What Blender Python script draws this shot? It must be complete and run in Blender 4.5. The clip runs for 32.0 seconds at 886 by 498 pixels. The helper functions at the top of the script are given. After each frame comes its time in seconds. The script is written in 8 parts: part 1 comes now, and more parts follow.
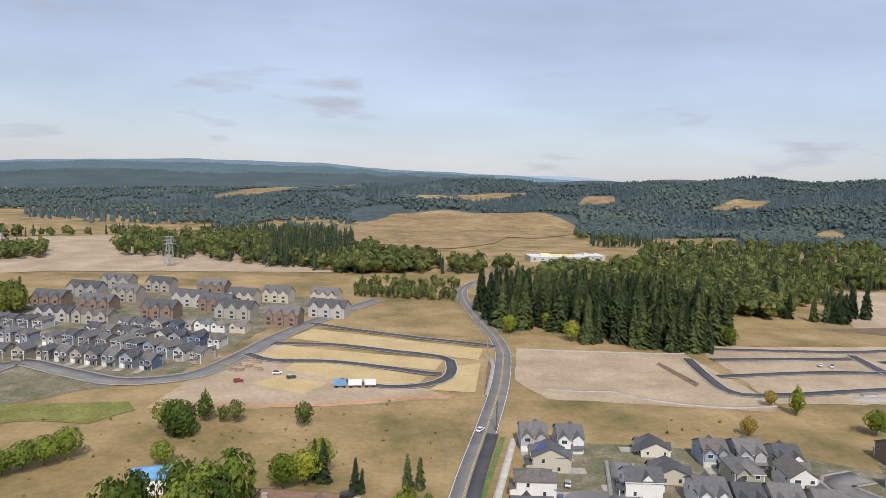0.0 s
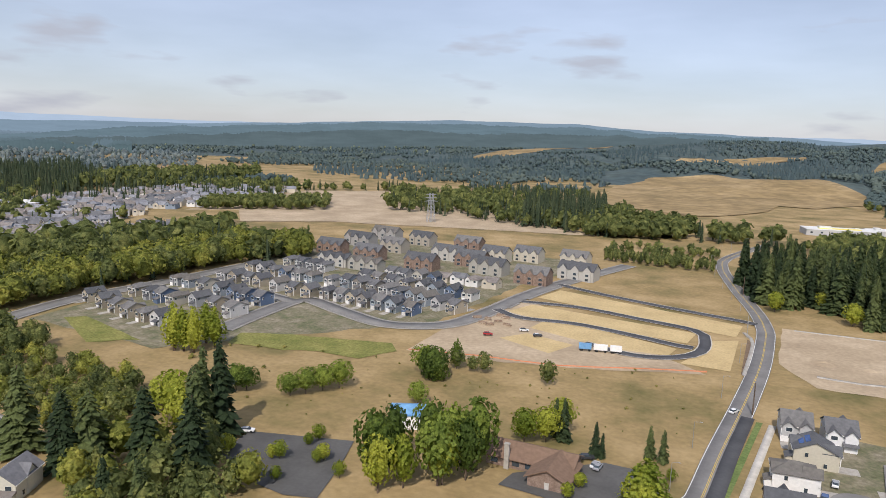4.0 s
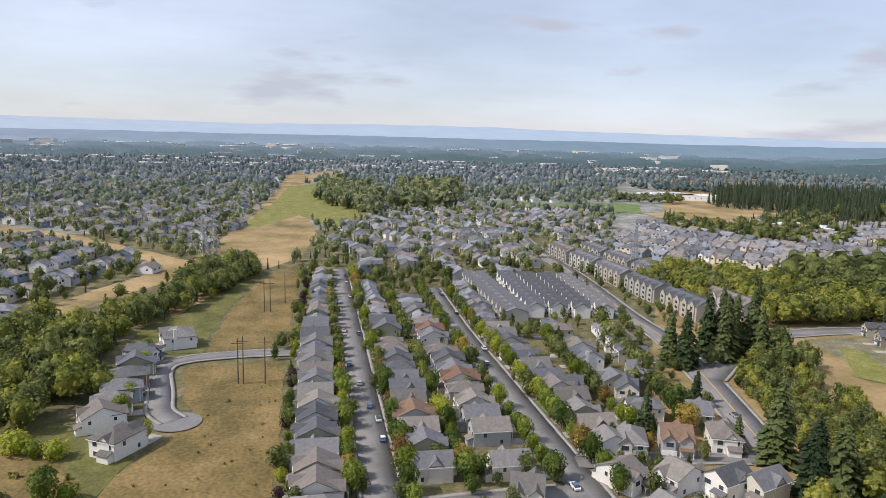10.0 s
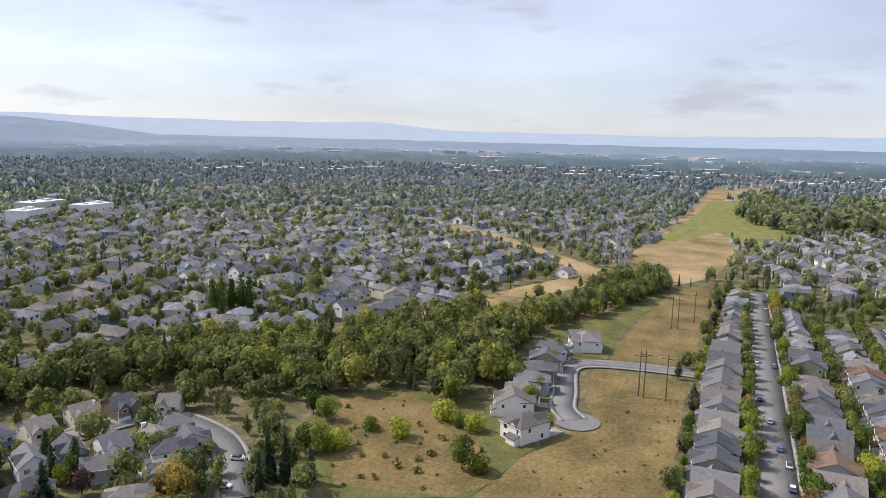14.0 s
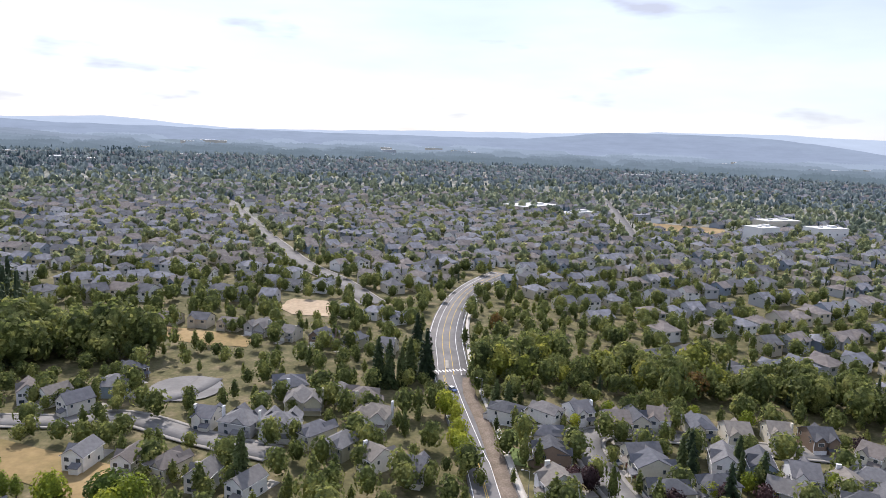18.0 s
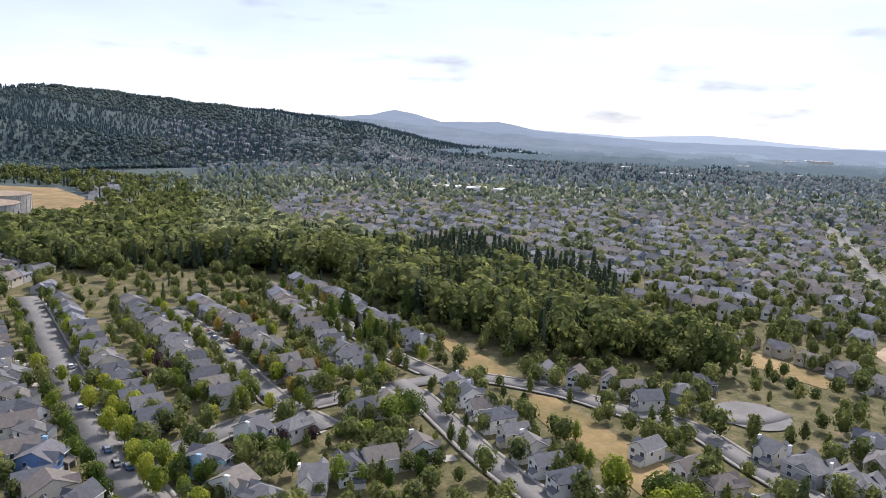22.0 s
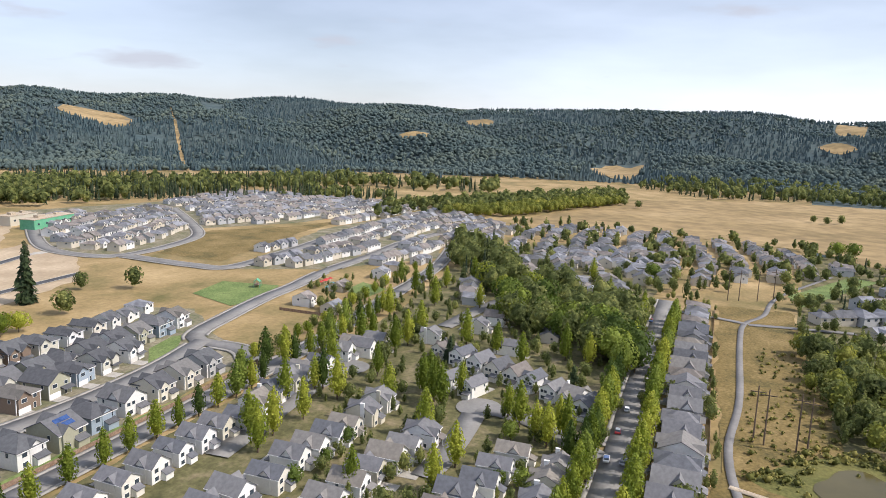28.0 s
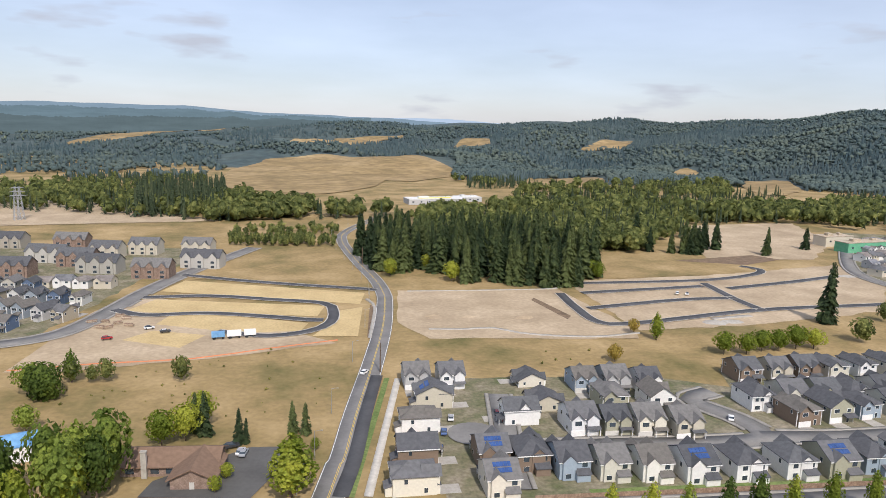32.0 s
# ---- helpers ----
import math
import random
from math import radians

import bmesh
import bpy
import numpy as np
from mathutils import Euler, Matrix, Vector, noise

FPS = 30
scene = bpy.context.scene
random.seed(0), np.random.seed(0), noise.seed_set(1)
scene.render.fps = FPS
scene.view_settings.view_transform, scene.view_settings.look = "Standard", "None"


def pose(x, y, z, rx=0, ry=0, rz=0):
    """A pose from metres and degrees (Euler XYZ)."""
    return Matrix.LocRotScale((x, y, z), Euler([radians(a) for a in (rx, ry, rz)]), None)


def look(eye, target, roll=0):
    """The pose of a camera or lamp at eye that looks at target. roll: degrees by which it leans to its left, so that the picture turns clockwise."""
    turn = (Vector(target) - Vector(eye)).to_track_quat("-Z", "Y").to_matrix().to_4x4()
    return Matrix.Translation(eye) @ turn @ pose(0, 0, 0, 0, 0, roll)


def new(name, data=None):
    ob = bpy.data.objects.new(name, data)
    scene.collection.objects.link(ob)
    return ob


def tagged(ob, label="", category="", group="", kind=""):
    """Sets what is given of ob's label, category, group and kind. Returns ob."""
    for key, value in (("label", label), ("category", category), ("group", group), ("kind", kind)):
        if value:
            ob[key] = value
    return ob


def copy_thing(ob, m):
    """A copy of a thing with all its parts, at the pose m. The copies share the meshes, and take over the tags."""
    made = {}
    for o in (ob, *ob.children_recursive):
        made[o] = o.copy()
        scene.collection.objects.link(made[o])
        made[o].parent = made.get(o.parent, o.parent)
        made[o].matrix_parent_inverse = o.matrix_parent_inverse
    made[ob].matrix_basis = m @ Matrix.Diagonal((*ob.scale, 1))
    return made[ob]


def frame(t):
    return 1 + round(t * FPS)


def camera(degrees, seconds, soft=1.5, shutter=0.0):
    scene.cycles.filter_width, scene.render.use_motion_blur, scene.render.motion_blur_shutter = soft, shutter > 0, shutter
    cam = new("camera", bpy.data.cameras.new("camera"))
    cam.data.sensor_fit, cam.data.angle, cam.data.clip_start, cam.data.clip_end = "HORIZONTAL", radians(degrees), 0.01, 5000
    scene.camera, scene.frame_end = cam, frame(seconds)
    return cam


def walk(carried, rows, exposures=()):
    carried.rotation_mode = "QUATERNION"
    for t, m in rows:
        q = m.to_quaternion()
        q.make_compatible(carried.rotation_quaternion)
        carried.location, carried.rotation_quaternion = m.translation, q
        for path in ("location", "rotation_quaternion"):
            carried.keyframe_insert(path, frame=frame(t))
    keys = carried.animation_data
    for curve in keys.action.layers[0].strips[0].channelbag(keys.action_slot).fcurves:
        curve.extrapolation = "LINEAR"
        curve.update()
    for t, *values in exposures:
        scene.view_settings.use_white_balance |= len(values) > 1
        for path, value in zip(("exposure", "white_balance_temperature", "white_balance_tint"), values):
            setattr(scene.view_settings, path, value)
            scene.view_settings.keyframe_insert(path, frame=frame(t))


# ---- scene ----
cam = camera(64.15, 32.0, soft=0.5)
EYE = 95.0
# seconds, turn, tilt and lean in degrees: the camera hovers and turns
PATH = [
    (0.0, 0.17, -5.93, -1.68), (0.5, 0.85, -6.45, -1.65), (1.0, 1.65, -7.57, -1.63), (1.5, 2.91, -8.89, -1.66),
    (2.0, 4.67, -9.55, -1.61), (2.5, 8.44, -9.56, -1.65), (3.0, 12.74, -9.59, -1.71), (3.5, 16.95, -9.61, -1.75),
    (5.5, 28.94, -9.54, -1.64), (6.0, 32.17, -9.54, -1.59), (6.5, 36.82, -9.55, -1.5), (7.0, 43.06, -9.55, -1.51),
    (7.5, 49.88, -9.5, -1.55), (8.0, 55.98, -9.47, -1.59), (8.5, 62.09, -9.44, -1.59), (9.0, 69.03, -9.41, -1.61),
    (9.5, 75.19, -9.36, -1.6), (10.0, 79.51, -9.27, -1.55), (10.5, 83.82, -9.3, -1.58), (11.0, 86.7, -9.35, -1.53),
    (11.5, 88.49, -9.29, -1.54), (12.0, 90.79, -9.22, -1.45), (12.5, 95.44, -9.2, -1.42), (13.0, 100.95, -9.17, -1.45),
    (13.5, 106.45, -9.13, -1.46), (14.0, 112.46, -9.08, -1.42), (14.5, 121.31, -9.1, -1.49), (15.0, 131.77, -9.19, -1.67),
    (15.5, 139.33, -9.2, -1.83), (17.5, 162.94, -9.18, -2.33), (18.0, 167.7, -9.25, -2.38), (18.5, 175.18, -9.31, -2.45),
    (19.0, 180.79, -9.34, -2.51), (19.5, 184.69, -9.36, -2.52), (20.0, 188.29, -9.35, -2.47), (20.5, 192.42, -9.36, -2.51),
    (21.0, 197.22, -9.41, -2.51), (21.5, 204.98, -9.54, -2.44), (22.0, 213.36, -9.66, -2.39), (22.5, 223.09, -9.82, -2.46),
    (23.0, 232.6, -9.96, -2.47), (23.5, 241.32, -10.1, -2.44), (24.0, 247.01, -10.14, -2.4), (24.5, 251.87, -10.15, -2.29),
    (26.5, 268.25, -10.08, -2.14), (27.0, 273.85, -10.03, -2.08), (27.5, 281.09, -10.08, -2.08), (28.0, 289.83, -10.18, -2.0),
    (28.5, 298.69, -10.25, -2.02), (29.0, 306.46, -10.31, -1.88), (29.5, 313.97, -10.32, -1.73), (30.0, 322.52, -10.32, -1.69),
    (30.5, 331.29, -10.32, -1.64), (31.0, 337.73, -10.32, -1.65), (31.5, 343.15, -10.29, -1.54), (32.0, 350.27, -10.23, -1.34),
]
walk(cam, [(t, pose(0, 0, EYE, 90 + p, r, y)) for t, y, p, r in PATH],
     exposures=[(0, -0.08, 6420, 12), (3, -0.06, 6420, 12), (6, -0.02, 6420, 13), (9, 0.1, 6420, 13), (13, 0.14, 6400, 14), (18, 0.29, 6270, 15), (21, 0.28, 6270, 15), (24, 0.2, 6380, 15), (27, 0.3, 6430, 12), (29, 0.35, 6440, 12), (30, 0.27, 6440, 12), (32, 0.1, 6420, 12)])

# ---- light ----
SUN_TURN, SUN_UP = 187.0, 46.0          # the sun stands south, behind the first view
a = radians(SUN_TURN)
to_sun = Vector((-math.sin(a) * math.cos(radians(SUN_UP)), math.cos(a) * math.cos(radians(SUN_UP)), math.sin(radians(SUN_UP))))
sun_data = bpy.data.lights.new("sun", "SUN")
sun_data.energy, sun_data.angle, sun_data.color = 3.8, radians(0.6), (1.0, 0.925, 0.84)
sun = new("sun", sun_data)
sun.matrix_world = look(to_sun * 500, (0, 0, 0))

world = bpy.data.worlds.new("sky")
scene.world = world
world.use_nodes = True
wn, wl = world.node_tree.nodes, world.node_tree.links
wn.clear()


def wnode(kind, **inputs):
    n = wn.new(kind)
    for key, value in inputs.items():
        n.inputs[key].default_value = value
    return n


sky = wn.new("ShaderNodeTexSky")
sky.sky_type, sky.sun_disc = "NISHITA", False
sky.sun_elevation, sky.sun_rotation = radians(SUN_UP), math.atan2(to_sun.x, to_sun.y)
sky.air_density, sky.dust_density, sky.ozone_density = 1.0, 0.3, 1.5
coord = wn.new("ShaderNodeTexCoord")
flat = wn.new("ShaderNodeMapping")
flat.inputs["Scale"].default_value = (1.0, 1.0, 4.5)
veil = wnode("ShaderNodeTexNoise", Scale=1.6, Detail=5.0, Roughness=0.55)
veil_ramp = wn.new("ShaderNodeValToRGB")
veil_ramp.color_ramp.elements[0].position, veil_ramp.color_ramp.elements[1].position = 0.3, 0.75
veil_ramp.color_ramp.elements[0].color, veil_ramp.color_ramp.elements[1].color = (0.45, 0.45, 0.45, 1), (0.8, 0.8, 0.8, 1)
puff = wnode("ShaderNodeTexNoise", Scale=5.5, Detail=4.0, Roughness=0.5)
puff_ramp = wn.new("ShaderNodeValToRGB")
puff_ramp.color_ramp.elements[0].position, puff_ramp.color_ramp.elements[1].position = 0.6, 0.72
puff_ramp.color_ramp.elements[0].color, puff_ramp.color_ramp.elements[1].color = (0, 0, 0, 1), (0.75, 0.75, 0.75, 1)
less = wn.new("ShaderNodeMixRGB")
less.blend_type = "MULTIPLY"
less.inputs["Fac"].default_value, less.inputs["Color2"].default_value = 1.0, (0.45, 0.45, 0.45, 1)
thin = wn.new("ShaderNodeMixRGB")
thin.blend_type = "ADD"
axes = wn.new("ShaderNodeSeparateXYZ")
side = wn.new("ShaderNodeMapRange")
side.inputs["From Min"].default_value, side.inputs["From Max"].default_value = 1.0, -1.0
hue = wn.new("ShaderNodeMixRGB")                 # the veil is brighter towards the sun
hue.inputs["Color1"].default_value, hue.inputs["Color2"].default_value = (5.2, 5.75, 7.35, 1), (8.5, 8.95, 10.1, 1)
grey = wn.new("ShaderNodeMixRGB")
grey.inputs["Color2"].default_value = (4.9, 5.1, 5.8, 1)
back = wnode("ShaderNodeBackground", Strength=0.10)
out = wn.new("ShaderNodeOutputWorld")
wl.new(coord.outputs["Generated"], flat.inputs["Vector"])
wl.new(coord.outputs["Generated"], axes.inputs["Vector"])
wl.new(axes.outputs["Y"], side.inputs["Value"])
wl.new(side.outputs["Result"], hue.inputs["Fac"])
wl.new(hue.outputs["Color"], thin.inputs["Color2"])
wl.new(flat.outputs["Vector"], veil.inputs["Vector"])
wl.new(flat.outputs["Vector"], puff.inputs["Vector"])
wl.new(veil.outputs["Fac"], veil_ramp.inputs["Fac"])
wl.new(puff.outputs["Fac"], puff_ramp.inputs["Fac"])
wl.new(veil_ramp.outputs["Color"], thin.inputs["Fac"])
wl.new(sky.outputs["Color"], less.inputs["Color1"])
wl.new(less.outputs["Color"], thin.inputs["Color1"])
wl.new(puff_ramp.outputs["Color"], grey.inputs["Fac"])
wl.new(thin.outputs["Color"], grey.inputs["Color1"])
wl.new(grey.outputs["Color"], back.inputs["Color"])
wl.new(back.outputs["Background"], out.inputs["Surface"])

# ---- materials ----
MATS = {}


def material(name, low, high, scale=1.0, rough=0.85, metal=0.0, bump=0.0, fine=0.0, per="", spec=0.3, third=None, thin_leaf=0.0, spread=0.55):
    """A procedural surface between two colours: broad and fine variation, and a difference from object to object ('object') or piece to piece ('island')."""
    if name in MATS:
        return MATS[name]
    m = bpy.data.materials.new(name)
    m.use_nodes = True
    nodes, links = m.node_tree.nodes, m.node_tree.links
    b = nodes["Principled BSDF"]
    b.inputs["Roughness"].default_value, b.inputs["Metallic"].default_value = rough, metal
    b.inputs["Specular IOR Level"].default_value = spec
    pos = nodes.new("ShaderNodeNewGeometry")
    tex = nodes.new("ShaderNodeTexNoise")
    tex.inputs["Scale"].default_value, tex.inputs["Detail"].default_value, tex.inputs["Roughness"].default_value = scale, 6.0, 0.62
    links.new(pos.outputs["Position"], tex.inputs["Vector"])
    ramp = nodes.new("ShaderNodeValToRGB")
    e = ramp.color_ramp.elements
    e[0].position, e[1].position = 0.32, 0.68
    e[0].color, e[1].color = (*low, 1), (*high, 1)
    if third:
        x = e.new(0.5)
        x.color = (*third, 1)
    fac = tex.outputs["Fac"]
    if per:
        src = nodes.new("ShaderNodeObjectInfo").outputs["Random"] if per == "object" else pos.outputs["Random Per Island"]
        mix = nodes.new("ShaderNodeMath")
        mix.operation = "MULTIPLY_ADD"
        mix.inputs[1].default_value, mix.inputs[2].default_value = spread, -spread / 2
        links.new(src, mix.inputs[0])
        add = nodes.new("ShaderNodeMath")
        links.new(mix.outputs[0], add.inputs[0])
        links.new(fac, add.inputs[1])
        fac = add.outputs[0]
    links.new(fac, ramp.inputs["Fac"])
    colour = ramp.outputs["Color"]
    if fine:
        grain = nodes.new("ShaderNodeTexNoise")
        grain.inputs["Scale"].default_value, grain.inputs["Detail"].default_value = fine, 3.0
        links.new(pos.outputs["Position"], grain.inputs["Vector"])
        span = nodes.new("ShaderNodeMapRange")
        span.inputs["From Min"].default_value, span.inputs["From Max"].default_value = 0.3, 0.7
        span.inputs["To Min"].default_value, span.inputs["To Max"].default_value = (0.55, 1.38) if thin_leaf else (0.93, 1.07) if name in ("asphalt", "new_asphalt", "dark_asphalt", "road_grey", "concrete", "pale_concrete", "worn_concrete") else (0.87, 1.11) if name in ("bare_soil", "straw", "dry_grass") else (0.74, 1.22)
        links.new(grain.outputs["Fac"], span.inputs["Value"])
        mul = nodes.new("ShaderNodeMixRGB")
        mul.blend_type = "MULTIPLY"
        mul.inputs["Fac"].default_value = 1.0
        links.new(colour, mul.inputs["Color1"])
        links.new(span.outputs["Result"], mul.inputs["Color2"])
        colour = mul.outputs["Color"]
        if bump:
            bm = nodes.new("ShaderNodeBump")
            bm.inputs["Strength"].default_value, bm.inputs["Distance"].default_value = bump, 0.3
            links.new(grain.outputs["Fac"], bm.inputs["Height"])
            links.new(bm.outputs["Normal"], b.inputs["Normal"])
    links.new(colour, b.inputs["Base Color"])
    if thin_leaf:
        glow = nodes.new("ShaderNodeBsdfTranslucent")
        both = nodes.new("ShaderNodeMixShader")
        both.inputs["Fac"].default_value = thin_leaf
        links.new(colour, glow.inputs["Color"])
        links.new(b.outputs["BSDF"], both.inputs[1])
        links.new(glow.outputs["BSDF"], both.inputs[2])
        links.new(both.outputs["Shader"], nodes["Material Output"].inputs["Surface"])
    MATS[name] = m
    return m


def palette(name, colours, rough=0.8, grain=1.5, spec=0.3):
    """A painted or shingled surface whose colour differs from thing to thing, with streaks and grain."""
    m = bpy.data.materials.new(name)
    m.use_nodes = True
    nodes, links = m.node_tree.nodes, m.node_tree.links
    b = nodes["Principled BSDF"]
    b.inputs["Roughness"].default_value, b.inputs["Specular IOR Level"].default_value = rough, spec
    info = nodes.new("ShaderNodeObjectInfo")
    pos = nodes.new("ShaderNodeNewGeometry")
    ramp = nodes.new("ShaderNodeValToRGB")
    ramp.color_ramp.interpolation = "CONSTANT"
    e = ramp.color_ramp.elements
    while len(e) < len(colours):
        e.new(0.5)
    for i, c in enumerate(colours):
        e[i].position, e[i].color = i / len(colours), (*c, 1)
    links.new(info.outputs["Random"], ramp.inputs["Fac"])
    tex = nodes.new("ShaderNodeTexNoise")
    tex.inputs["Scale"].default_value, tex.inputs["Detail"].default_value = grain, 5.0
    links.new(pos.outputs["Position"], tex.inputs["Vector"])
    span = nodes.new("ShaderNodeMapRange")
    span.inputs["From Min"].default_value, span.inputs["From Max"].default_value = 0.3, 0.7
    span.inputs["To Min"].default_value, span.inputs["To Max"].default_value = (0.82, 1.12) if "shingle" in name else (0.93, 1.05)
    links.new(tex.outputs["Fac"], span.inputs["Value"])
    mul = nodes.new("ShaderNodeMixRGB")
    mul.blend_type = "MULTIPLY"
    mul.inputs["Fac"].default_value = 1.0
    links.new(ramp.outputs["Color"], mul.inputs["Color1"])
    links.new(span.outputs["Result"], mul.inputs["Color2"])
    links.new(mul.outputs["Color"], b.inputs["Base Color"])
    MATS[name] = m
    return m


material("dry_grass", (0.135, 0.118, 0.042), (0.42, 0.305, 0.155), 0.022, 0.95, bump=0.6, fine=0.45, third=(0.29, 0.208, 0.094))
material("meadow", (0.095, 0.08, 0.027), (0.25, 0.18, 0.075), 0.05, 0.95, bump=0.6, fine=0.8, third=(0.18, 0.13, 0.046))
material("straw", (0.45, 0.335, 0.165), (0.57, 0.435, 0.225), 0.06, 0.95, fine=0.9)
material("bare_soil", (0.32, 0.245, 0.162), (0.50, 0.395, 0.275), 0.03, 0.95, fine=0.5, third=(0.41, 0.32, 0.215))
material("dark_soil", (0.13, 0.09, 0.06), (0.24, 0.17, 0.11), 0.2, 0.95, fine=1.2)
material("far_field", (0.20, 0.145, 0.066), (0.37, 0.27, 0.138), 0.010, 0.95, fine=0.06, third=(0.285, 0.203, 0.096))
material("lawn", (0.10, 0.15, 0.042), (0.18, 0.23, 0.075), 0.08, 0.9, fine=1.0, bump=0.3)
material("bank_weeds", (0.075, 0.085, 0.022), (0.17, 0.155, 0.048), 0.09, 0.95, fine=0.9, bump=0.4)
material("reeds", (0.13, 0.145, 0.032), (0.25, 0.235, 0.07), 0.09, 0.95, fine=0.9, bump=0.4)
material("yard", (0.075, 0.075, 0.03), (0.23, 0.185, 0.11), 0.12, 0.95, fine=0.7, third=(0.128, 0.118, 0.052))
material("estate_soil", (0.10, 0.115, 0.05), (0.29, 0.25, 0.185), 0.10, 0.95, fine=0.7, third=(0.185, 0.168, 0.105))
# floor of the slopes, with distance haze mixed into its blue-grey
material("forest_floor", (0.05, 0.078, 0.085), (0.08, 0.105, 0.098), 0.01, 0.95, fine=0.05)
material("asphalt", (0.165, 0.16, 0.153), (0.235, 0.228, 0.217), 0.07, 0.85, fine=0.9)
material("new_asphalt", (0.055, 0.056, 0.06), (0.095, 0.095, 0.10), 0.07, 0.8, fine=0.9)
material("road_grey", (0.155, 0.15, 0.145), (0.235, 0.225, 0.215), 0.07, 0.85, fine=0.9)
material("dark_asphalt", (0.075, 0.073, 0.07), (0.115, 0.112, 0.108), 0.07, 0.85, fine=0.9)
material("town_ground", (0.13, 0.14, 0.11), (0.36, 0.35, 0.32), 0.03, 0.95, fine=0.15, third=(0.21, 0.215, 0.18))
material("concrete", (0.31, 0.29, 0.255), (0.44, 0.41, 0.365), 0.3, 0.85, fine=1.5)
material("worn_concrete", (0.235, 0.222, 0.20), (0.335, 0.318, 0.288), 0.3, 0.88, fine=1.5)
material("pale_concrete", (0.46, 0.43, 0.38), (0.60, 0.565, 0.50), 0.3, 0.85, fine=1.5)
material("gravel", (0.36, 0.29, 0.21), (0.52, 0.44, 0.34), 0.3, 0.95, fine=1.8)
material("shoulder_gravel", (0.17, 0.135, 0.10), (0.26, 0.21, 0.165), 0.3, 0.95, fine=1.8)
material("line_white", (0.75, 0.75, 0.73), (0.82, 0.82, 0.8), 1.0, 0.7)
material("line_yellow", (0.62, 0.42, 0.06), (0.70, 0.5, 0.1), 1.0, 0.7)
material("bark", (0.07, 0.05, 0.035), (0.15, 0.11, 0.08), 1.5, 0.95)
material("leaf_green", (0.062, 0.10, 0.016), (0.25, 0.305, 0.05), 0.16, 0.75, per="object", third=(0.135, 0.19, 0.03), fine=2.2, thin_leaf=0.45)
material("leaf_bright", (0.15, 0.20, 0.02), (0.40, 0.42, 0.055), 0.16, 0.7, per="object", third=(0.255, 0.30, 0.034), fine=2.2, thin_leaf=0.5)
material("leaf_autumn", (0.18, 0.108, 0.036), (0.432, 0.324, 0.072), 0.22, 0.75, per="object", third=(0.324, 0.228, 0.054), fine=1.7, bump=1.0, thin_leaf=0.5)
material("leaf_purple", (0.035, 0.018, 0.02), (0.08, 0.04, 0.04), 0.3, 0.75, per="object", fine=1.7, bump=1.0, thin_leaf=0.2)
material("needles", (0.024, 0.042, 0.016), (0.10, 0.125, 0.04), 0.3, 0.8, per="object", third=(0.052, 0.076, 0.026), fine=1.5, thin_leaf=0.2)
material("wood_leaves", (0.07, 0.092, 0.03), (0.35, 0.355, 0.112), 0.12, 0.8, per="island", third=(0.168, 0.198, 0.062), fine=1.6, thin_leaf=0.55, spread=0.16)
# tree leaves beyond 500 m, lightened and greyed to carry the haze
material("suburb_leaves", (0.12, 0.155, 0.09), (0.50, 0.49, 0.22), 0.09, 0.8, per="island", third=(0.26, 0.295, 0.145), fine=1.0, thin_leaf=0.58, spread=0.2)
material("bright_wood_leaves", (0.12, 0.145, 0.03), (0.42, 0.40, 0.085), 0.10, 0.8, per="island", third=(0.24, 0.26, 0.05), fine=1.4, thin_leaf=0.5, spread=0.16)
# leaves of far and outermost trees, paled and blued as painted haze
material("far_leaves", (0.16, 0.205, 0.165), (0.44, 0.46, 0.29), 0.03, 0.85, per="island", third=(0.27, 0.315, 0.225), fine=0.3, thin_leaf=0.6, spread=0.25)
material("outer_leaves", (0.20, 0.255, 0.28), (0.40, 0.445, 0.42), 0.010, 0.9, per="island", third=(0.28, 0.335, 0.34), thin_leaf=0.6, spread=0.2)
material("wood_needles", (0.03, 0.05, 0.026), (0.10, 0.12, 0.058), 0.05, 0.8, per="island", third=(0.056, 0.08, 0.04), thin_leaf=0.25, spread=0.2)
# hill foliage and far firs blue-grey because aerial haze is put into the colour
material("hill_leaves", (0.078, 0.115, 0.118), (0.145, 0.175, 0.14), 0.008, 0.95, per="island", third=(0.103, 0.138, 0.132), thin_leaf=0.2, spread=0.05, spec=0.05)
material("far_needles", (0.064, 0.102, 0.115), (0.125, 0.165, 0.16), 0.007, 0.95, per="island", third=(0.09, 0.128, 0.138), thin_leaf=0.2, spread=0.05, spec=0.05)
material("shrub_leaves", (0.11, 0.115, 0.028), (0.32, 0.28, 0.08), 0.15, 0.85, per="island", third=(0.145, 0.148, 0.034), thin_leaf=0.25)
palette("siding", [(0.62, 0.58, 0.50), (0.70, 0.69, 0.66), (0.50, 0.46, 0.37), (0.74, 0.73, 0.71), (0.42, 0.42, 0.42), (0.55, 0.53, 0.45), (0.66, 0.62, 0.52),
                   (0.30, 0.36, 0.42), (0.72, 0.70, 0.64), (0.36, 0.35, 0.26), (0.21, 0.155, 0.115), (0.68, 0.68, 0.68)])
palette("pale_siding", [(0.74, 0.72, 0.67), (0.78, 0.77, 0.75), (0.66, 0.63, 0.56), (0.76, 0.75, 0.70), (0.60, 0.56, 0.46), (0.72, 0.71, 0.70)])
palette("terrace_siding", [(0.36, 0.345, 0.305), (0.44, 0.425, 0.39), (0.33, 0.32, 0.305), (0.40, 0.365, 0.30)])
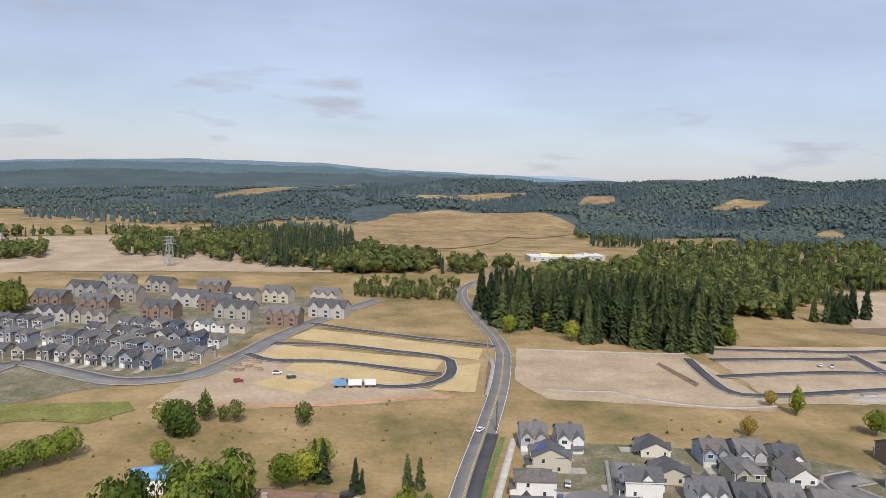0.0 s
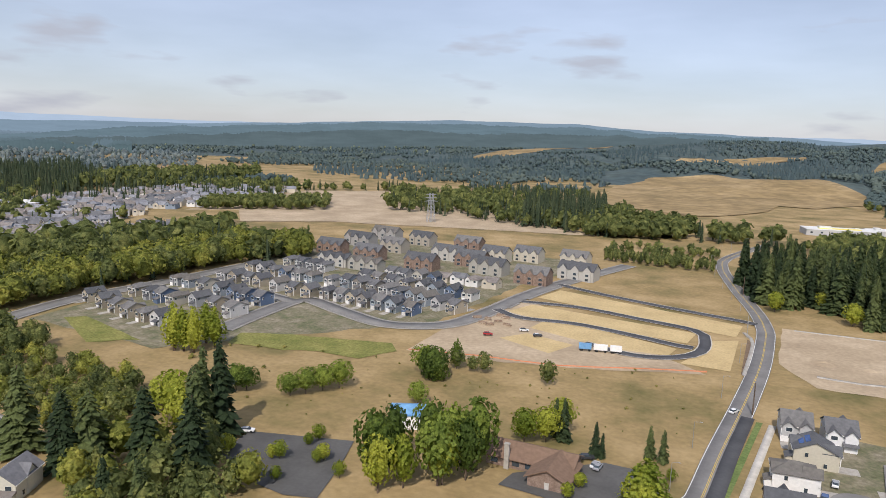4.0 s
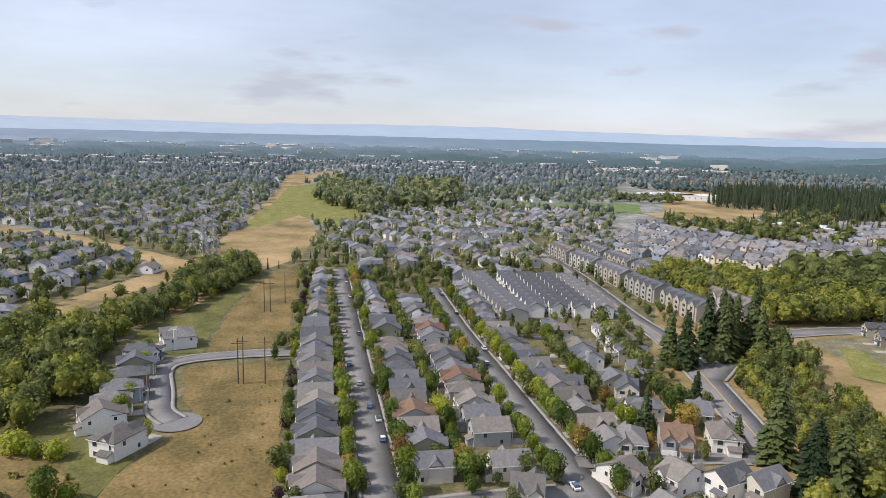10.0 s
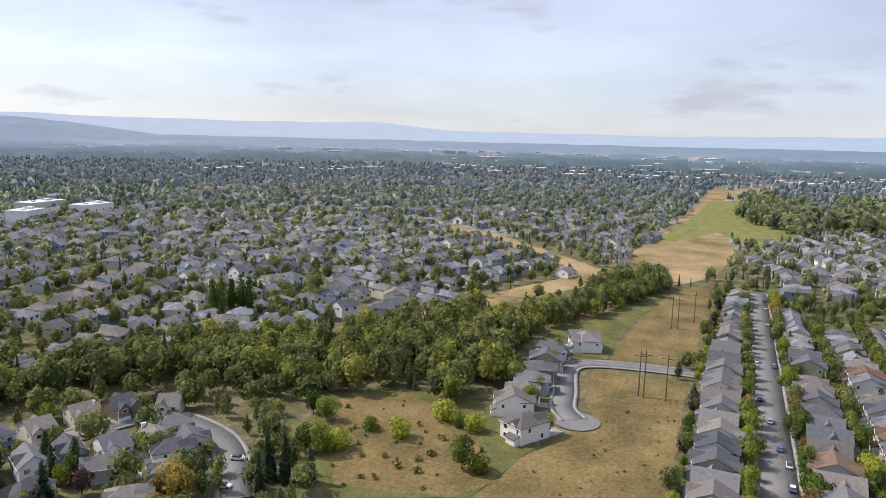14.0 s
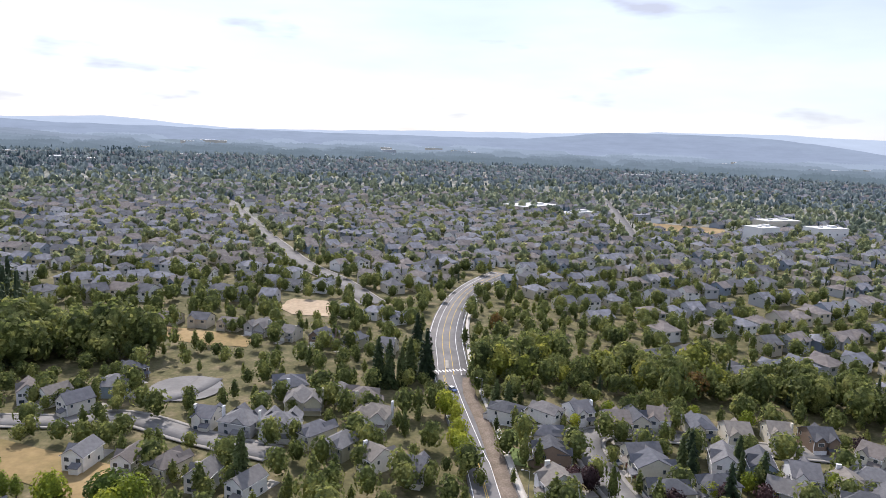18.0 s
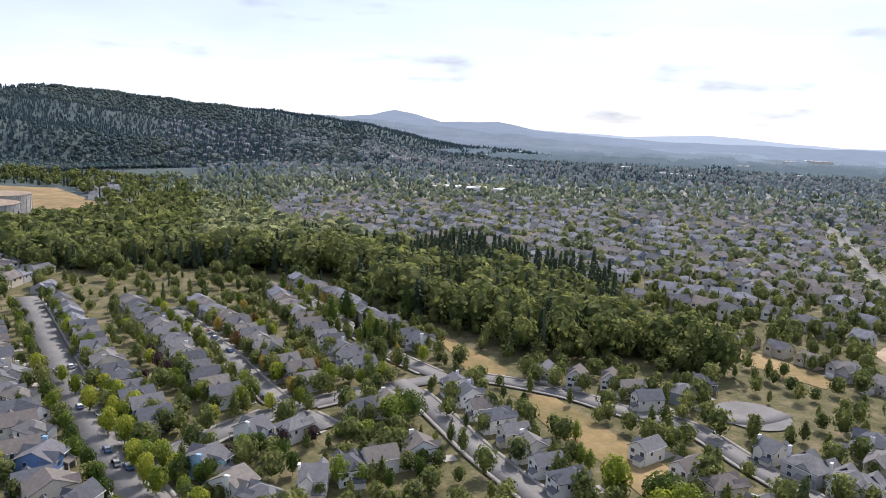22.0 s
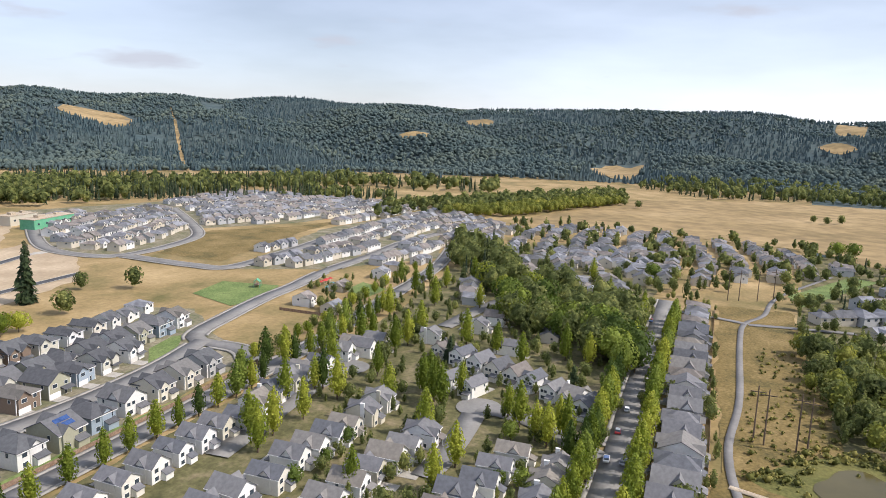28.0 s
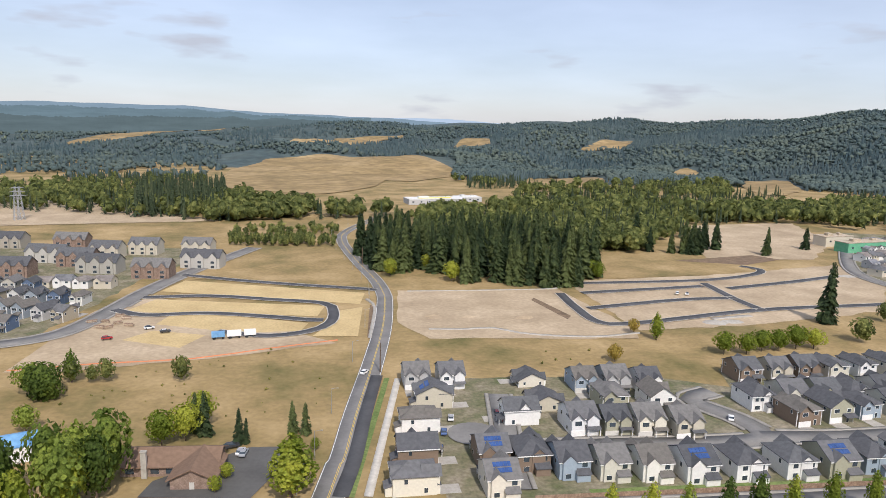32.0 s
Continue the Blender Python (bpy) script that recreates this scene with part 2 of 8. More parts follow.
palette("mixed_siding", [(0.44, 0.41, 0.35), (0.32, 0.33, 0.34), (0.11, 0.155, 0.24), (0.56, 0.55, 0.52), (0.23, 0.21, 0.185), (0.38, 0.33, 0.25), (0.27, 0.31, 0.35), (0.48, 0.47, 0.46), (0.30, 0.26, 0.20)])
palette("apartment_siding", [(0.50, 0.46, 0.38), (0.36, 0.33, 0.28)])
palette("blue_siding", [(0.12, 0.22, 0.42), (0.30, 0.47, 0.62)])
palette("shingles", [(0.16, 0.16, 0.168), (0.20, 0.198, 0.2), (0.115, 0.118, 0.128), (0.215, 0.205, 0.195), (0.175, 0.175, 0.185), (0.23, 0.21, 0.185), (0.135, 0.14, 0.155), (0.19, 0.17, 0.155)], 0.95, 0.9, 0.12)
palette("dark_shingles", [(0.09, 0.093, 0.10), (0.115, 0.118, 0.125), (0.14, 0.14, 0.145), (0.15, 0.14, 0.128), (0.10, 0.102, 0.11), (0.17, 0.165, 0.16)], 0.95, 0.9, 0.12)
palette("brown_shingles", [(0.17, 0.105, 0.075), (0.2, 0.13, 0.09)], 0.9, 0.9)
palette("garage_paint", [(0.75, 0.74, 0.72), (0.60, 0.58, 0.54), (0.8, 0.79, 0.77)], 0.6)
palette("door_paint", [(0.2, 0.05, 0.04), (0.06, 0.08, 0.12), (0.5, 0.48, 0.44)], 0.5)
material("trim_white", (0.74, 0.73, 0.70), (0.82, 0.81, 0.79), 0.7, 0.6)
material("brick", (0.19, 0.13, 0.10), (0.30, 0.22, 0.175), 0.6, 0.9, fine=3.0)
material("glass", (0.03, 0.04, 0.05), (0.06, 0.08, 0.10), 0.3, 0.08, spec=0.6)
material("solar", (0.02, 0.05, 0.16), (0.05, 0.11, 0.3), 0.4, 0.15, spec=0.6)
material("pole_wood", (0.10, 0.07, 0.05), (0.17, 0.125, 0.09), 0.5, 0.9)
material("steel", (0.38, 0.39, 0.40), (0.50, 0.51, 0.52), 0.3, 0.45, metal=0.7)
material("cable", (0.05, 0.05, 0.05), (0.09, 0.09, 0.09), 0.3, 0.6)
material("orange_mesh", (0.55, 0.20, 0.10), (0.66, 0.28, 0.15), 0.5, 0.8)
material("fence_wood", (0.20, 0.13, 0.09), (0.34, 0.24, 0.17), 0.8, 0.9, fine=2.0)
material("pond_water", (0.07, 0.058, 0.018), (0.10, 0.082, 0.028), 0.05, 0.12, spec=0.22)
material("blue_metal", (0.10, 0.24, 0.45), (0.2, 0.4, 0.62), 0.4, 0.5)
material("tank_steel", (0.30, 0.30, 0.29), (0.42, 0.415, 0.4), 0.1, 0.6, fine=0.5)
material("tank_roof", (0.26, 0.20, 0.14), (0.36, 0.28, 0.2), 0.05, 0.8, fine=0.3)
material("flat_roof", (0.55, 0.55, 0.53), (0.78, 0.78, 0.77), 0.05, 0.8)
material("pool_water", (0.12, 0.42, 0.50), (0.2, 0.52, 0.6), 0.3, 0.1, spec=0.5)
material("red_canvas", (0.42, 0.04, 0.04), (0.55, 0.07, 0.06), 1.0, 0.8)
material("green_board", (0.10, 0.34, 0.20), (0.16, 0.42, 0.26), 0.5, 0.8)
material("rubber", (0.02, 0.02, 0.02), (0.035, 0.035, 0.035), 2.0, 0.9)
palette("car_paint", [(0.75, 0.75, 0.75), (0.05, 0.05, 0.055), (0.35, 0.36, 0.38), (0.4, 0.03, 0.03), (0.08, 0.13, 0.28), (0.8, 0.8, 0.79)], 0.25, 1.0, 0.6)
material("yellow_paint", (0.75, 0.62, 0.05), (0.82, 0.7, 0.1), 0.5, 0.7)

# ---- building blocks ----
rng = random.Random(7)
nrng = np.random.default_rng(7)


def mesh_of(bm, name, *mats):
    me = bpy.data.meshes.new(name)
    bm.to_mesh(me)
    bm.free()
    for m in mats:
        me.materials.append(MATS[m])
    return me


def part(name, bm, mats, parent=None, label=""):
    """Links a bmesh, or a ready mesh, as one mesh object under a thing."""
    mats = (mats,) if isinstance(mats, str) else mats
    me = mesh_of(bm, name, *mats) if isinstance(bm, bmesh.types.BMesh) else bm
    ob = new(name, me)
    if parent:
        ob.parent = parent
    return tagged(ob, label)


def sheet(name, verts, faces, mats, index=None):
    """A mesh from arrays of places and of faces with equally many corners."""
    verts, faces = np.asarray(verts, np.float32), np.asarray(faces, np.int32)
    me = bpy.data.meshes.new(name)
    k = faces.shape[1]
    me.vertices.add(len(verts))
    me.vertices.foreach_set("co", verts.ravel())
    me.loops.add(faces.size)
    me.loops.foreach_set("vertex_index", faces.ravel())
    me.polygons.add(len(faces))
    me.polygons.foreach_set("loop_start", np.arange(0, faces.size, k, dtype=np.int32))
    for m in ((mats,) if isinstance(mats, str) else mats):
        me.materials.append(MATS[m])
    if index is not None:
        me.polygons.foreach_set("material_index", np.asarray(index, np.int32))
    me.update(calc_edges=True)
    return me


def box(bm, cx, cy, z0, sx, sy, sz, mat=0, turn=0.0):
    c, s = math.cos(turn), math.sin(turn)
    v = []
    for dz in (0, sz):
        for ax, ay in ((-1, -1), (1, -1), (1, 1), (-1, 1)):
            x, y = ax * sx / 2, ay * sy / 2
            v.append(bm.verts.new((cx + x * c - y * s, cy + x * s + y * c, z0 + dz)))
    for f in ((3, 2, 1, 0), (4, 5, 6, 7), (0, 1, 5, 4), (1, 2, 6, 5), (2, 3, 7, 6), (3, 0, 4, 7)):
        bm.faces.new([v[i] for i in f]).material_index = mat
    return bm


def tube(bm, a, b, r0, r1, n=6, mat=0, cap=True):
    a, b = Vector(a), Vector(b)
    q = (b - a).to_track_quat("Z", "Y")
    rings = []
    for p, r in ((a, r0), (b, r1)):
        rings.append([bm.verts.new(p + q @ Vector((r * math.cos(2 * math.pi * i / n), r * math.sin(2 * math.pi * i / n), 0))) for i in range(n)])
    for i in range(n):
        bm.faces.new((rings[0][i], rings[0][(i + 1) % n], rings[1][(i + 1) % n], rings[1][i])).material_index = mat
    if cap:
        bm.faces.new(rings[1]).material_index = mat
        bm.faces.new(rings[0][::-1]).material_index = mat
    return bm


def prism(bm, outline, along, mat=0):
    """Closes an outline of 3D points, pushed by the vector along."""
    along = Vector(along)
    lo = [bm.verts.new(p) for p in outline]
    hi = [bm.verts.new(Vector(p) + along) for p in outline]
    n = len(lo)
    bm.faces.new(lo[::-1]).material_index = mat
    bm.faces.new(hi).material_index = mat
    for i in range(n):
        bm.faces.new((lo[i], lo[(i + 1) % n], hi[(i + 1) % n], hi[i])).material_index = mat
    return bm


# ---- land ----
# turn, crest height, where the slope begins and where it ends
HILLS = [(0, 70, 1250, 3000), (8, 45, 1400, 2800), (18, 22, 1700, 2700), (30, 8, 2000, 2700), (44, 0, 2200, 2800), (51, 0, 2400, 4000), (203, 0, 1900, 3400),
         (212, 22, 1800, 3000), (219, 82, 1700, 2900), (227, 132, 1550, 2800), (234, 148, 1450, 2750), (242, 162, 1300, 2700), (253, 148, 1250, 2700), (262, 126, 1250, 2700),
         (267, 146, 1250, 2700), (297, 142, 1300, 2700), (311, 146, 1250, 2700), (320, 140, 1250, 2750), (328, 112, 1250, 2900), (336, 106, 1250, 3100), (343, 100, 1250, 3200),
         (349, 82, 1250, 3200), (356, 66, 1250, 3000), (360, 70, 1250, 3000)]
HT = [h[0] for h in HILLS]


def ground_z(x, y):
    """Height of the land, for numbers or arrays."""
    x, y = np.asarray(x, float), np.asarray(y, float)
    r, t = np.hypot(x, y), np.degrees(np.arctan2(-x, y)) % 360
    top, r0, r1 = (np.interp(t, HT, [h[i] for h in HILLS]) for i in (1, 2, 3))
    s = np.clip((r - r0) / (r1 - r0), 0, 1)
    rise = s * s * (3 - 2 * s)
    wave = 27 * np.sin(x / 190 + 1.3) * np.cos(y / 230) + 16 * np.sin(x / 83 - y / 107) + 4 * np.sin(x / 37 + y / 41)
    fall = 1 - 0.3 * np.clip((r - r1) / 1500, 0, 1)
    return (top * rise + wave * np.clip(s * 4, 0, 1) * np.clip(top / 60, 0, 1) * (1 - 0.6 * s)) * fall


def gz(x, y):
    return float(ground_z(x, y))


def inside(px, py, poly):
    """Which of the places lie in the outline."""
    px, py = np.asarray(px, float), np.asarray(py, float)
    hit = np.zeros(px.shape, bool)
    n = len(poly)
    for i in range(n):
        (x0, y0), (x1, y1) = poly[i], poly[(i + 1) % n]
        if y0 == y1:
            continue
        hit ^= ((y0 > py) != (y1 > py)) & (px < (x1 - x0) * (py - y0) / (y1 - y0) + x0)
    return hit


def curve(pts, step=6.0):
    """A smooth line through the points."""
    p = [Vector((*q, 0)) for q in pts]
    p = [p[0] * 2 - p[1]] + p + [p[-1] * 2 - p[-2]]
    res = []
    for i in range(1, len(p) - 2):
        n = max(1, int((p[i + 1] - p[i]).length / step))
        for k in range(n):
            t = k / n
            a, b, c, d = p[i - 1], p[i], p[i + 1], p[i + 2]
            res.append(0.5 * (2 * b + (c - a) * t + (2 * a - 5 * b + 4 * c - d) * t * t + (3 * b - a - 3 * c + d) * t ** 3))
    return res + [p[-2]]


TAKEN, OPEN, LAYER = {}, [], [0]


def layer():
    """Every flat piece of land lies a little above the one before it."""
    LAYER[0] += 1
    return 0.0025 * LAYER[0]


def open_land(x, y):
    """Which of the places lie in fields and meadows kept free of trees and houses."""
    hit = np.zeros(np.shape(x), bool)
    for poly in OPEN:
        hit |= inside(x, y, poly)
    return hit



def take(x, y, r):
    TAKEN.setdefault((int(x // 20), int(y // 20)), []).append((x, y, r))


def is_free(x, y, r):
    i, j = int(x // 20), int(y // 20)
    for a in (i - 1, i, i + 1):
        for b in (j - 1, j, j + 1):
            for u, v, s in TAKEN.get((a, b), ()):
                if (u - x) ** 2 + (v - y) ** 2 < (r + s) ** 2:
                    return False
    return True


def ribbon(pts, width, z, mat, thick=0.1, shift=0.0, step=6.0, claim=True):
    """A band along a smooth line, with a top and two sides."""
    line = curve(pts, step)
    rows = []
    for i, p in enumerate(line):
        d = (line[min(i + 1, len(line) - 1)] - line[max(i - 1, 0)]).normalized()
        n = Vector((-d.y, d.x, 0))
        row = []
        for s, dz in ((-width / 2, -thick), (-width / 2, 0), (width / 2, 0), (width / 2, -thick)):
            q = p + n * (s + shift)
            row.append((q.x, q.y, gz(q.x, q.y) + z + dz))
        rows.append(row)
        if claim:
            take(p.x + n.x * shift, p.y + n.y * shift, width / 2 + 0.5)
    v = [q for row in rows for q in row]
    f = [(4 * i + k, 4 * i + 4 + k, 4 * i + 5 + k, 4 * i + 1 + k) for i in range(len(rows) - 1) for k in range(3)]
    return sheet("band", v, [q[::-1] for q in f], mat)


def road(name, pts, width, mat, label, z=0.42, walks=True, lines=()):
    """A road with kerbed pavements and painted lines."""
    z += layer()
    ob = tagged(new(name, ribbon(pts, width, z, mat)), label, "road", kind="structure")
    ROADS.append((curve(pts, 3.0), width, z, walks))
    for shift, m, w in lines:
        tagged(new("road_marking", ribbon(pts, w, z + 0.02, m, 0.01, shift, claim=False)), "painted line on the road", "road marking", kind="structure")
    return ob


ROADS = []


def lay_pavements():
    """Kerbed pavements on both sides of the streets, broken off where another road comes in."""
    mids = [np.array([(p.x, p.y) for p in line]) for line, _, _, _ in ROADS]
    for k, (line, width, z, walks) in enumerate(ROADS):
        if not walks:
            continue
        for s in (-1, 1):
            run = []
            for i, p in enumerate(line):
                d = (line[min(i + 1, len(line) - 1)] - line[max(i - 1, 0)]).normalized()
                q = (p.x - d.y * s * (width / 2 + 0.85), p.y + d.x * s * (width / 2 + 0.85))
                clear = all(j == k or np.min(np.hypot(mids[j][:, 0] - q[0], mids[j][:, 1] - q[1])) > ROADS[j][1] / 2 + 1.3 for j in range(len(ROADS)))
                if clear:
                    run.append(q)
                if (not clear or i == len(line) - 1) and run:
                    if len(run) > 3:
                        tagged(new("pavement", ribbon(run, 1.4, z + 0.1, "worn_concrete", 0.24, step=4.0)), "worn grey concrete pavement with a kerb", "pavement", kind="structure")
                    run = []


def patch(name, poly, mat, label, z=0.05, cell=0, category="field", kind="structure"):
    """A piece of land of one kind laid on the ground."""
    z += layer() * 0.5
    if mat not in ("yard", "estate_soil") and not cell:
        OPEN.append(poly)
    if not cell:
        if mat in ("dry_grass", "meadow", "reeds", "bank_weeds", "bare_soil", "far_field", "yard", "estate_soil"):
            rough = []
            for (x0, y0), (x1, y1) in zip(poly, [*poly[1:], poly[0]]):
                k = max(1, int(math.hypot(x1 - x0, y1 - y0) / 7))
                for i in range(k):
                    x, y = x0 + (x1 - x0) * i / k, y0 + (y1 - y0) * i / k
                    w = noise.noise((x * 0.09, y * 0.09, 5.0)) * 2.6
                    rough.append((x + w, y - w))
            poly = rough
        bm = bmesh.new()
        vs = [bm.verts.new((x, y, z)) for x, y in poly]
        face = bm.faces.new(vs)
        bmesh.ops.triangulate(bm, faces=[face])
        bmesh.ops.recalc_face_normals(bm, faces=bm.faces)
        if bm.faces[:][0].normal.z < 0:
            bmesh.ops.reverse_faces(bm, faces=bm.faces)
        me = mesh_of(bm, name, mat)
    else:
        (ax, ay), (bx, by), (cx, cy), (dx, dy) = poly
        n = cell
        v = []
        for i in range(n + 1):
            for j in range(n + 1):
                u, w = i / n, j / n
                k = 1 + 0.07 * math.sin(7 * u + 3 * w + ax)
                uu, ww = min(1, max(0, 0.5 + (u - 0.5) * k * (1 - 0.25 * (2 * w - 1) ** 2))), min(1, max(0, 0.5 + (w - 0.5) * k * (1 - 0.25 * (2 * u - 1) ** 2)))
                x = (ax * (1 - uu) + bx * uu) * (1 - ww) + (dx * (1 - uu) + cx * uu) * ww
                y = (ay * (1 - uu) + by * uu) * (1 - ww) + (dy * (1 - uu) + cy * uu) * ww
                v.append((x, y, gz(x, y) + z))
        f = [(i * (n + 1) + j, (i + 1) * (n + 1) + j, (i + 1) * (n + 1) + j + 1, i * (n + 1) + j + 1) for i in range(n) for j in range(n)]
        me = sheet(name, v, f, mat)
        if me.polygons[0].normal.z < 0:
            me.flip_normals()
    return tagged(new(name, me), label, category, kind=kind)


# ---- houses ----
def gable(bm, cx, cy, z, w, d, rise, axis="x", over=0.45, mat=0, thick=0.22):
    """A pitched roof of two slabs over w by d; its ridge runs along the axis."""
    if axis == "x":
        half, run = d / 2, w + 2 * over
        base = [(0, 1), (1, 0)]
    else:
        half, run = w / 2, d + 2 * over
    drop = rise / half * over
    prof = [(-half - over, -drop), (0, rise), (half + over, -drop), (half + over, -drop + thick), (0, rise + thick * 1.25), (-half - over, -drop + thick)]
    if axis == "x":
        prism(bm, [(cx - run / 2, cy + u, z + h) for u, h in prof], (run, 0, 0), mat)
    else:
        prism(bm, [(cx + u, cy - run / 2, z + h) for u, h in prof], (0, run, 0), mat)


def hip(bm, cx, cy, z, w, d, rise, over=0.5, mat=0, thick=0.22):
    W, D = w / 2 + over, d / 2 + over
    rx, ry = max(0.02, W - D), max(0.02, D - W)
    lo = [bm.verts.new((cx + a * W, cy + b * D, z - 0.15)) for a, b in ((-1, -1), (1, -1), (1, 1), (-1, 1))]
    mid = [bm.verts.new((cx + a * W, cy + b * D, z + thick - 0.15)) for a, b in ((-1, -1), (1, -1), (1, 1), (-1, 1))]
    if W >= D:
        r = [bm.verts.new((cx - rx, cy, z + rise)), bm.verts.new((cx + rx, cy, z + rise))]
        tops = ((mid[0], mid[1], r[1], r[0]), (mid[1], mid[2], r[1]), (mid[2], mid[3], r[0], r[1]), (mid[3], mid[0], r[0]))
    else:
        r = [bm.verts.new((cx, cy - ry, z + rise)), bm.verts.new((cx, cy + ry, z + rise))]
        tops = ((mid[0], mid[1], r[0]), (mid[1], mid[2], r[1], r[0]), (mid[2], mid[3], r[1]), (mid[3], mid[0], r[0], r[1]))
    bm.faces.new(lo[::-1])
    for i in range(4):
        bm.faces.new((lo[i], lo[(i + 1) % 4], mid[(i + 1) % 4], mid[i]))
    for t in tops:
        bm.faces.new(t)
    for f in bm.faces:
        f.material_index = mat


def gable_wall(bm, cx, cy, z, w, rise, t, axis):
    """The wall triangle under a gable."""
    if axis == "y":
        prism(bm, [(cx - w / 2, cy, z), (cx + w / 2, cy, z), (cx, cy, z + rise)], (0, t, 0))
    else:
        prism(bm, [(cx, cy - w / 2, z), (cx, cy + w / 2, z), (cx, cy, z + rise)], (t, 0, 0))


def window_mesh(w, h):
    """A window as one piece: a proud white frame round a sunk pane."""
    bm = bmesh.new()
    box(bm, 0, -0.04, -h / 2, w, 0.12, h)
    face = min(bm.faces, key=lambda f: f.calc_center_median().y)
    pane = bmesh.ops.inset_region(bm, faces=[face], thickness=0.11, depth=-0.07)
    face.material_index = 1
    return mesh_of(bm, "window", "trim_white", "glass")


WIN = {k: window_mesh(*k) for k in ((1.0, 1.4), (1.6, 1.4), (2.2, 1.5), (0.7, 0.7))}


def garage_mesh(w):
    """A sectional door: four boards with grooves between them, as one piece."""
    bm = bmesh.new()
    side = [(0.0, 0.05)]
    for i in range(4):
        z = 0.05 + i * 0.53
        side += [(-0.1, z), (-0.1, z + 0.49), (-0.06, z + 0.5), (-0.06, z + 0.52)]
    side += [(0.0, 2.17)]
    prism(bm, [(-w / 2, y, z) for y, z in side], (w, 0, 0))
    return mesh_of(bm, "garage_door", "garage_paint")


GARAGE = {w: garage_mesh(w) for w in (2.6, 4.8)}


def door_mesh():
    bm = bmesh.new()
    box(bm, 0, -0.04, 0.1, 0.95, 0.1, 2.05)
    box(bm, -0.55, -0.05, 0.1, 0.12, 0.14, 2.15)
    box(bm, 0.55, -0.05, 0.1, 0.12, 0.14, 2.15)
    return mesh_of(bm, "front_door", "door_paint")


DOOR = door_mesh()


def hang(name, me, parent, x, y, z, turn=0.0):
    ob = new(name, me)
    ob.parent = parent
    ob.matrix_basis = pose(x, y, z, 0, 0, turn)
    return ob


def shell(w, d, h, rise, roof, front_gables):
    """Walls and roof of a house with its cross gables and a low back wing."""
    body, rf = bmesh.new(), bmesh.new()
    box(body, 0, 0, -0.3, w, d, h + 0.3)
    if roof == "side":
        gable(rf, 0, 0, h, w, d, rise, "x")
        gable_wall(body, -w / 2, 0, h, d, rise, 0.2, "x")
        gable_wall(body, w / 2 - 0.2, 0, h, d, rise, 0.2, "x")
        r3 = min(rise * 0.75, w * 0.2)
        box(body, w * 0.2, d / 2 + 0.3, -0.3, w * 0.42, 0.8, h + 0.3)
        gable(rf, w * 0.2, d * 0.3, h, w * 0.42, d * 0.4 + 1.2, r3, "y", 0.3)
        gable_wall(body, w * 0.2, d / 2 + 0.5, h, w * 0.42, r3, 0.2, "y")
    elif roof == "front":
        gable(rf, 0, 0, h, w, d, rise, "y")
        gable_wall(body, 0, -d / 2, h, w, rise, 0.2, "y")
        gable_wall(body, 0, d / 2 - 0.2, h, w, rise, 0.2, "y")
        gable(rf, w * 0.25, d * 0.08, h, w * 0.5 + 0.3, d * 0.36, rise * 0.8, "x", 0.35)
        gable_wall(body, w / 2 - 0.1, d * 0.08, h, d * 0.36, rise * 0.8, 0.2, "x")
        box(body, w / 2, d * 0.08, -0.3, 0.3, d * 0.36, h + 0.3)
    else:
        hip(rf, 0, 0, h, w, d, rise)
        gable(rf, -w * 0.12, d * 0.33, h, w * 0.4, d * 0.34 + 0.6, rise * 0.6, "y", 0.3)
        gable_wall(body, -w * 0.12, d / 2 + 0.1, h, w * 0.4, rise * 0.6, 0.2, "y")
        box(body, -w * 0.12, d / 2 + 0.05, -0.3, w * 0.4, 0.4, h + 0.3)
    if h > 4.5:
        box(body, -w * 0.22, d / 2 + 1.0, -0.3, w * 0.44, 2.0, 2.9)
        prism(rf, [(-w * 0.46, d / 2 + 2.4, 2.5), (-w * 0.46, d / 2 - 0.1, 3.5), (-w * 0.46, d / 2 - 0.1, 3.25), (-w * 0.46, d / 2 + 2.4, 2.3)], (w * 0.48, 0, 0))
    gw = w * (0.44 if front_gables > 1 else 0.5)
    spots = {0: (), 1: (-w / 2 + gw / 2 + 0.15,), 2: (-w / 2 + gw / 2, w / 2 - gw / 2)}[front_gables]
    if roof != "front":
        for gx in spots:
            r2 = min(rise * 0.8, gw * 0.42)
            box(body, gx, -d / 2 - 0.35, -0.3, gw - 0.3, 0.9, h + 0.3)
            gable(rf, gx, -d / 2 + d * 0.12, h, gw - 0.3, d * 0.28 + 1.6, r2, "y", 0.35)
            gable_wall(body, gx, -d / 2 - 0.8, h, gw - 0.3, r2, 0.2, "y")
    return body, rf, gw, spots


def pane(bm, x, y, z, w, h, side):
    """A window set in a wall that faces -y (0), +x (1), +y (2) or -x (3)."""
    for t, cut, m in ((0.12, 0, 1), (0.16, 0.2, 2)):
        k = len(bm.faces)
        if side % 2 == 0:
            box(bm, x, y, z + cut / 2, w - cut, t, h - cut)
        else:
            box(bm, x, y, z + cut / 2, t, w - cut, h - cut)
        bm.faces.ensure_lookup_table()
        for f in bm.faces[k:]:
            f.material_index = m


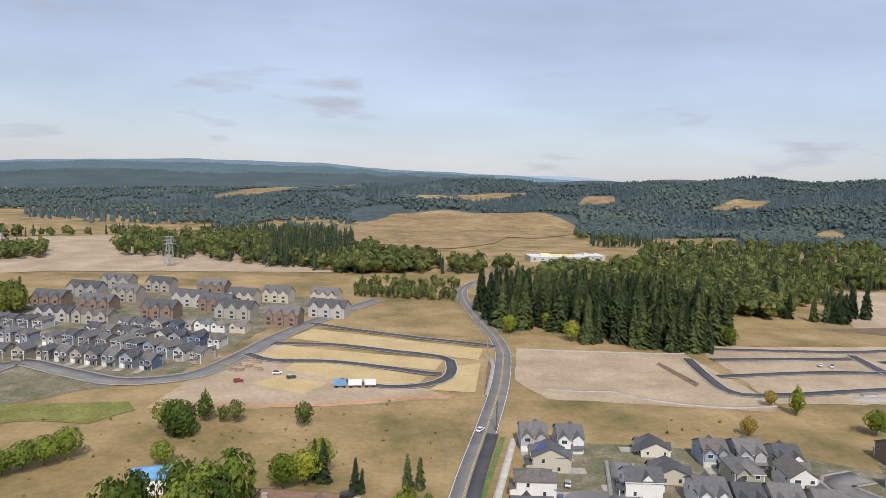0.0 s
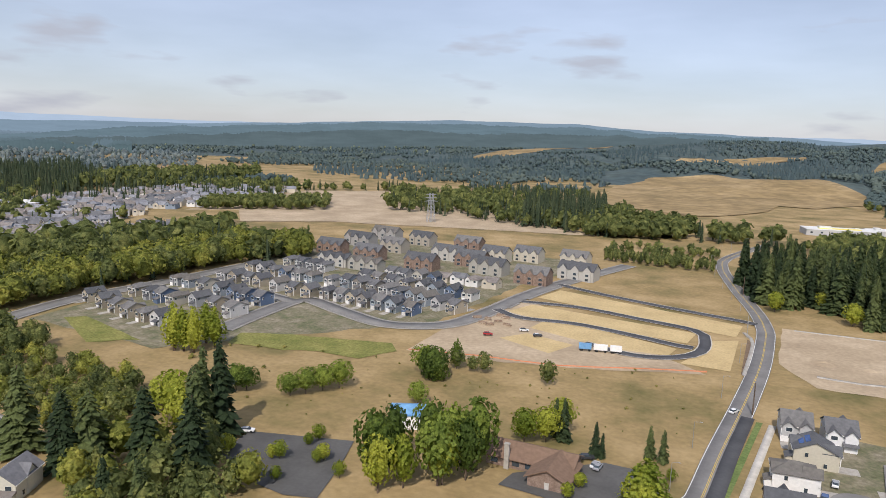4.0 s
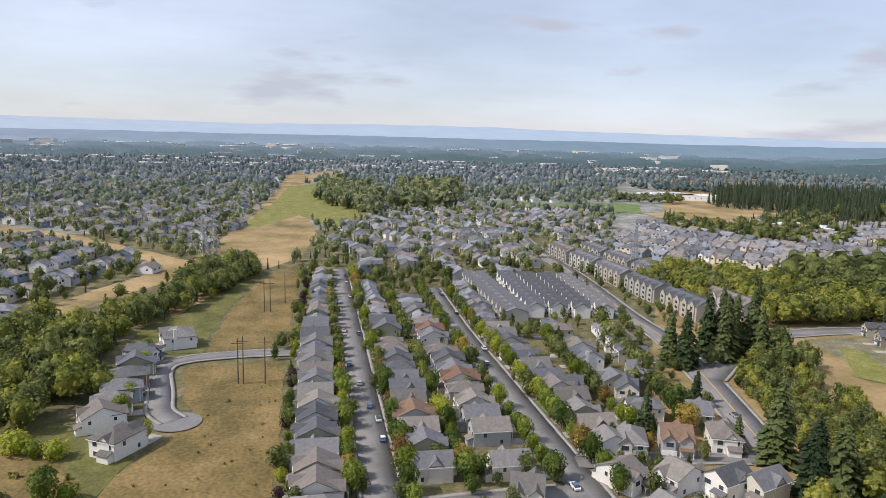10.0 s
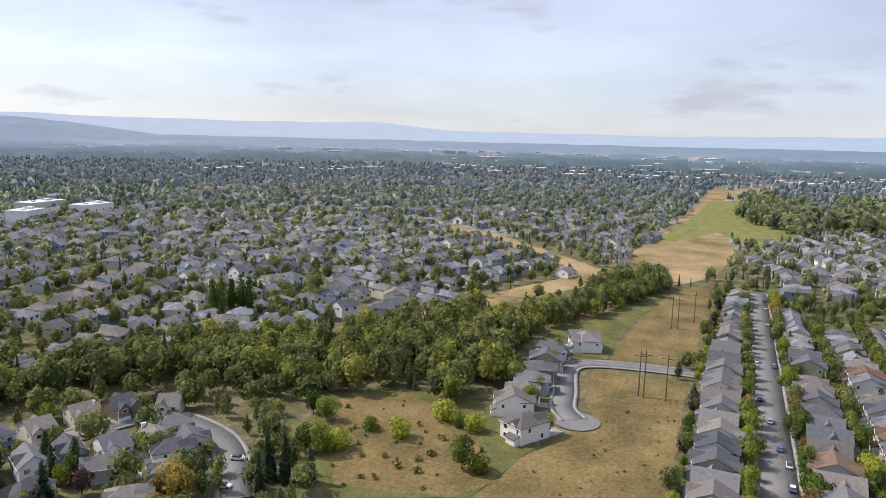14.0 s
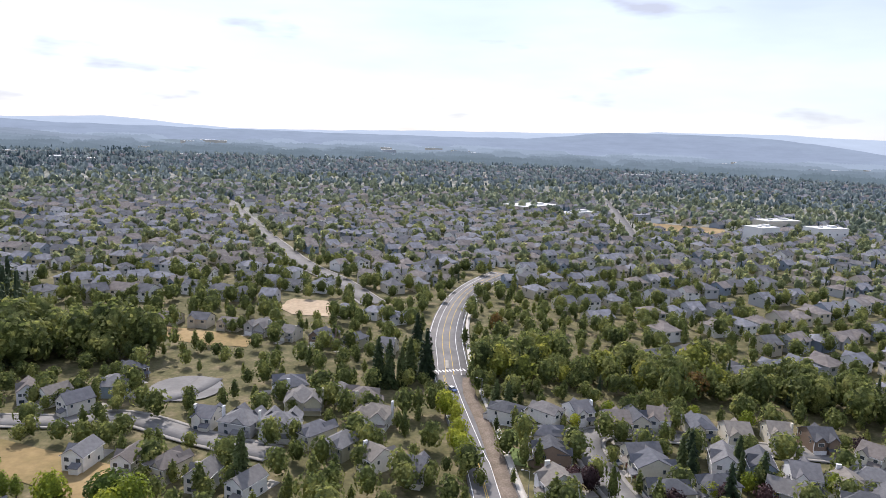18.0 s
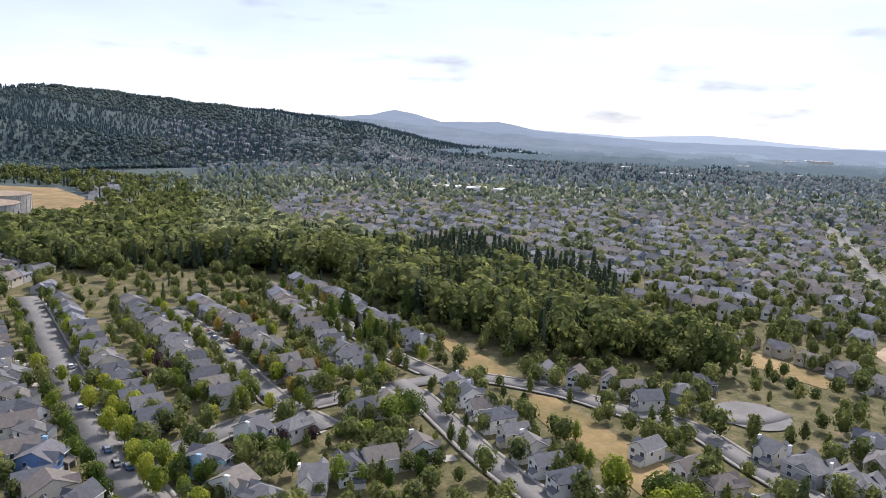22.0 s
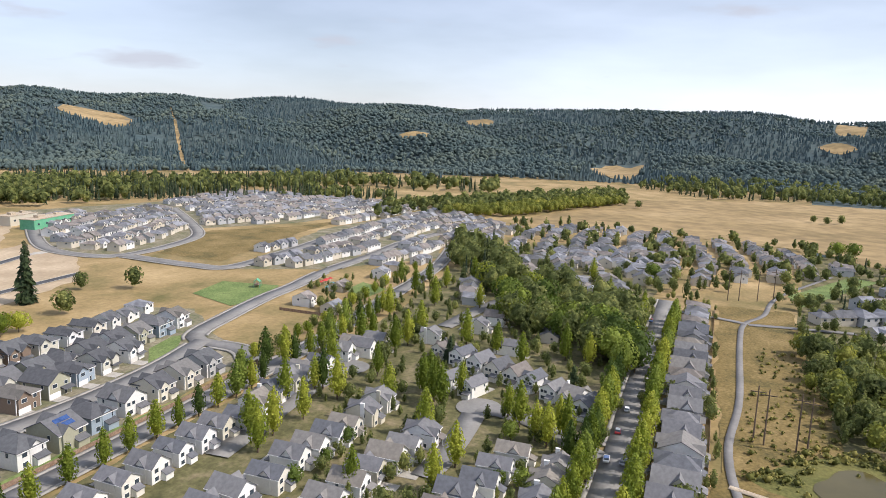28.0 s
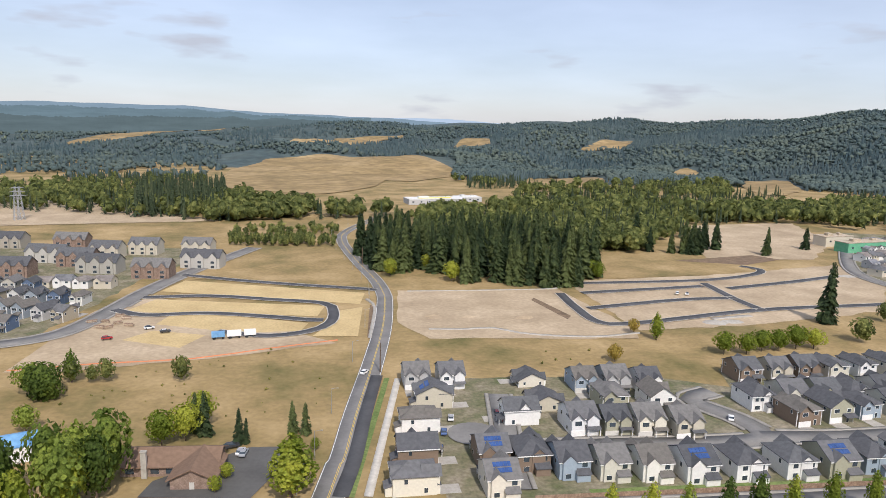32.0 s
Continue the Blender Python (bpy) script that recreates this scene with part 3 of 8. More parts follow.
def house_middle(w, d, h, rise, roof, siding, shingles, porch=True, front_gables=1, chimney=False, panels=False, stone=False):
    """The same house for places further off: wall with its windows, roof, driveway."""
    body, rf, gw, spots = shell(w, d, h, rise, roof, front_gables)
    front = -d / 2 - (0.8 if roof != "front" and spots else 0)
    gx = -w / 2 + gw / 2 + 0.15
    z = h - 2.0 if h > 4.5 else 1.0
    pane(body, gx, front, z, 2.2, 1.5, 0)
    pane(body, w * 0.28, -d / 2, z, 1.6, 1.4, 0)
    pane(body, w * 0.26, -d / 2, 0.2, 1.1, 2.1, 0)
    for x in (-w * 0.3, w * 0.12, w * 0.34):
        pane(body, x, d / 2 + (0.7 if x > 0 and roof == "side" else 0.25 if roof == "hip" else 0), z, 1.5, 1.4, 2)
    pane(body, w * 0.28, d / 2 + (0.7 if roof == "side" else 0), 0.7, 2.2, 1.6, 2)
    for q in (-1, 1):
        for y in (-d * 0.28, d * 0.33):
            pane(body, q * w / 2, y, z, 1.1, 1.4, 1)
    k = len(body.faces)
    for x in (-1, 1):
        for y in (-1, 1):
            box(body, x * w / 2, y * d / 2, 0, 0.25, 0.25, h - 0.3)
    if roof != "front":
        box(body, 0, -d / 2 - 0.5, h - 0.42, w + 0.9, 0.12, 0.26)
        box(body, 0, d / 2 + 0.5, h - 0.42, w + 0.9, 0.12, 0.26)
    body.faces.ensure_lookup_table()
    for f in body.faces[k:]:
        f.material_index = 1
    if porch:
        pw = w * 0.46
        px = w / 2 - pw / 2
        prism(rf, [(px - pw / 2 - 0.2, -d / 2 - 2.4, 2.7), (px - pw / 2 - 0.2, -d / 2, 3.5), (px - pw / 2 - 0.2, -d / 2, 2.7)], (pw + 0.4, 0, 0))
    if chimney:
        box(body, w / 2 + 0.35, -d * 0.2, -0.2, 0.7, 1.5, h + rise + 0.8)
    drive = bmesh.new()
    box(drive, gx, front - 3.0, -0.2, min(5.0, w * 0.55), 5.6, 0.42)
    return mesh_of(body, "wall", siding, "trim_white", "glass"), mesh_of(rf, "roof", shingles), mesh_of(drive, "driveway", "concrete"), gx, front, w


def house_kind(w, d, h, rise, roof, siding, shingles, porch=True, front_gables=1, chimney=False, panels=False, stone=False):
    """One detached house, its front towards -y, standing on its origin; it is kept below the ground plan and copied."""
    base = new("house")
    body, rf, gw, spots = shell(w, d, h, rise, roof, front_gables)
    part("wall", body, siding, base)
    part("roof", rf, shingles, base)
    front = -d / 2 - (0.8 if roof != "front" and spots else 0)
    gx = -w / 2 + gw / 2 + 0.15
    if porch:
        pr = bmesh.new()
        pw = w * 0.46
        px = w / 2 - pw / 2
        box(pr, px, -d / 2 - 1.1, 2.7, pw, 2.2, 0.16)
        prism(pr, [(px - pw / 2 - 0.2, -d / 2 - 2.4, 2.8), (px - pw / 2 - 0.2, -d / 2, 3.55), (px - pw / 2 - 0.2, -d / 2, 2.8)], (pw + 0.4, 0, 0))
        part("porch_roof", pr, shingles, base)
        for x in (px - pw / 2 + 0.2, px + pw / 2 - 0.2):
            post = bmesh.new()
            box(post, x, -d / 2 - 2.05, -0.2, 0.24, 0.24, 2.9)
            part("porch_post", post, "trim_white", base)
    else:
        ea = bmesh.new()
        prism(ea, [(-w / 2 + 0.3, -d / 2 - 1.3, 2.65), (-w / 2 + 0.3, -d / 2, 3.3), (-w / 2 + 0.3, -d / 2, 2.65)], (w - 0.6, 0, 0))
        part("lower_roof", ea, shingles, base)
    hang("garage_door", GARAGE[4.8 if w > 8.6 else 2.6], base, gx if w > 8.6 else gx, front, 0)
    hang("front_door", DOOR, base, w * 0.22, -d / 2, 0)
    two = h > 4.5
    zs = 1.5 if not two else h - 1.35
    hang("window", WIN[(2.2, 1.5)], base, gx, front, zs if two else 1.6)
    hang("window", WIN[(1.6, 1.4)], base, w * 0.28, -d / 2 if spots != 2 else front, zs)
    for x in (-w * 0.3, w * 0.25):
        hang("window", WIN[(1.6, 1.4)], base, x, d / 2, zs, 180)
    hang("window", WIN[(2.2, 1.5)], base, -w * 0.2, d / 2, 1.5, 180)
    for q in (-1, 1):
        trim = bmesh.new()
        if roof == "front":
            box(trim, q * (w / 2 + 0.5), 0, h - 0.42, 0.12, d + 0.9, 0.26)
        else:
            box(trim, 0, q * (d / 2 + 0.5), h - 0.42, w + 0.9, 0.12, 0.26)
        part("fascia", trim, "trim_white", base)
    hang("window", WIN[(1.6, 1.4)], base, w * 0.24, d / 2 + (0.7 if roof == "side" else 0), 1.5, 180)
    for q, a in ((-1, -90), (1, 90)):
        hang("window", WIN[(1.0, 1.4)], base, q * w / 2, -d * 0.25, 1.6, a)
    drive = bmesh.new()
    box(drive, gx, front - 3.2, -0.2, min(5.0, w * 0.55), 6.0, 0.42)
    part("driveway", drive, "concrete", base)
    for s, a in ((-1, -90), (1, 90)):
        hang("window", WIN[(1.0, 1.4)], base, s * w / 2, d * 0.2, zs, a)
    if chimney:
        ch = bmesh.new()
        box(ch, w / 2 + 0.35, d * 0.15, -0.2, 0.7, 1.5, h + rise + 0.8)
        box(ch, w / 2 + 0.35, d * 0.15, h + rise + 0.6, 0.9, 1.7, 0.15)
        part("chimney", ch, siding, base)
    if panels:
        n = 5
        slope = math.atan2(rise, d / 2 if roof != "front" else w / 2)
        for i in range(n):
            for j in (0, 1):
                sp = bmesh.new()
                box(sp, 0, 0, 0.0, 1.0, 1.65, 0.06)
                ob = part("solar_panel", sp, "solar", base)
                u = 0.38 + 0.30 * j
                yy = d / 2 * (1 - u)
                ob.matrix_basis = pose((i - 2) * 1.06, yy, h + rise * u + 0.34, -math.degrees(slope), 0, 0)
    return base


def put_house(proto, x, y, turn, label, group="", wide=6.0):
    """A copy of a house whose front looks along the turn (0 north, 90 west)."""
    k = rng.uniform(0.95, 1.05) * fit_size(group)
    ob = copy_thing(proto, pose(x, y, gz(x, y), 0, 0, turn + 180) @ Matrix.Diagonal((k, k, k, 1)))
    tagged(ob, label, "house", group)
    take(x, y, wide)
    return ob

# ---- trees ----
# crowns of unit height as outlines: lowest and highest point, greatest radius, where the crown is widest
OUTLINE = {"round": (0.16, 1.0, 0.40, 0.50), "tall": (0.09, 1.0, 0.205, 0.36), "column": (0.06, 1.0, 0.12, 0.42), "wide": (0.20, 1.0, 0.52, 0.48), "bush": (0.0, 1.0, 0.58, 0.45)}


def girth(kind, u):
    """The radius of a crown at the share u of its height."""
    low, high, R, k = OUTLINE[kind]
    if u < k:
        return R * math.sqrt(max(0.0, 1 - ((k - u) / k) ** 2))
    v = (u - k) / (1 - k)
    return R * (1 - v ** 1.5) ** 0.85 if kind in ("tall", "column") else R * math.sqrt(max(0.0, 1 - v * v))


def leaf_mass(kind, seed, n, leaf, rows, cols, core=0.74):
    """A dense uneven crown: a core of foliage and n leafy sprays over its lobes, as places and faces."""
    g = np.random.default_rng(seed)
    low, high, R, k = OUTLINE[kind]
    lobes = [(g.random() * 6.283, g.random(), 0.5 + 0.5 * g.random()) for _ in range(9 if kind in ("round", "wide", "bush") else 6)]
    deep = 0.42 if kind in ("round", "wide", "bush") else 0.2

    def swell(a, u):
        best = 0.0
        for la, lu, s in lobes:
            da = math.atan2(math.sin(a - la), math.cos(a - la))
            best = max(best, s * math.exp(-(da / 0.75) ** 2 - ((u - lu) / 0.22) ** 2))
        return 1 - deep * 0.55 + deep * best

    v, f = [], []
    for i in range(rows + 1):
        u = i / rows
        for j in range(cols):
            a = 6.283 * (j + 0.5 * (i % 2)) / cols
            r = girth(kind, min(0.97, max(0.03, u))) * swell(a, u) * core * (0.9 + 0.2 * g.random())
            v.append((r * math.cos(a), r * math.sin(a), low + (high - low) * (0.06 + 0.86 * u)))
            if i < rows:
                f.append((i * cols + j, i * cols + (j + 1) % cols, (i + 1) * cols + (j + 1) % cols, (i + 1) * cols + j))
    made = 0
    while made < n:
        u, a = g.random() ** 0.85, g.random() * 6.283
        r0 = girth(kind, u)
        if g.random() > (r0 / R) * 0.9 + 0.12:
            continue
        made += 1
        r = r0 * swell(a, u) * (0.78 + 0.3 * math.sqrt(g.random()))
        p = np.array((r * math.cos(a), r * math.sin(a), low + (high - low) * u + 0.02 * g.standard_normal()))
        o = np.array((math.cos(a), math.sin(a), (u - k) * 2.2 * R / 0.4 + 0.25))
        o = o / np.linalg.norm(o) + 0.42 * g.standard_normal(3)
        o /= np.linalg.norm(o)
        w = np.cross(o, g.standard_normal(3))
        w /= np.linalg.norm(w)
        q = np.cross(o, w)
        d = leaf * (0.6 + 0.8 * g.random())
        c = len(v)
        v += [p - w * d - q * d * 0.2, p - q * d * 0.7, p + w * d, p + q * d * 0.75]
        f.append((c, c + 1, c + 2, c + 3))
    return np.array([tuple(p) for p in v]), np.array(f)


def fir_mass(seed, n, wide=0.19, core=6):
    """A fir of unit height: a slim dark core and n drooping boughs, uneven round the trunk."""
    g = np.random.default_rng(seed)
    v, f = [], []
    ph, lean = g.random() * 6.283, 0.25 * g.random()
    for j in range(core):
        a, b = 6.283 * j / core, 6.283 * (j + 1) / core
        c = len(v)
        k = 0.38 if n > 10 else 0.62
        v += [(wide * k * math.cos(a), wide * k * math.sin(a), 0.1), (wide * k * math.cos(b), wide * k * math.sin(b), 0.1), (0.02 * math.cos(b), 0.02 * math.sin(b), 0.9), (0.02 * math.cos(a), 0.02 * math.sin(a), 0.9)]
        f.append((c, c + 1, c + 2, c + 3))
    for i in range(n):
        h = 0.07 + 0.9 * (i / n) ** 1.25
        a = i * 2.39996 + g.random() * 0.9
        L = (wide * (1 - h) ** 0.68 + 0.012) * (0.5 + 0.62 * g.random()) * (1 + lean * math.cos(a - ph) + 0.18 * math.sin(3 * a + 9 * h + seed))
        dx, dy = math.cos(a), math.sin(a)
        wd = L * (0.16 + 0.1 * g.random()) + 0.006
        drop = L * (0.15 + 0.5 * g.random())
        s = 0.2 + 0.25 * g.random()
        c = len(v)
        v += [(dx * L * s, dy * L * s, h + 0.01), (dx * L * 0.7 - dy * wd, dy * L * 0.7 + dx * wd, h - drop * 0.75), (dx * L, dy * L, h - drop), (dx * L * 0.7 + dy * wd, dy * L * 0.7 - dx * wd, h - drop * 0.6)]
        f.append((c, c + 1, c + 2, c + 3))
        if i % 2 and n > 60:
            c = len(v)
            v += [(dx * L * 0.4, dy * L * 0.4, h), (dx * L * 0.75 - dy * wd * 0.4, dy * L * 0.75 + dx * wd * 0.4, h - drop - 0.012), (dx * L * 0.85, dy * L * 0.85, h - drop * 0.5), (dx * L * 0.7 + dy * wd * 0.4, dy * L * 0.7 - dx * wd * 0.4, h + 0.012)]
            f.append((c, c + 1, c + 2, c + 3))
    return np.array(v), np.array(f)


def crown_mesh(kind, seed, n, leaf):
    """The crown of a single tree, of unit height, standing on its origin."""
    me = sheet("crown", *(fir_mass(seed, n, 0.185) if kind == "conifer" else leaf_mass(kind, seed, n, leaf, 6, 8, 0.64)), "needles" if kind == "conifer" else "leaf_green")
    me.shade_smooth()
    return me


def trunk_mesh(kind, seed):
    g = random.Random(seed)
    bm = bmesh.new()
    top = {"conifer": 0.96, "bush": 0.4}.get(kind, 0.6)
    r = 0.022 if kind != "conifer" else 0.016
    tube(bm, (0, 0, -0.01), (0, 0, top * 0.5), r, r * 0.75)
    tube(bm, (0, 0, top * 0.5), (0.01, 0.01, top), r * 0.75, r * 0.2)
    if kind != "conifer":
        for i in range(5):
            a, z = 2 * math.pi * i / 5 + g.random(), top * (0.35 + 0.1 * i)
            k = 0.22 if kind in ("round", "wide", "bush") else 0.1
            tube(bm, (0, 0, z), (k * math.cos(a), k * math.sin(a), z + 0.2), r * 0.5, r * 0.15, 5)
    return mesh_of(bm, "trunk", "bark")


TREE = {}
for kind, n, leaf, many in (("conifer", 380, 0, 6), ("round", 460, 0.043, 6), ("tall", 420, 0.027, 5), ("column", 340, 0.022, 2), ("wide", 620, 0.042, 4), ("bush", 300, 0.07, 4)):
    for i in range(many):
        TREE[kind, i] = (crown_mesh(kind, 11 * i + len(kind), n, leaf), trunk_mesh(kind, i), many)

PAINTED = {}


def crown_in(kind, i, mat):
    """The same crown with other leaves."""
    if mat is None:
        return TREE[kind, i][0]
    if (kind, i, mat) not in PAINTED:
        me = TREE[kind, i][0].copy()
        me.materials[0] = MATS[mat]
        PAINTED[kind, i, mat] = me
    return PAINTED[kind, i, mat]


LEAVES = {None: "green leaves", "leaf_bright": "bright yellow-green leaves", "leaf_autumn": "turning orange leaves", "leaf_purple": "dark purple leaves", "needles": "dark needles"}
NAMES = {"conifer": "conifer", "round": "broadleaf_tree", "tall": "street_tree", "column": "poplar_tree", "wide": "maple_tree", "bush": "shrub"}
WORDS = {"conifer": "tall dark green fir with drooping branches", "round": "round-crowned broadleaf tree with %s", "tall": "upright oval street tree with %s", "column": "slender columnar poplar with %s",
         "wide": "large spreading maple with %s", "bush": "low rounded shrub with %s"}
count = 0


def tree(kind, x, y, h, mat=None, wide=1.0, group=""):
    global count
    if kind == "round" and mat is None and math.hypot(x, y) > 255:
        return light_tree("near_leaf", x, y, h, wide)
    count += 1
    i = count % TREE[kind, 0][2]
    base = new(NAMES[kind])
    base.matrix_basis = pose(x, y, gz(x, y), 0, 0, (count * 137) % 360) @ Matrix.Diagonal((h * wide, h * wide, h, 1))
    part("trunk", TREE[kind, i][1], "bark", base)
    part("crown", crown_in(kind, i, mat), "needles", base)
    word = WORDS[kind]
    tagged(base, word % LEAVES[mat] if "%" in word else word, "tree" if kind != "bush" else "shrub", group)
    take(x, y, h * wide * {"conifer": 0.15, "tall": 0.15, "column": 0.1}.get(kind, 0.28))
    return base


LIGHT = {"near_leaf": [leaf_mass("round", s + 50, 165, 0.06, 4, 6, 0.68) for s in range(8)], "near_oval": [leaf_mass("tall", s + 60, 110, 0.05, 4, 6) for s in range(5)],
         "mid_leaf": [leaf_mass("round", s + 80, 108, 0.06, 4, 6, 0.76) for s in range(7)], "leaf": [leaf_mass("round", s, 26, 0.15, 3, 5, 0.85) for s in range(7)],
         "oval": [leaf_mass("tall", s + 9, 26, 0.085, 3, 5, 0.85) for s in range(5)], "fir": [fir_mass(s, 46, 0.2) for s in range(6)],
         "far_leaf": [leaf_mass("round", s + 20, 6, 0.2, 3, 5, 0.95) for s in range(6)], "far_fir": [fir_mass(s + 30, 4, 0.27, 4) for s in range(6)],
         "scrub": [leaf_mass("bush", s + 40, 14, 0.2, 2, 5, 0.8) for s in range(5)], "outer_leaf": [leaf_mass("round", s + 20, 3, 0.22, 2, 5, 1.0) for s in range(6)], "hill_leaf": [leaf_mass("round", s + 70, 2, 0.24, 2, 4, 1.05) for s in range(5)]}
LIGHT["north_fir"] = [fir_mass(s + 5, 18, 0.22, 5) for s in range(6)]
LIGHT["bright_leaf"] = LIGHT["mid_leaf"]
LIGHT.update({"north_" + k: LIGHT[k] for k in ("leaf", "oval", "mid_leaf")})
LOT = {}


def light_tree(kind, x, y, h, wide=1.0, z=None):
    r = math.hypot(x, y)
    if kind == "near_leaf":
        take(x, y, h * wide * 0.28)
    if kind in ("leaf", "oval") and r < 500:
        kind = "mid_leaf" if kind == "leaf" and r > 310 else "near_" + kind
    # leaf and oval trees in the south and west stay in hazed leaves
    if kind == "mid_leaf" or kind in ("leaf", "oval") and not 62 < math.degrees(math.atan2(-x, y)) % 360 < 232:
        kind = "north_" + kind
    LOT.setdefault(kind, []).append((x, y, gz(x, y) if z is None else z, h, wide))


def grow(name, kinds, mat, label, category="trees"):
    """Joins all light trees of some kinds into one object."""
    vs, fs, base = [], [], 0
    for kind in kinds:
        rows = np.array(LOT.pop(kind, []))
        if not len(rows):
            continue
        turn = nrng.random(len(rows)) * 6.283
        pick = nrng.integers(0, len(LIGHT[kind]), len(rows))
        for i, (tmpl, faces) in enumerate(LIGHT[kind]):
            r, a = rows[pick == i], turn[pick == i]
            c, s = np.cos(a)[:, None], np.sin(a)[:, None]
            x = (tmpl[None, :, 0] * c - tmpl[None, :, 1] * s) * (r[:, 3] * r[:, 4])[:, None] + r[:, 0:1]
            y = (tmpl[None, :, 0] * s + tmpl[None, :, 1] * c) * (r[:, 3] * r[:, 4])[:, None] + r[:, 1:2]
            zz = tmpl[None, :, 2] * r[:, 3:4] + r[:, 2:3]
            vs.append(np.stack((x, y, zz), -1).reshape(-1, 3))
            fs.append((faces[None] + base + len(tmpl) * np.arange(len(r))[:, None, None]).reshape(-1, 4))
            base += len(vs[-1])
    if not vs:
        return
    v = np.concatenate(vs)
    me = sheet(name, v, np.concatenate(fs), mat)
    me.shade_smooth()
    tagged(new(name, me), label, category, kind="stuff")


# ---- houses far off ----
def plain_house(w, d, h, rise, style):
    """Walls and roof of a far house as quads: places, and which are roof."""
    o = 0.5
    W, D = w / 2, d / 2
    q = []
    for a, b in (((-W, -D), (W, -D)), ((W, -D), (W, D)), ((W, D), (-W, D)), ((-W, D), (-W, -D))):
        q.append(([(*a, 0), (*b, 0), (*b, h), (*a, h)], 0))
    if style == "gable":
        q.append(([(-W, -D, h), (-W, -D, h), (-W, 0, h + rise), (-W, D, h)][::-1], 0))
        q.append(([(W, -D, h), (W, -D, h), (W, D, h), (W, 0, h + rise)], 0))
        q.append(([(-W - o, -D - o, h - 0.3), (W + o, -D - o, h - 0.3), (W + o, 0, h + rise + 0.1), (-W - o, 0, h + rise + 0.1)], 1))
        q.append(([(W + o, D + o, h - 0.3), (-W - o, D + o, h - 0.3), (-W - o, 0, h + rise + 0.1), (W + o, 0, h + rise + 0.1)], 1))
    else:
        k = max(0.4, W - D)
        q.append(([(-W - o, -D - o, h - 0.1), (W + o, -D - o, h - 0.1), (k, 0, h + rise), (-k, 0, h + rise)], 1))
        q.append(([(W + o, D + o, h - 0.1), (-W - o, D + o, h - 0.1), (-k, 0, h + rise), (k, 0, h + rise)], 1))
        q.append(([(W + o, -D - o, h - 0.1), (W + o, D + o, h - 0.1), (k, 0.01, h + rise), (k, 0, h + rise)], 1))
        q.append(([(-W - o, D + o, h - 0.1), (-W - o, -D - o, h - 0.1), (-k, 0, h + rise), (-k, 0.01, h + rise)], 1))
    # a front gable, window bands and a garage
    g = w * 0.45
    q.append(([(-W, -D - 1, 0), (-W + g, -D - 1, 0), (-W + g, -D - 1, h), (-W, -D - 1, h)], 0))
    q.append(([(-W, -D - 1, h), (-W + g, -D - 1, h), (-W + g / 2, -D - 1, h + g * 0.42), (-W + g / 2, -D - 1, h + g * 0.42)], 0))
    q.append(([(-W - 0.3, -D - 1.4, h - 0.25), (-W + g / 2, -D - 1.4, h + g * 0.45), (-W + g / 2, 0, h + g * 0.45), (-W - 0.3, 0, h - 0.25)][::-1], 1))
    q.append(([(-W + g + 0.3, -D - 1.4, h - 0.25), (-W + g / 2, -D - 1.4, h + g * 0.45), (-W + g / 2, 0, h + g * 0.45), (-W + g + 0.3, 0, h - 0.25)], 1))
    for x, y, s in ((-W + g / 2, -D - 1.05, -1), (W * 0.55, -D - 0.05, -1), (-W * 0.5, D + 0.05, 1), (W * 0.45, D + 0.05, 1)):
        z = h - 2.1
        q.append(([(x - 0.9 * -s, y, z), (x + 0.9 * -s, y, z), (x + 0.9 * -s, y, z + 1.3), (x - 0.9 * -s, y, z + 1.3)], 2))
    for s in (-1, 1):
        x, z = s * (W + 0.05), h - 2.0
        q.append(([(x, D * 0.3 - s * 0.6, z), (x, D * 0.3 + s * 0.6, z), (x, D * 0.3 + s * 0.6, z + 1.2), (x, D * 0.3 - s * 0.6, z + 1.2)], 2))
    return np.array([p for f, _ in q for p in f], float), np.array([m for _, m in q])


PLAIN = [plain_house(10, 12, 5.4, 2.6, "hip"), plain_house(11, 10, 5.4, 2.8, "gable"), plain_house(9.5, 13, 5.4, 2.4, "hip"), plain_house(12, 11, 4.2, 2.6, "gable"), plain_house(8.5, 12, 5.6, 2.9, "gable")]
PLAINER = [(v[:32], m[:8]) for v, m in PLAIN]
FAR = []


def far_house(x, y, turn, s=1.0):
    FAR.append((x, y, gz(x, y), turn, s))
    take(x, y, 4.6)


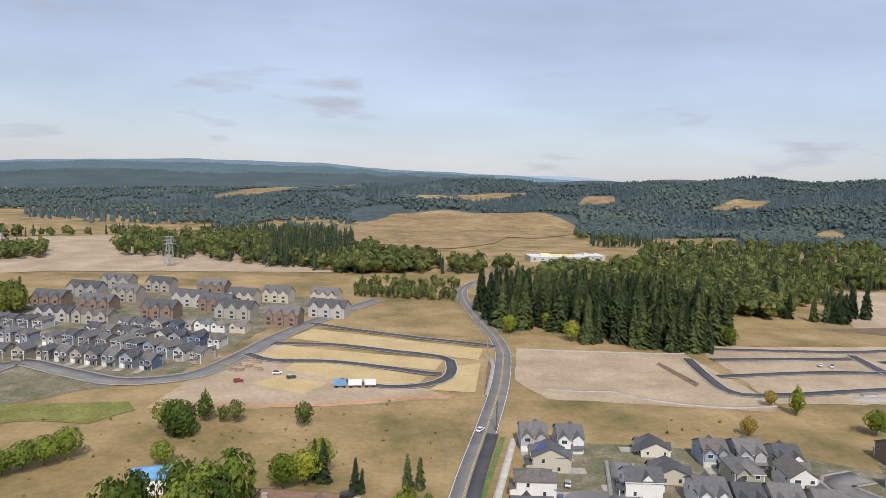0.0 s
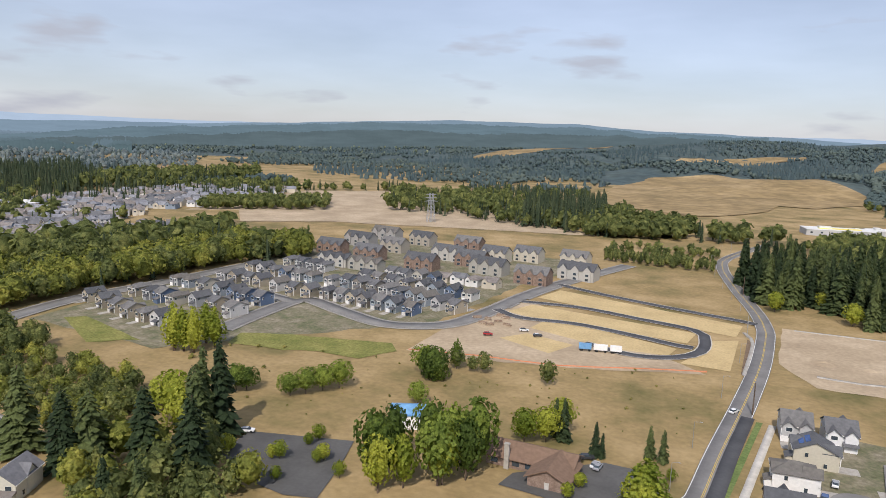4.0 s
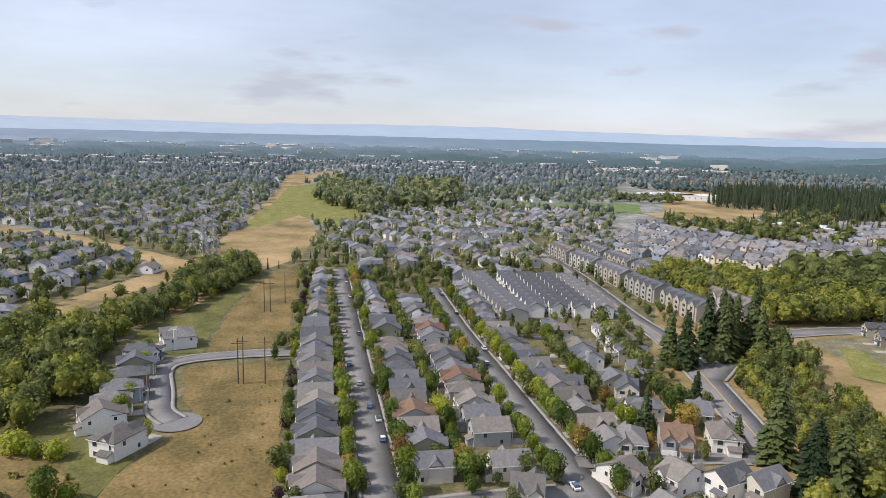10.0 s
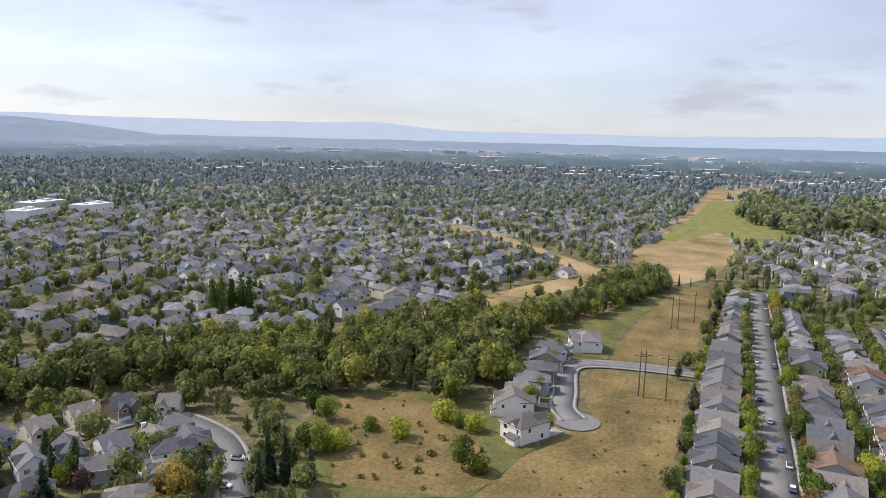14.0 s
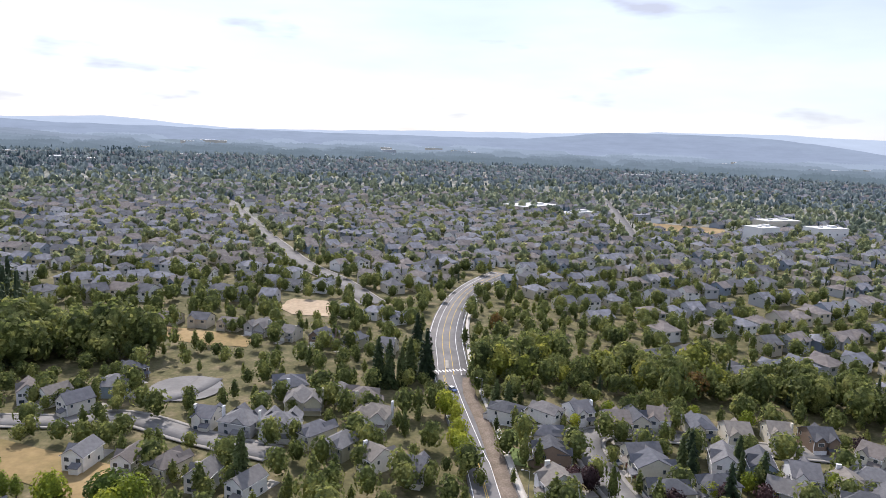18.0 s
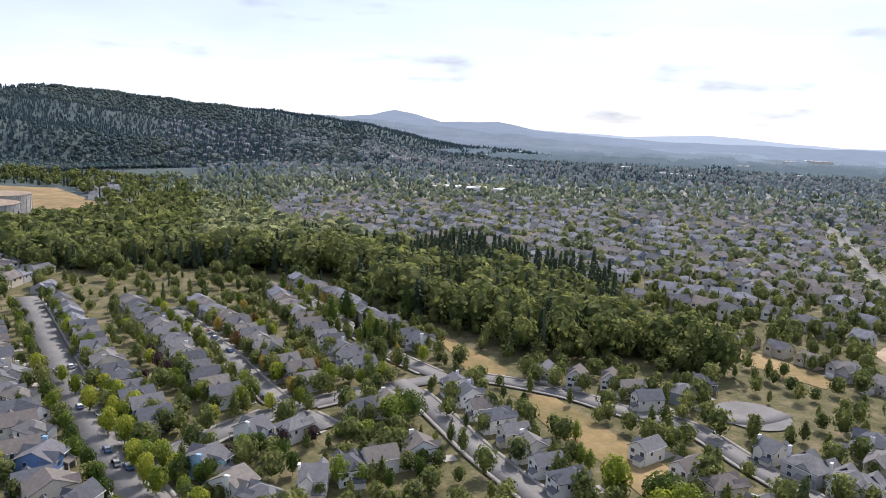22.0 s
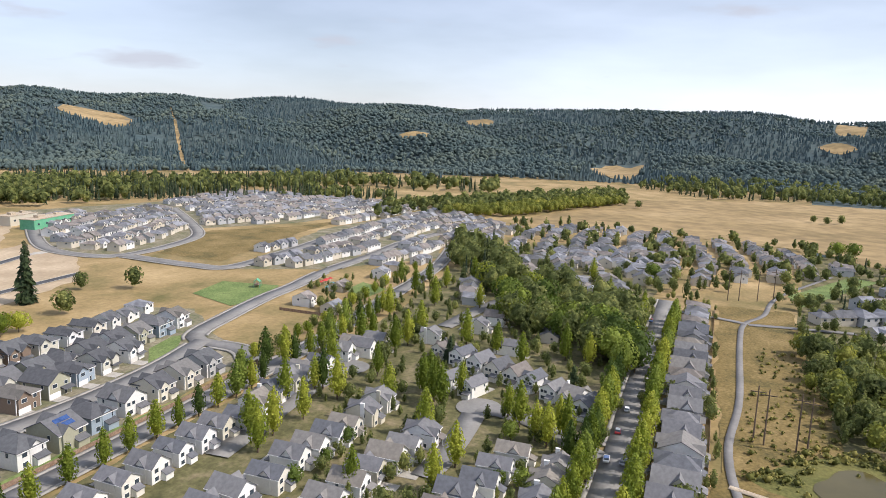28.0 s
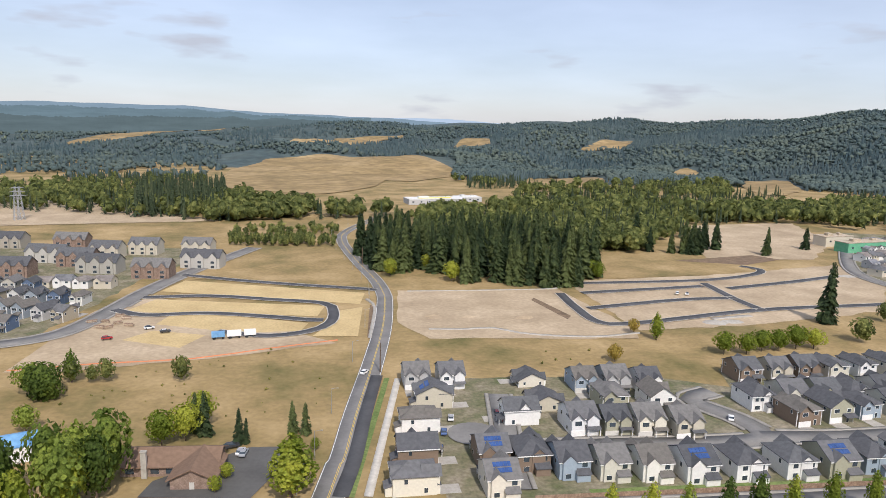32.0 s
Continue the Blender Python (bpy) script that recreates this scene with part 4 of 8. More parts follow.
def settle(name, walls, roofs, label):
    """Joins all far houses set so far into one object."""
    rows = np.array(FAR)
    FAR.clear()
    pick = nrng.integers(0, len(PLAIN), len(rows))
    away = np.hypot(rows[:, 0], rows[:, 1]) > 850
    vs, ms = [], []
    for i, (tmpl, kinds) in enumerate([*PLAIN, *PLAINER]):
        r = rows[(pick == i % len(PLAIN)) & (away == (i >= len(PLAIN)))]
        a = np.radians(r[:, 3] + 180)
        c, s = np.cos(a)[:, None], np.sin(a)[:, None]
        x = (tmpl[None, :, 0] * c - tmpl[None, :, 1] * s) * r[:, 4:5] + r[:, 0:1]
        y = (tmpl[None, :, 0] * s + tmpl[None, :, 1] * c) * r[:, 4:5] + r[:, 1:2]
        z = tmpl[None, :, 2] * r[:, 4:5] + r[:, 2:3]
        vs.append(np.stack((x, y, z), -1).reshape(-1, 3))
        tone, top = nrng.integers(0, len(walls), len(r)), len(walls) + nrng.integers(0, len(roofs), len(r))
        ms.append(np.where(kinds[None, :] == 0, tone[:, None], np.where(kinds[None, :] == 1, top[:, None], len(walls) + len(roofs))).ravel())
    v = np.concatenate(vs)
    me = sheet(name, v, np.arange(len(v)).reshape(-1, 4), (*walls, *roofs, "glass"), np.concatenate(ms))
    tagged(new(name, me), label, "houses", kind="stuff")


material("far_wall_white", (0.66, 0.65, 0.62), (0.78, 0.77, 0.75), 0.02, 0.85)
material("far_wall_beige", (0.50, 0.45, 0.36), (0.62, 0.57, 0.48), 0.02, 0.85)
material("far_wall_grey", (0.36, 0.37, 0.38), (0.50, 0.50, 0.50), 0.02, 0.85)
material("far_wall_blue", (0.20, 0.25, 0.32), (0.33, 0.38, 0.44), 0.02, 0.85)
material("far_roof_grey", (0.17, 0.175, 0.195), (0.27, 0.275, 0.295), 0.03, 0.95, fine=0.4, spec=0.12)
material("far_roof_dark", (0.11, 0.113, 0.122), (0.165, 0.167, 0.175), 0.03, 0.95, fine=0.4, spec=0.12)
material("far_roof_brown", (0.18, 0.162, 0.15), (0.25, 0.225, 0.21), 0.03, 0.95, fine=0.4, spec=0.12)
WALLS, ROOFS = ("far_wall_white", "far_wall_beige", "far_wall_grey", "far_wall_blue"), ("far_roof_grey", "far_roof_dark", "far_roof_brown")

# ---- the ground sheet ----
rings = np.concatenate(([0.5], np.arange(30, 1200, 30), np.arange(1200, 2600, 40), np.arange(2600, 4900, 100)))
spokes = np.radians(np.arange(0, 360, 1.0))
gr, ga = np.meshgrid(rings, spokes, indexing="ij")
gx, gy = -gr * np.sin(ga), gr * np.cos(ga)
gv = np.stack((gx, gy, ground_z(gx, gy)), -1).reshape(-1, 3)
m, n = len(rings), len(spokes)
ii, jj = np.meshgrid(np.arange(m - 1), np.arange(n), indexing="ij")
gf = np.stack((ii * n + jj, ii * n + (jj + 1) % n, (ii + 1) * n + (jj + 1) % n, (ii + 1) * n + jj), -1).reshape(-1, 4)
mid = gv[gf].mean(1)
mr, mt = np.hypot(mid[:, 0], mid[:, 1]), np.degrees(np.arctan2(-mid[:, 0], mid[:, 1])) % 360


def foot(t):
    return np.interp(t, HT, [h[2] for h in HILLS])


# dry grass, wooded slopes, and the yards of the suburbs
land = np.where(((mt > 62) & (mt < 262) & (mr > 150)), 2, 0)
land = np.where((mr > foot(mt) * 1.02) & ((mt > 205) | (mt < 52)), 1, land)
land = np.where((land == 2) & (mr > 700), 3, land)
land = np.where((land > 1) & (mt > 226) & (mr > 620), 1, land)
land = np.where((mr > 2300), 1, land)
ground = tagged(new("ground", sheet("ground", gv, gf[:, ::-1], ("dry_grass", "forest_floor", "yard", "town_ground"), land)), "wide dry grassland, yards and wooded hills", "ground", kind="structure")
if ground.data.polygons[500].normal.z < 0:
    ground.data.flip_normals()

# ---- roads ----
MAIN = [(-144.0, -454.2), (-104.6, -401.6), (-80.2, -340.1), (-66.4, -278.5), (-61.0, -234.8), (-57.6, -193.6), (-54.6, -165.1), (-30, 0), (1.5, 168.0), (6.0, 187.7), (11.1, 219.0), (20.2, 268.7), (28.1, 316.6), (33.0, 360.0), (34.2, 382.0), (32.0, 418.0), (23.7, 478.6), (16.6, 555.0), (22.8, 607.0), (56.7, 697.0)]
SOUTHERN, NORTHERN = MAIN[:8], MAIN[7:]
road("main_road", SOUTHERN, 13.5, "road_grey", "grey asphalt main road with painted lanes", walks=False,
     lines=((-6.0, "line_white", 0.25), (1.2, "line_white", 0.25), (-2.6, "line_yellow", 0.18), (-2.1, "line_yellow", 0.18)))
road("main_road", NORTHERN, 8.8, "road_grey", "grey asphalt main road with painted lanes", walks=False,
     lines=((-4.1, "line_white", 0.2), (4.1, "line_white", 0.2), (-0.2, "line_yellow", 0.15), (0.2, "line_yellow", 0.15)))
WIDE = [(-64.0, -262.0), (-67.5, -281.0), (-73.6, -313.0), (-85.2, -353.0), (-99.8, -391.0), (-114.5, -420.0), (-131.0, -444.5), (-148.0, -466.0)]
tagged(new("turning_lanes", ribbon(WIDE, 16.8, 0.53, "road_grey", 0.15)), "widened grey asphalt road with turning lanes", "road", kind="structure")
for k, m, w in ((-7.7, "line_white", 0.3), (7.7, "line_white", 0.3), (-4.6, "line_white", 0.2), (-1.6, "line_yellow", 0.2), (1.6, "line_yellow", 0.2), (4.6, "line_white", 0.2)):
    tagged(new("road_marking", ribbon(WIDE, w, 0.55, m, 0.01, k, claim=False)), "painted line on the road", "road marking", kind="structure")
for k in range(9):
    bm = bmesh.new()
    box(bm, -59.5 - 1.45 * k, -266.5 - 0.12 * k, 0.56, 0.7, 2.6, 0.01, 0, 0.15)
    tagged(part("road_marking", bm, "line_white"), "white bar of a crosswalk", "road marking", kind="structure")
tagged(new("median", ribbon([(-64.6, -269.5), (-65.8, -275.0), (-66.6, -280.0)], 1.6, 0.72, "concrete", 0.25, claim=False)), "pale kerbed median island", "median", kind="structure")
SHOULDER = [(-56.6, -150.0), (-58.8, -169.0), (-62.0, -194.0), (-65.0, -220.0), (-66.6, -241.0), (-70.5, -258.0)]
tagged(new("shoulder", ribbon(SHOULDER, 4.6, 0.5, "shoulder_gravel", 0.2)), "brown gravel shoulder beside the road", "road", kind="structure")
tagged(new("pavement", ribbon([(-61.0, -150.0), (-62.6, -169.0), (-65.9, -194.0), (-69.2, -220.0), (-71.6, -241.0), (-74.6, -262.0), (-77.4, -281.0), (-84.0, -313.0), (-95.0, -352.0), (-109.5, -390.0)], 1.9, 0.6, "pale_concrete", 0.3)), "pale concrete path beside the road", "pavement", kind="structure")
NEW_LANE = [(1.5, 168.0), (6.0, 187.7), (11.1, 219.0), (17.5, 254.0)]
tagged(new("fresh_lane", ribbon(NEW_LANE, 4.4, 0.5, "new_asphalt", 0.05, -3.0)), "fresh black asphalt lane", "road", kind="structure")
tagged(new("pavement", ribbon([(11.5, 167), (28, 250)], 2.4, 0.25, "pale_concrete", 0.3)), "pale concrete path beside the road", "pavement", kind="structure")
GREY = "grey residential street with pale kerbs"
road("street_a", [(-110.7, 17.2), (-175.8, 18.4), (-329.5, 18.8), (-486.2, 19.2)], 10, "asphalt", GREY)
road("street_b", [(-120.1, 74.3), (-157.1, 73.9), (-259.7, 72.5), (-329.0, 71.6), (-422.4, 73.2)], 10, "asphalt", GREY)
road("street_cross", [(-163.8, 18.2), (-166.5, 43.1), (-168.1, 73.0)], 8, "asphalt", GREY)
road("road_c", [(-175.5, 137.0), (-189.5, 141.1), (-249.0, 156.8), (-301.3, 167.4), (-349.6, 170.0), (-445.7, 180.1), (-542.1, 186.2), (-630.3, 194.1)], 11, "road_grey", "grey two-lane road", lines=((0, "line_yellow", 0.3),))
road("street_c", [(-180, 136), (-183, 121), (-184, 105), (-183, 91), (-185, 77)], 7, "asphalt", GREY)
road("road_d", [(-249.0, 158.8), (-298.1, 209.0), (-306.6, 238.9), (-308.3, 279.6), (-297.1, 332.9), (-286.5, 401.9)], 10, "asphalt", GREY)
road("road_e", [(-205, 262), (-206, 287), (-205, 323), (-199, 331), (-169, 316), (-141, 305), (-116, 315), (-105, 339), (-95, 389), (-87, 421), (-75, 458), (-48, 528)], 9, "asphalt", GREY)
road("road_f", [(-205, 323), (-240, 334), (-271, 340), (-298, 339)], 8, "asphalt", GREY)
road("lane_n", [(-82, 437), (-48, 420), (-13, 406), (22, 394), (31, 390)], 5.4, "new_asphalt", "black new street of the building site", walks=False, lines=((-2.8, "pale_concrete", 0.5), (2.8, "pale_concrete", 0.5)))
road("lane_loop", [(-100, 358), (-84, 347), (-56, 348), (-27, 340), (-6, 332), (1, 331)], 5.4, "new_asphalt", "black new street of the building site", walks=False, lines=((-2.8, "pale_concrete", 0.5), (2.8, "pale_concrete", 0.5)))
road("lane_mid", [(-92, 382), (-59, 383), (-27, 373), (1, 363), (6, 347), (4, 326), (-6, 313), (-24, 308), (-46, 317)], 5.4, "new_asphalt", "black new street of the building site", walks=False, lines=((-2.8, "pale_concrete", 0.5), (2.8, "pale_concrete", 0.5)))
for k in ([(152, 398), (236, 401), (282, 415), (296, 430), (289, 442)], [(134, 375), (132, 344), (134, 315), (156, 313), (231, 330), (311, 335)], [(233, 393), (230, 354), (231, 330)],
          [(138, 341), (196, 354), (232, 356)], [(147, 374), (228, 385)], [(241, 378), (293, 392), (336, 406)]):
    road("site_street", k, 5.6, "new_asphalt", "black new street of the building site", walks=False, lines=((-2.9, "pale_concrete", 0.5), (2.9, "pale_concrete", 0.5)))
road("street_s", [(49.2, 154.5), (117.1, 150.7), (203.6, 147.8), (269.9, 147.3), (339.5, 151.4), (433.8, 157.2), (519.0, 174.5)], 7.5, "asphalt", GREY)
road("street_p", [(224, 157), (235, 170), (237, 192), (247, 200), (271, 204), (310, 209), (342, 210), (384, 214), (446, 212)], 8, "asphalt", GREY)
road("ring_ne", [(480, 575), (415, 495), (361, 421), (352, 375), (366, 354), (414, 354), (459, 370), (515, 426), (577, 496)], 8, "asphalt", GREY)
road("road_ne", [(363, 351), (360, 296), (369, 271), (442, 270), (576, 277), (730, 268)], 9, "asphalt", GREY)
road("street_ne", [(384, 214), (446, 212), (512, 213), (566, 205)], 8, "asphalt", GREY)
road("street_q", [(50.8, 165.1), (53.0, 183.2), (57.2, 204.0), (61.7, 230.4)], 7, "asphalt", GREY)
road("street_r", [(56.2, 188.8), (85.3, 187.5), (118.9, 185.0), (136.3, 186.7), (136.0, 200.0), (128.3, 217.6), (140.1, 224.2)], 8, "asphalt", GREY)
road("street_t", [(136.3, 186.7), (166.8, 183.5), (205.0, 184.6), (238.4, 190.7)], 8, "asphalt", GREY)
road("street_u", [(149.5, 221.7), (187.5, 221.7), (225.4, 222.6), (264.9, 228.0)], 8, "asphalt", GREY)
road("street_e", [(120.5, 16.9), (166.7, 15.5), (208.6, 14.3), (253.1, 13.9), (362.7, 11.2), (408.6, 9.7)], 8, "asphalt", GREY)
for k in ([(218, 62), (215, 45), (205, 30), (197, 19)], [(235, 120), (216, 122), (197, 122), (177, 121), (154, 120)], [(166, 62), (178, 61), (193, 61), (212, 62)], [(303, 105), (347, 98), (407, 80), (453, 60)]):
    road("court_lane", k, 8.0, "asphalt", GREY, walks=False)
road("trail", [(148.4, -26.0), (166.3, -22.0), (193.9, -17.4), (222.1, -16.8), (263.6, -21.8), (337.1, -25.4), (374.8, -29.2), (398.2, -40.0), (449.4, -52.1), (532.3, -92.4)], 2.6, "road_grey", "narrow paved trail", walks=False)
road("trail_spur", [(375.8, -30.2), (381.6, -15.1), (386.1, 7.1)], 4, "road_grey", "short paved link", walks=False)
road("trail_link", [(374.8, -31.1), (377.4, -48.7), (381.4, -79.9)], 4, "road_grey", "short paved link", walks=False)
road("footpath", [(194, -16), (186, -42), (182, -75)], 2.2, "gravel", "pale gravel footpath", walks=False)
road("street_se", [(116.2, -88.0), (160.6, -101.7), (179.7, -107.7), (227.3, -124.6), (286.9, -148.0), (354.6, -174.2), (373.4, -180.5)], 11, "asphalt", GREY)
road("street_se2", [(142.6, -158.6), (174.8, -165.0), (222.1, -185.0), (301.5, -216.0)], 8, "asphalt", GREY)
road("street_se3", [(130.0, -217.1), (171.8, -228.8), (208.1, -245.9), (291.7, -285.5)], 8, "asphalt", GREY)
road("street_se4", [(163.0, -104.2), (165.8, -128.1), (164.3, -157.6), (150.7, -196.4), (139.7, -220.5)], 8, "asphalt", GREY)
road("street_sw", [(-89, -150), (-89, -171), (-93, -194), (-100, -202), (-111, -201), (-129, -194), (-150, -183), (-168, -176), (-173, -164), (-168, -144), (-157, -129), (-139, -113)], 8, "asphalt", GREY)
road("cul_de_sac", [(-300, -8), (-299, -29), (-294, -50), (-283, -58), (-255, -53), (-239, -50), (-230, -44)], 7, "asphalt", GREY)
road("far_road", [(-48, -381), (-33, -442), (-12, -501), (7, -587), (28, -686), (58, -849), (84, -979)], 13, "road_grey", "pale far road")
road("far_avenue", [(-329, -625), (-397, -789), (-500, -1058)], 14, "road_grey", "pale far avenue")
road("street_south2", [(67, -158), (94, -172), (110, -182), (134, -197), (152, -206)], 8, "asphalt", GREY)
road("court_south", [(46, -247), (34, -254), (27, -268)], 9, "asphalt", GREY, walks=False)
road("street_south3", [(133, -226), (123, -231), (95, -235), (70, -232), (51, -233), (25, -214), (3, -200)], 8, "asphalt", GREY)

lay_pavements()


def pad(name, x, y, r, mat, label, z=0.38):
    poly = [(x + r * math.cos(i * math.pi / 10), y + r * math.sin(i * math.pi / 10)) for i in range(20)]
    take(x, y, r)
    return patch(name, poly, mat, label, z)


pad("turning_circle", *(-229, -43), 8, "asphalt", "asphalt turning circle")
pad("turning_circle", *(35, -258), 13, "asphalt", "asphalt turning circle")
for x, y in [(235, 120), (218, 62)]:
    pad("court", x, y, 8, "asphalt", "asphalt court between houses")
pad("turning_circle", *(46, 200), 8, "asphalt", "asphalt turning circle")

# ---- fields and plots ----
patch("estate_yards", [(71.8, 35.2), (150.4, 25.2), (573.9, 12.4), (573.4, 111.3), (428.3, 146.5), (326.2, 136.2), (68.2, 145.4)], "yard", "yards and gardens between the houses", 0.02)
patch("estate_yards", [(486, 588), (618, 540), (748, 543), (742, 326), (674, 305), (552, 340), (486, 387), (434, 354), (361, 355), (343, 403)], "estate_soil", "yards and gardens between the houses", 0.02)
patch("estate_yards", [(364, 268), (532, 301), (730, 268), (464, 166), (390, 218)], "estate_soil", "yards and gardens between the houses", 0.02)
patch("rough_basin", [(383, 342), (480, 374), (536, 329), (602, 310), (498, 305), (379, 289)], "meadow", "rough basin with tall dry grass", 0.06)
patch("estate_yards", [(30.1, 161.9), (224.9, 157.7), (277.1, 228.0), (268.6, 256.4), (155.6, 247.5), (149.9, 228.2), (123.9, 242.4), (30.2, 250.3)], "estate_soil", "yards and gardens between the houses", 0.02)
patch("estate_yards", [(-297.8, 238.8), (-213.7, 228.1), (-119.3, 320.8), (-104.2, 422.9), (-69.3, 522.9), (-275.7, 559.8), (-297.0, 342.8)], "estate_soil", "yards and gardens between the houses", 0.02)
patch("meadow", [(-177, -9), (-288, -11), (-285, -49), (-257, -46), (-236, -37), (-195, -52), (-165, -57)], "meadow", "tall dry golden grass on an empty strip", 0.06)
patch("meadow", [(-311, -10), (-510, -8), (-461, -31), (-366, -42), (-303, -44)], "meadow", "tall dry golden grass on an empty strip", 0.06)
patch("clearing", [(-213, -125), (-229, -106), (-203, -70), (-176, -55), (-164, -63), (-156, -96)], "meadow", "dry clearing among trees", 0.06)
patch("power_strip", [(-491, -65), (-730, -17), (-1415, -54), (-1781, 68), (-1651, 82), (-1211, -31), (-784, -3), (-658, 6), (-534, -7), (-479, -36)], "dry_grass", "dry mown strip under power lines", 0.06)
patch("power_strip", [(-511, -73), (-656, -205), (-764, -348), (-731, -340), (-603, -189), (-479, -88)], "dry_grass", "dry mown strip under power lines", 0.06)
patch("power_strip", [(-555, -70), (-517, -86), (-434, -122), (-372, -142), (-325, -160), (-309, -168), (-301, -164), (-312, -151), (-352, -132), (-404, -111), (-471, -75), (-502, -59)], "dry_grass", "dry mown strip under power lines", 0.06)
patch("rough_edge", [(-150, -92), (-166, -58), (-205, -50), (-222, -66), (-240, -92), (-232, -118), (-212, -128), (-180, -128)], "bank_weeds", "rough weedy edge of the clearing", 0.045)
patch("rough_edge", [(-303, -46), (-366, -44), (-461, -33), (-440, -58), (-340, -80), (-302, -76)], "bank_weeds", "rough weedy edge of the meadow", 0.045)
patch("power_strip", [(-1709, -9), (-872, -19), (-555, -18), (-364, -68), (-379, -78), (-530, -84), (-758, -66), (-1079, -54), (-1574, -41)], "dry_grass", "dry mown strip under power lines", 0.055)
patch("green_strip", [(-1208, -36), (-957, -46), (-710, -67), (-708, -50), (-807, -13), (-702, 22), (-816, 74), (-1302, 16)], "reeds", "green rough strip", 0.09)
patch("straw_plot", [(-86, 396), (-78, 422), (24, 384), (20, 360)], "straw", "plot covered with straw", 0.08)
patch("straw_plot", [(-94, 357), (-85, 378), (2, 358), (-2, 338), (-39, 347), (-81, 352)], "straw", "plot covered with straw", 0.08)
patch("straw_plot", [(-75, 331), (-71, 349), (-50, 346), (-6, 327), (-9, 315), (-35, 314)], "straw", "plot covered with straw", 0.08)
patch("straw_plot", [(7, 347), (21, 354), (16, 304), (-4, 306), (6, 331)], "straw", "plot covered with straw", 0.08)
patch("straw_plot", [(-84, 308), (-74, 321), (-50, 312), (-58, 295)], "straw", "plot covered with straw", 0.08)
patch("graded_soil", [(-116, 272), (-109, 357), (-88, 386), (6, 296), (-32, 283), (-94, 271)], "bare_soil", "graded bare soil", 0.05)
patch("graded_soil", [(43, 388), (136, 386), (147, 306), (142, 289), (47, 298), (35, 326)], "bare_soil", "graded bare soil of a building site", 0.05)
patch("graded_soil", [(148, 405), (248, 415), (364, 442), (357, 388), (301, 324), (215, 305), (148, 301)], "bare_soil", "graded bare soil of a building site", 0.05)
patch("graded_soil", [(344, 634), (480, 653), (432, 534), (362, 463), (278, 467)], "bare_soil", "graded bare soil", 0.05)
patch("hay_field", [(207, 492), (270, 494), (300, 445), (270, 419), (171, 409)], "dry_grass", "mown hay field", 0.06)
patch("hay_field", [(-60, 466), (-36, 526), (9, 524), (24, 411), (-75, 425)], "dry_grass", "mown hay field", 0.07)
patch("dark_plot", [(250, 464), (324, 482), (335, 464), (296, 446)], "dark_soil", "dark ploughed soil", 0.1)
patch("dark_ditch", [(25, 358), (28, 352), (23, 308), (20, 302)], "dark_soil", "dark soil beside the road", 0.1)
patch("soil_bank", [(116, 366), (124, 328), (120, 322), (113, 361)], "dark_soil", "dark soil bank", 0.12)
patch("reed_bed", [(-195, 263), (-163, 272), (-125, 278), (-118, 268), (-129, 253), (-156, 252), (-190, 247)], "reeds", "green reed bed", 0.07)
patch("reed_bed", [(-285, 247), (-277, 253), (-226, 234), (-244, 222)], "reeds", "green basin with weeds", 0.07)
patch("park_lawn", [(302, 248), (333, 252), (339, 218), (313, 207), (290, 215)], "lawn", "green park lawn", 0.1)
patch("empty_plot", [(248, 195), (294, 198), (299, 165), (248, 157), (241, 174)], "dry_grass", "empty plot with dry grass", 0.1)
patch("verge_lawn", [(220, 203), (237, 206), (241, 203), (212, 186), (204, 189)], "lawn", "green mown verge", 0.11)
patch("club_lawn", [(347, 180), (369, 180), (360, 160), (334, 162)], "lawn", "green mown lawn", 0.11)
patch("verge_lawn", [(69.1, 159.8), (117.5, 157.9), (213.3, 153.3), (213.4, 155.7), (117.6, 160.8), (69.3, 163.2)], "lawn", "green mown verge along the street", 0.16)
patch("verge_lawn", [(11, 192), (23, 251), (25, 251), (8, 167), (4, 168)], "lawn", "mown verge beside the road", 0.12)
patch("trail_meadow", [(170, -8), (210, -15), (274, -14), (412, -18), (414, -55), (296, -53), (230, -50), (205, -37), (184, -76), (155, -67)], "meadow", "dry rough meadow along the trail", 0.06)
patch("pond_bank", [(201, -20), (215, -32), (230, -50), (224, -81), (184, -74), (186, -50)], "bank_weeds", "weedy green pond bank", 0.09)
patch("trail_lawn", [(455, -57), (537, -104), (530, -120), (429, -62)], "lawn", "green mown lawn beside the trail", 0.09)
patch("dry_slope", [(412, -18), (481, -28), (484, -57), (410, -46)], "dry_grass", "dry grass slope", 0.09)
patch("farm_field", [(683.6, 167.7), (833.8, 130.8), (964.6, 92.6), (1044.4, -17.1), (1091.7, -145.8), (1074.3, -367.2), (903.9, -484.1), (745.5, -440.1), (671.5, -402.8), (615.2, -306.8), (560.9, -146.1), (650.9, -90.9), (665.9, -11.6)], "far_field", "large mown golden field", 0.15)
patch("south_plot", [(113, -223), (98, -230), (81, -220), (43, -197), (31, -173), (38, -170), (67, -192), (86, -202)], "dry_grass", "dry empty plot", 0.1)
patch("south_track", [(188, -278), (169, -267), (125, -245), (121, -233), (132, -228)], "dry_grass", "dry grass track along the wood", 0.1)
patch("south_clearing", [(61, -344), (41, -337), (15, -322), (16, -306), (38, -313), (61, -328)], "dry_grass", "dry clearing", 0.1)
patch("dirt_lot", [(5, -378), (-4, -397), (-23, -390), (-26, -354), (-4, -361)], "bare_soil", "bare dirt lot", 0.1)
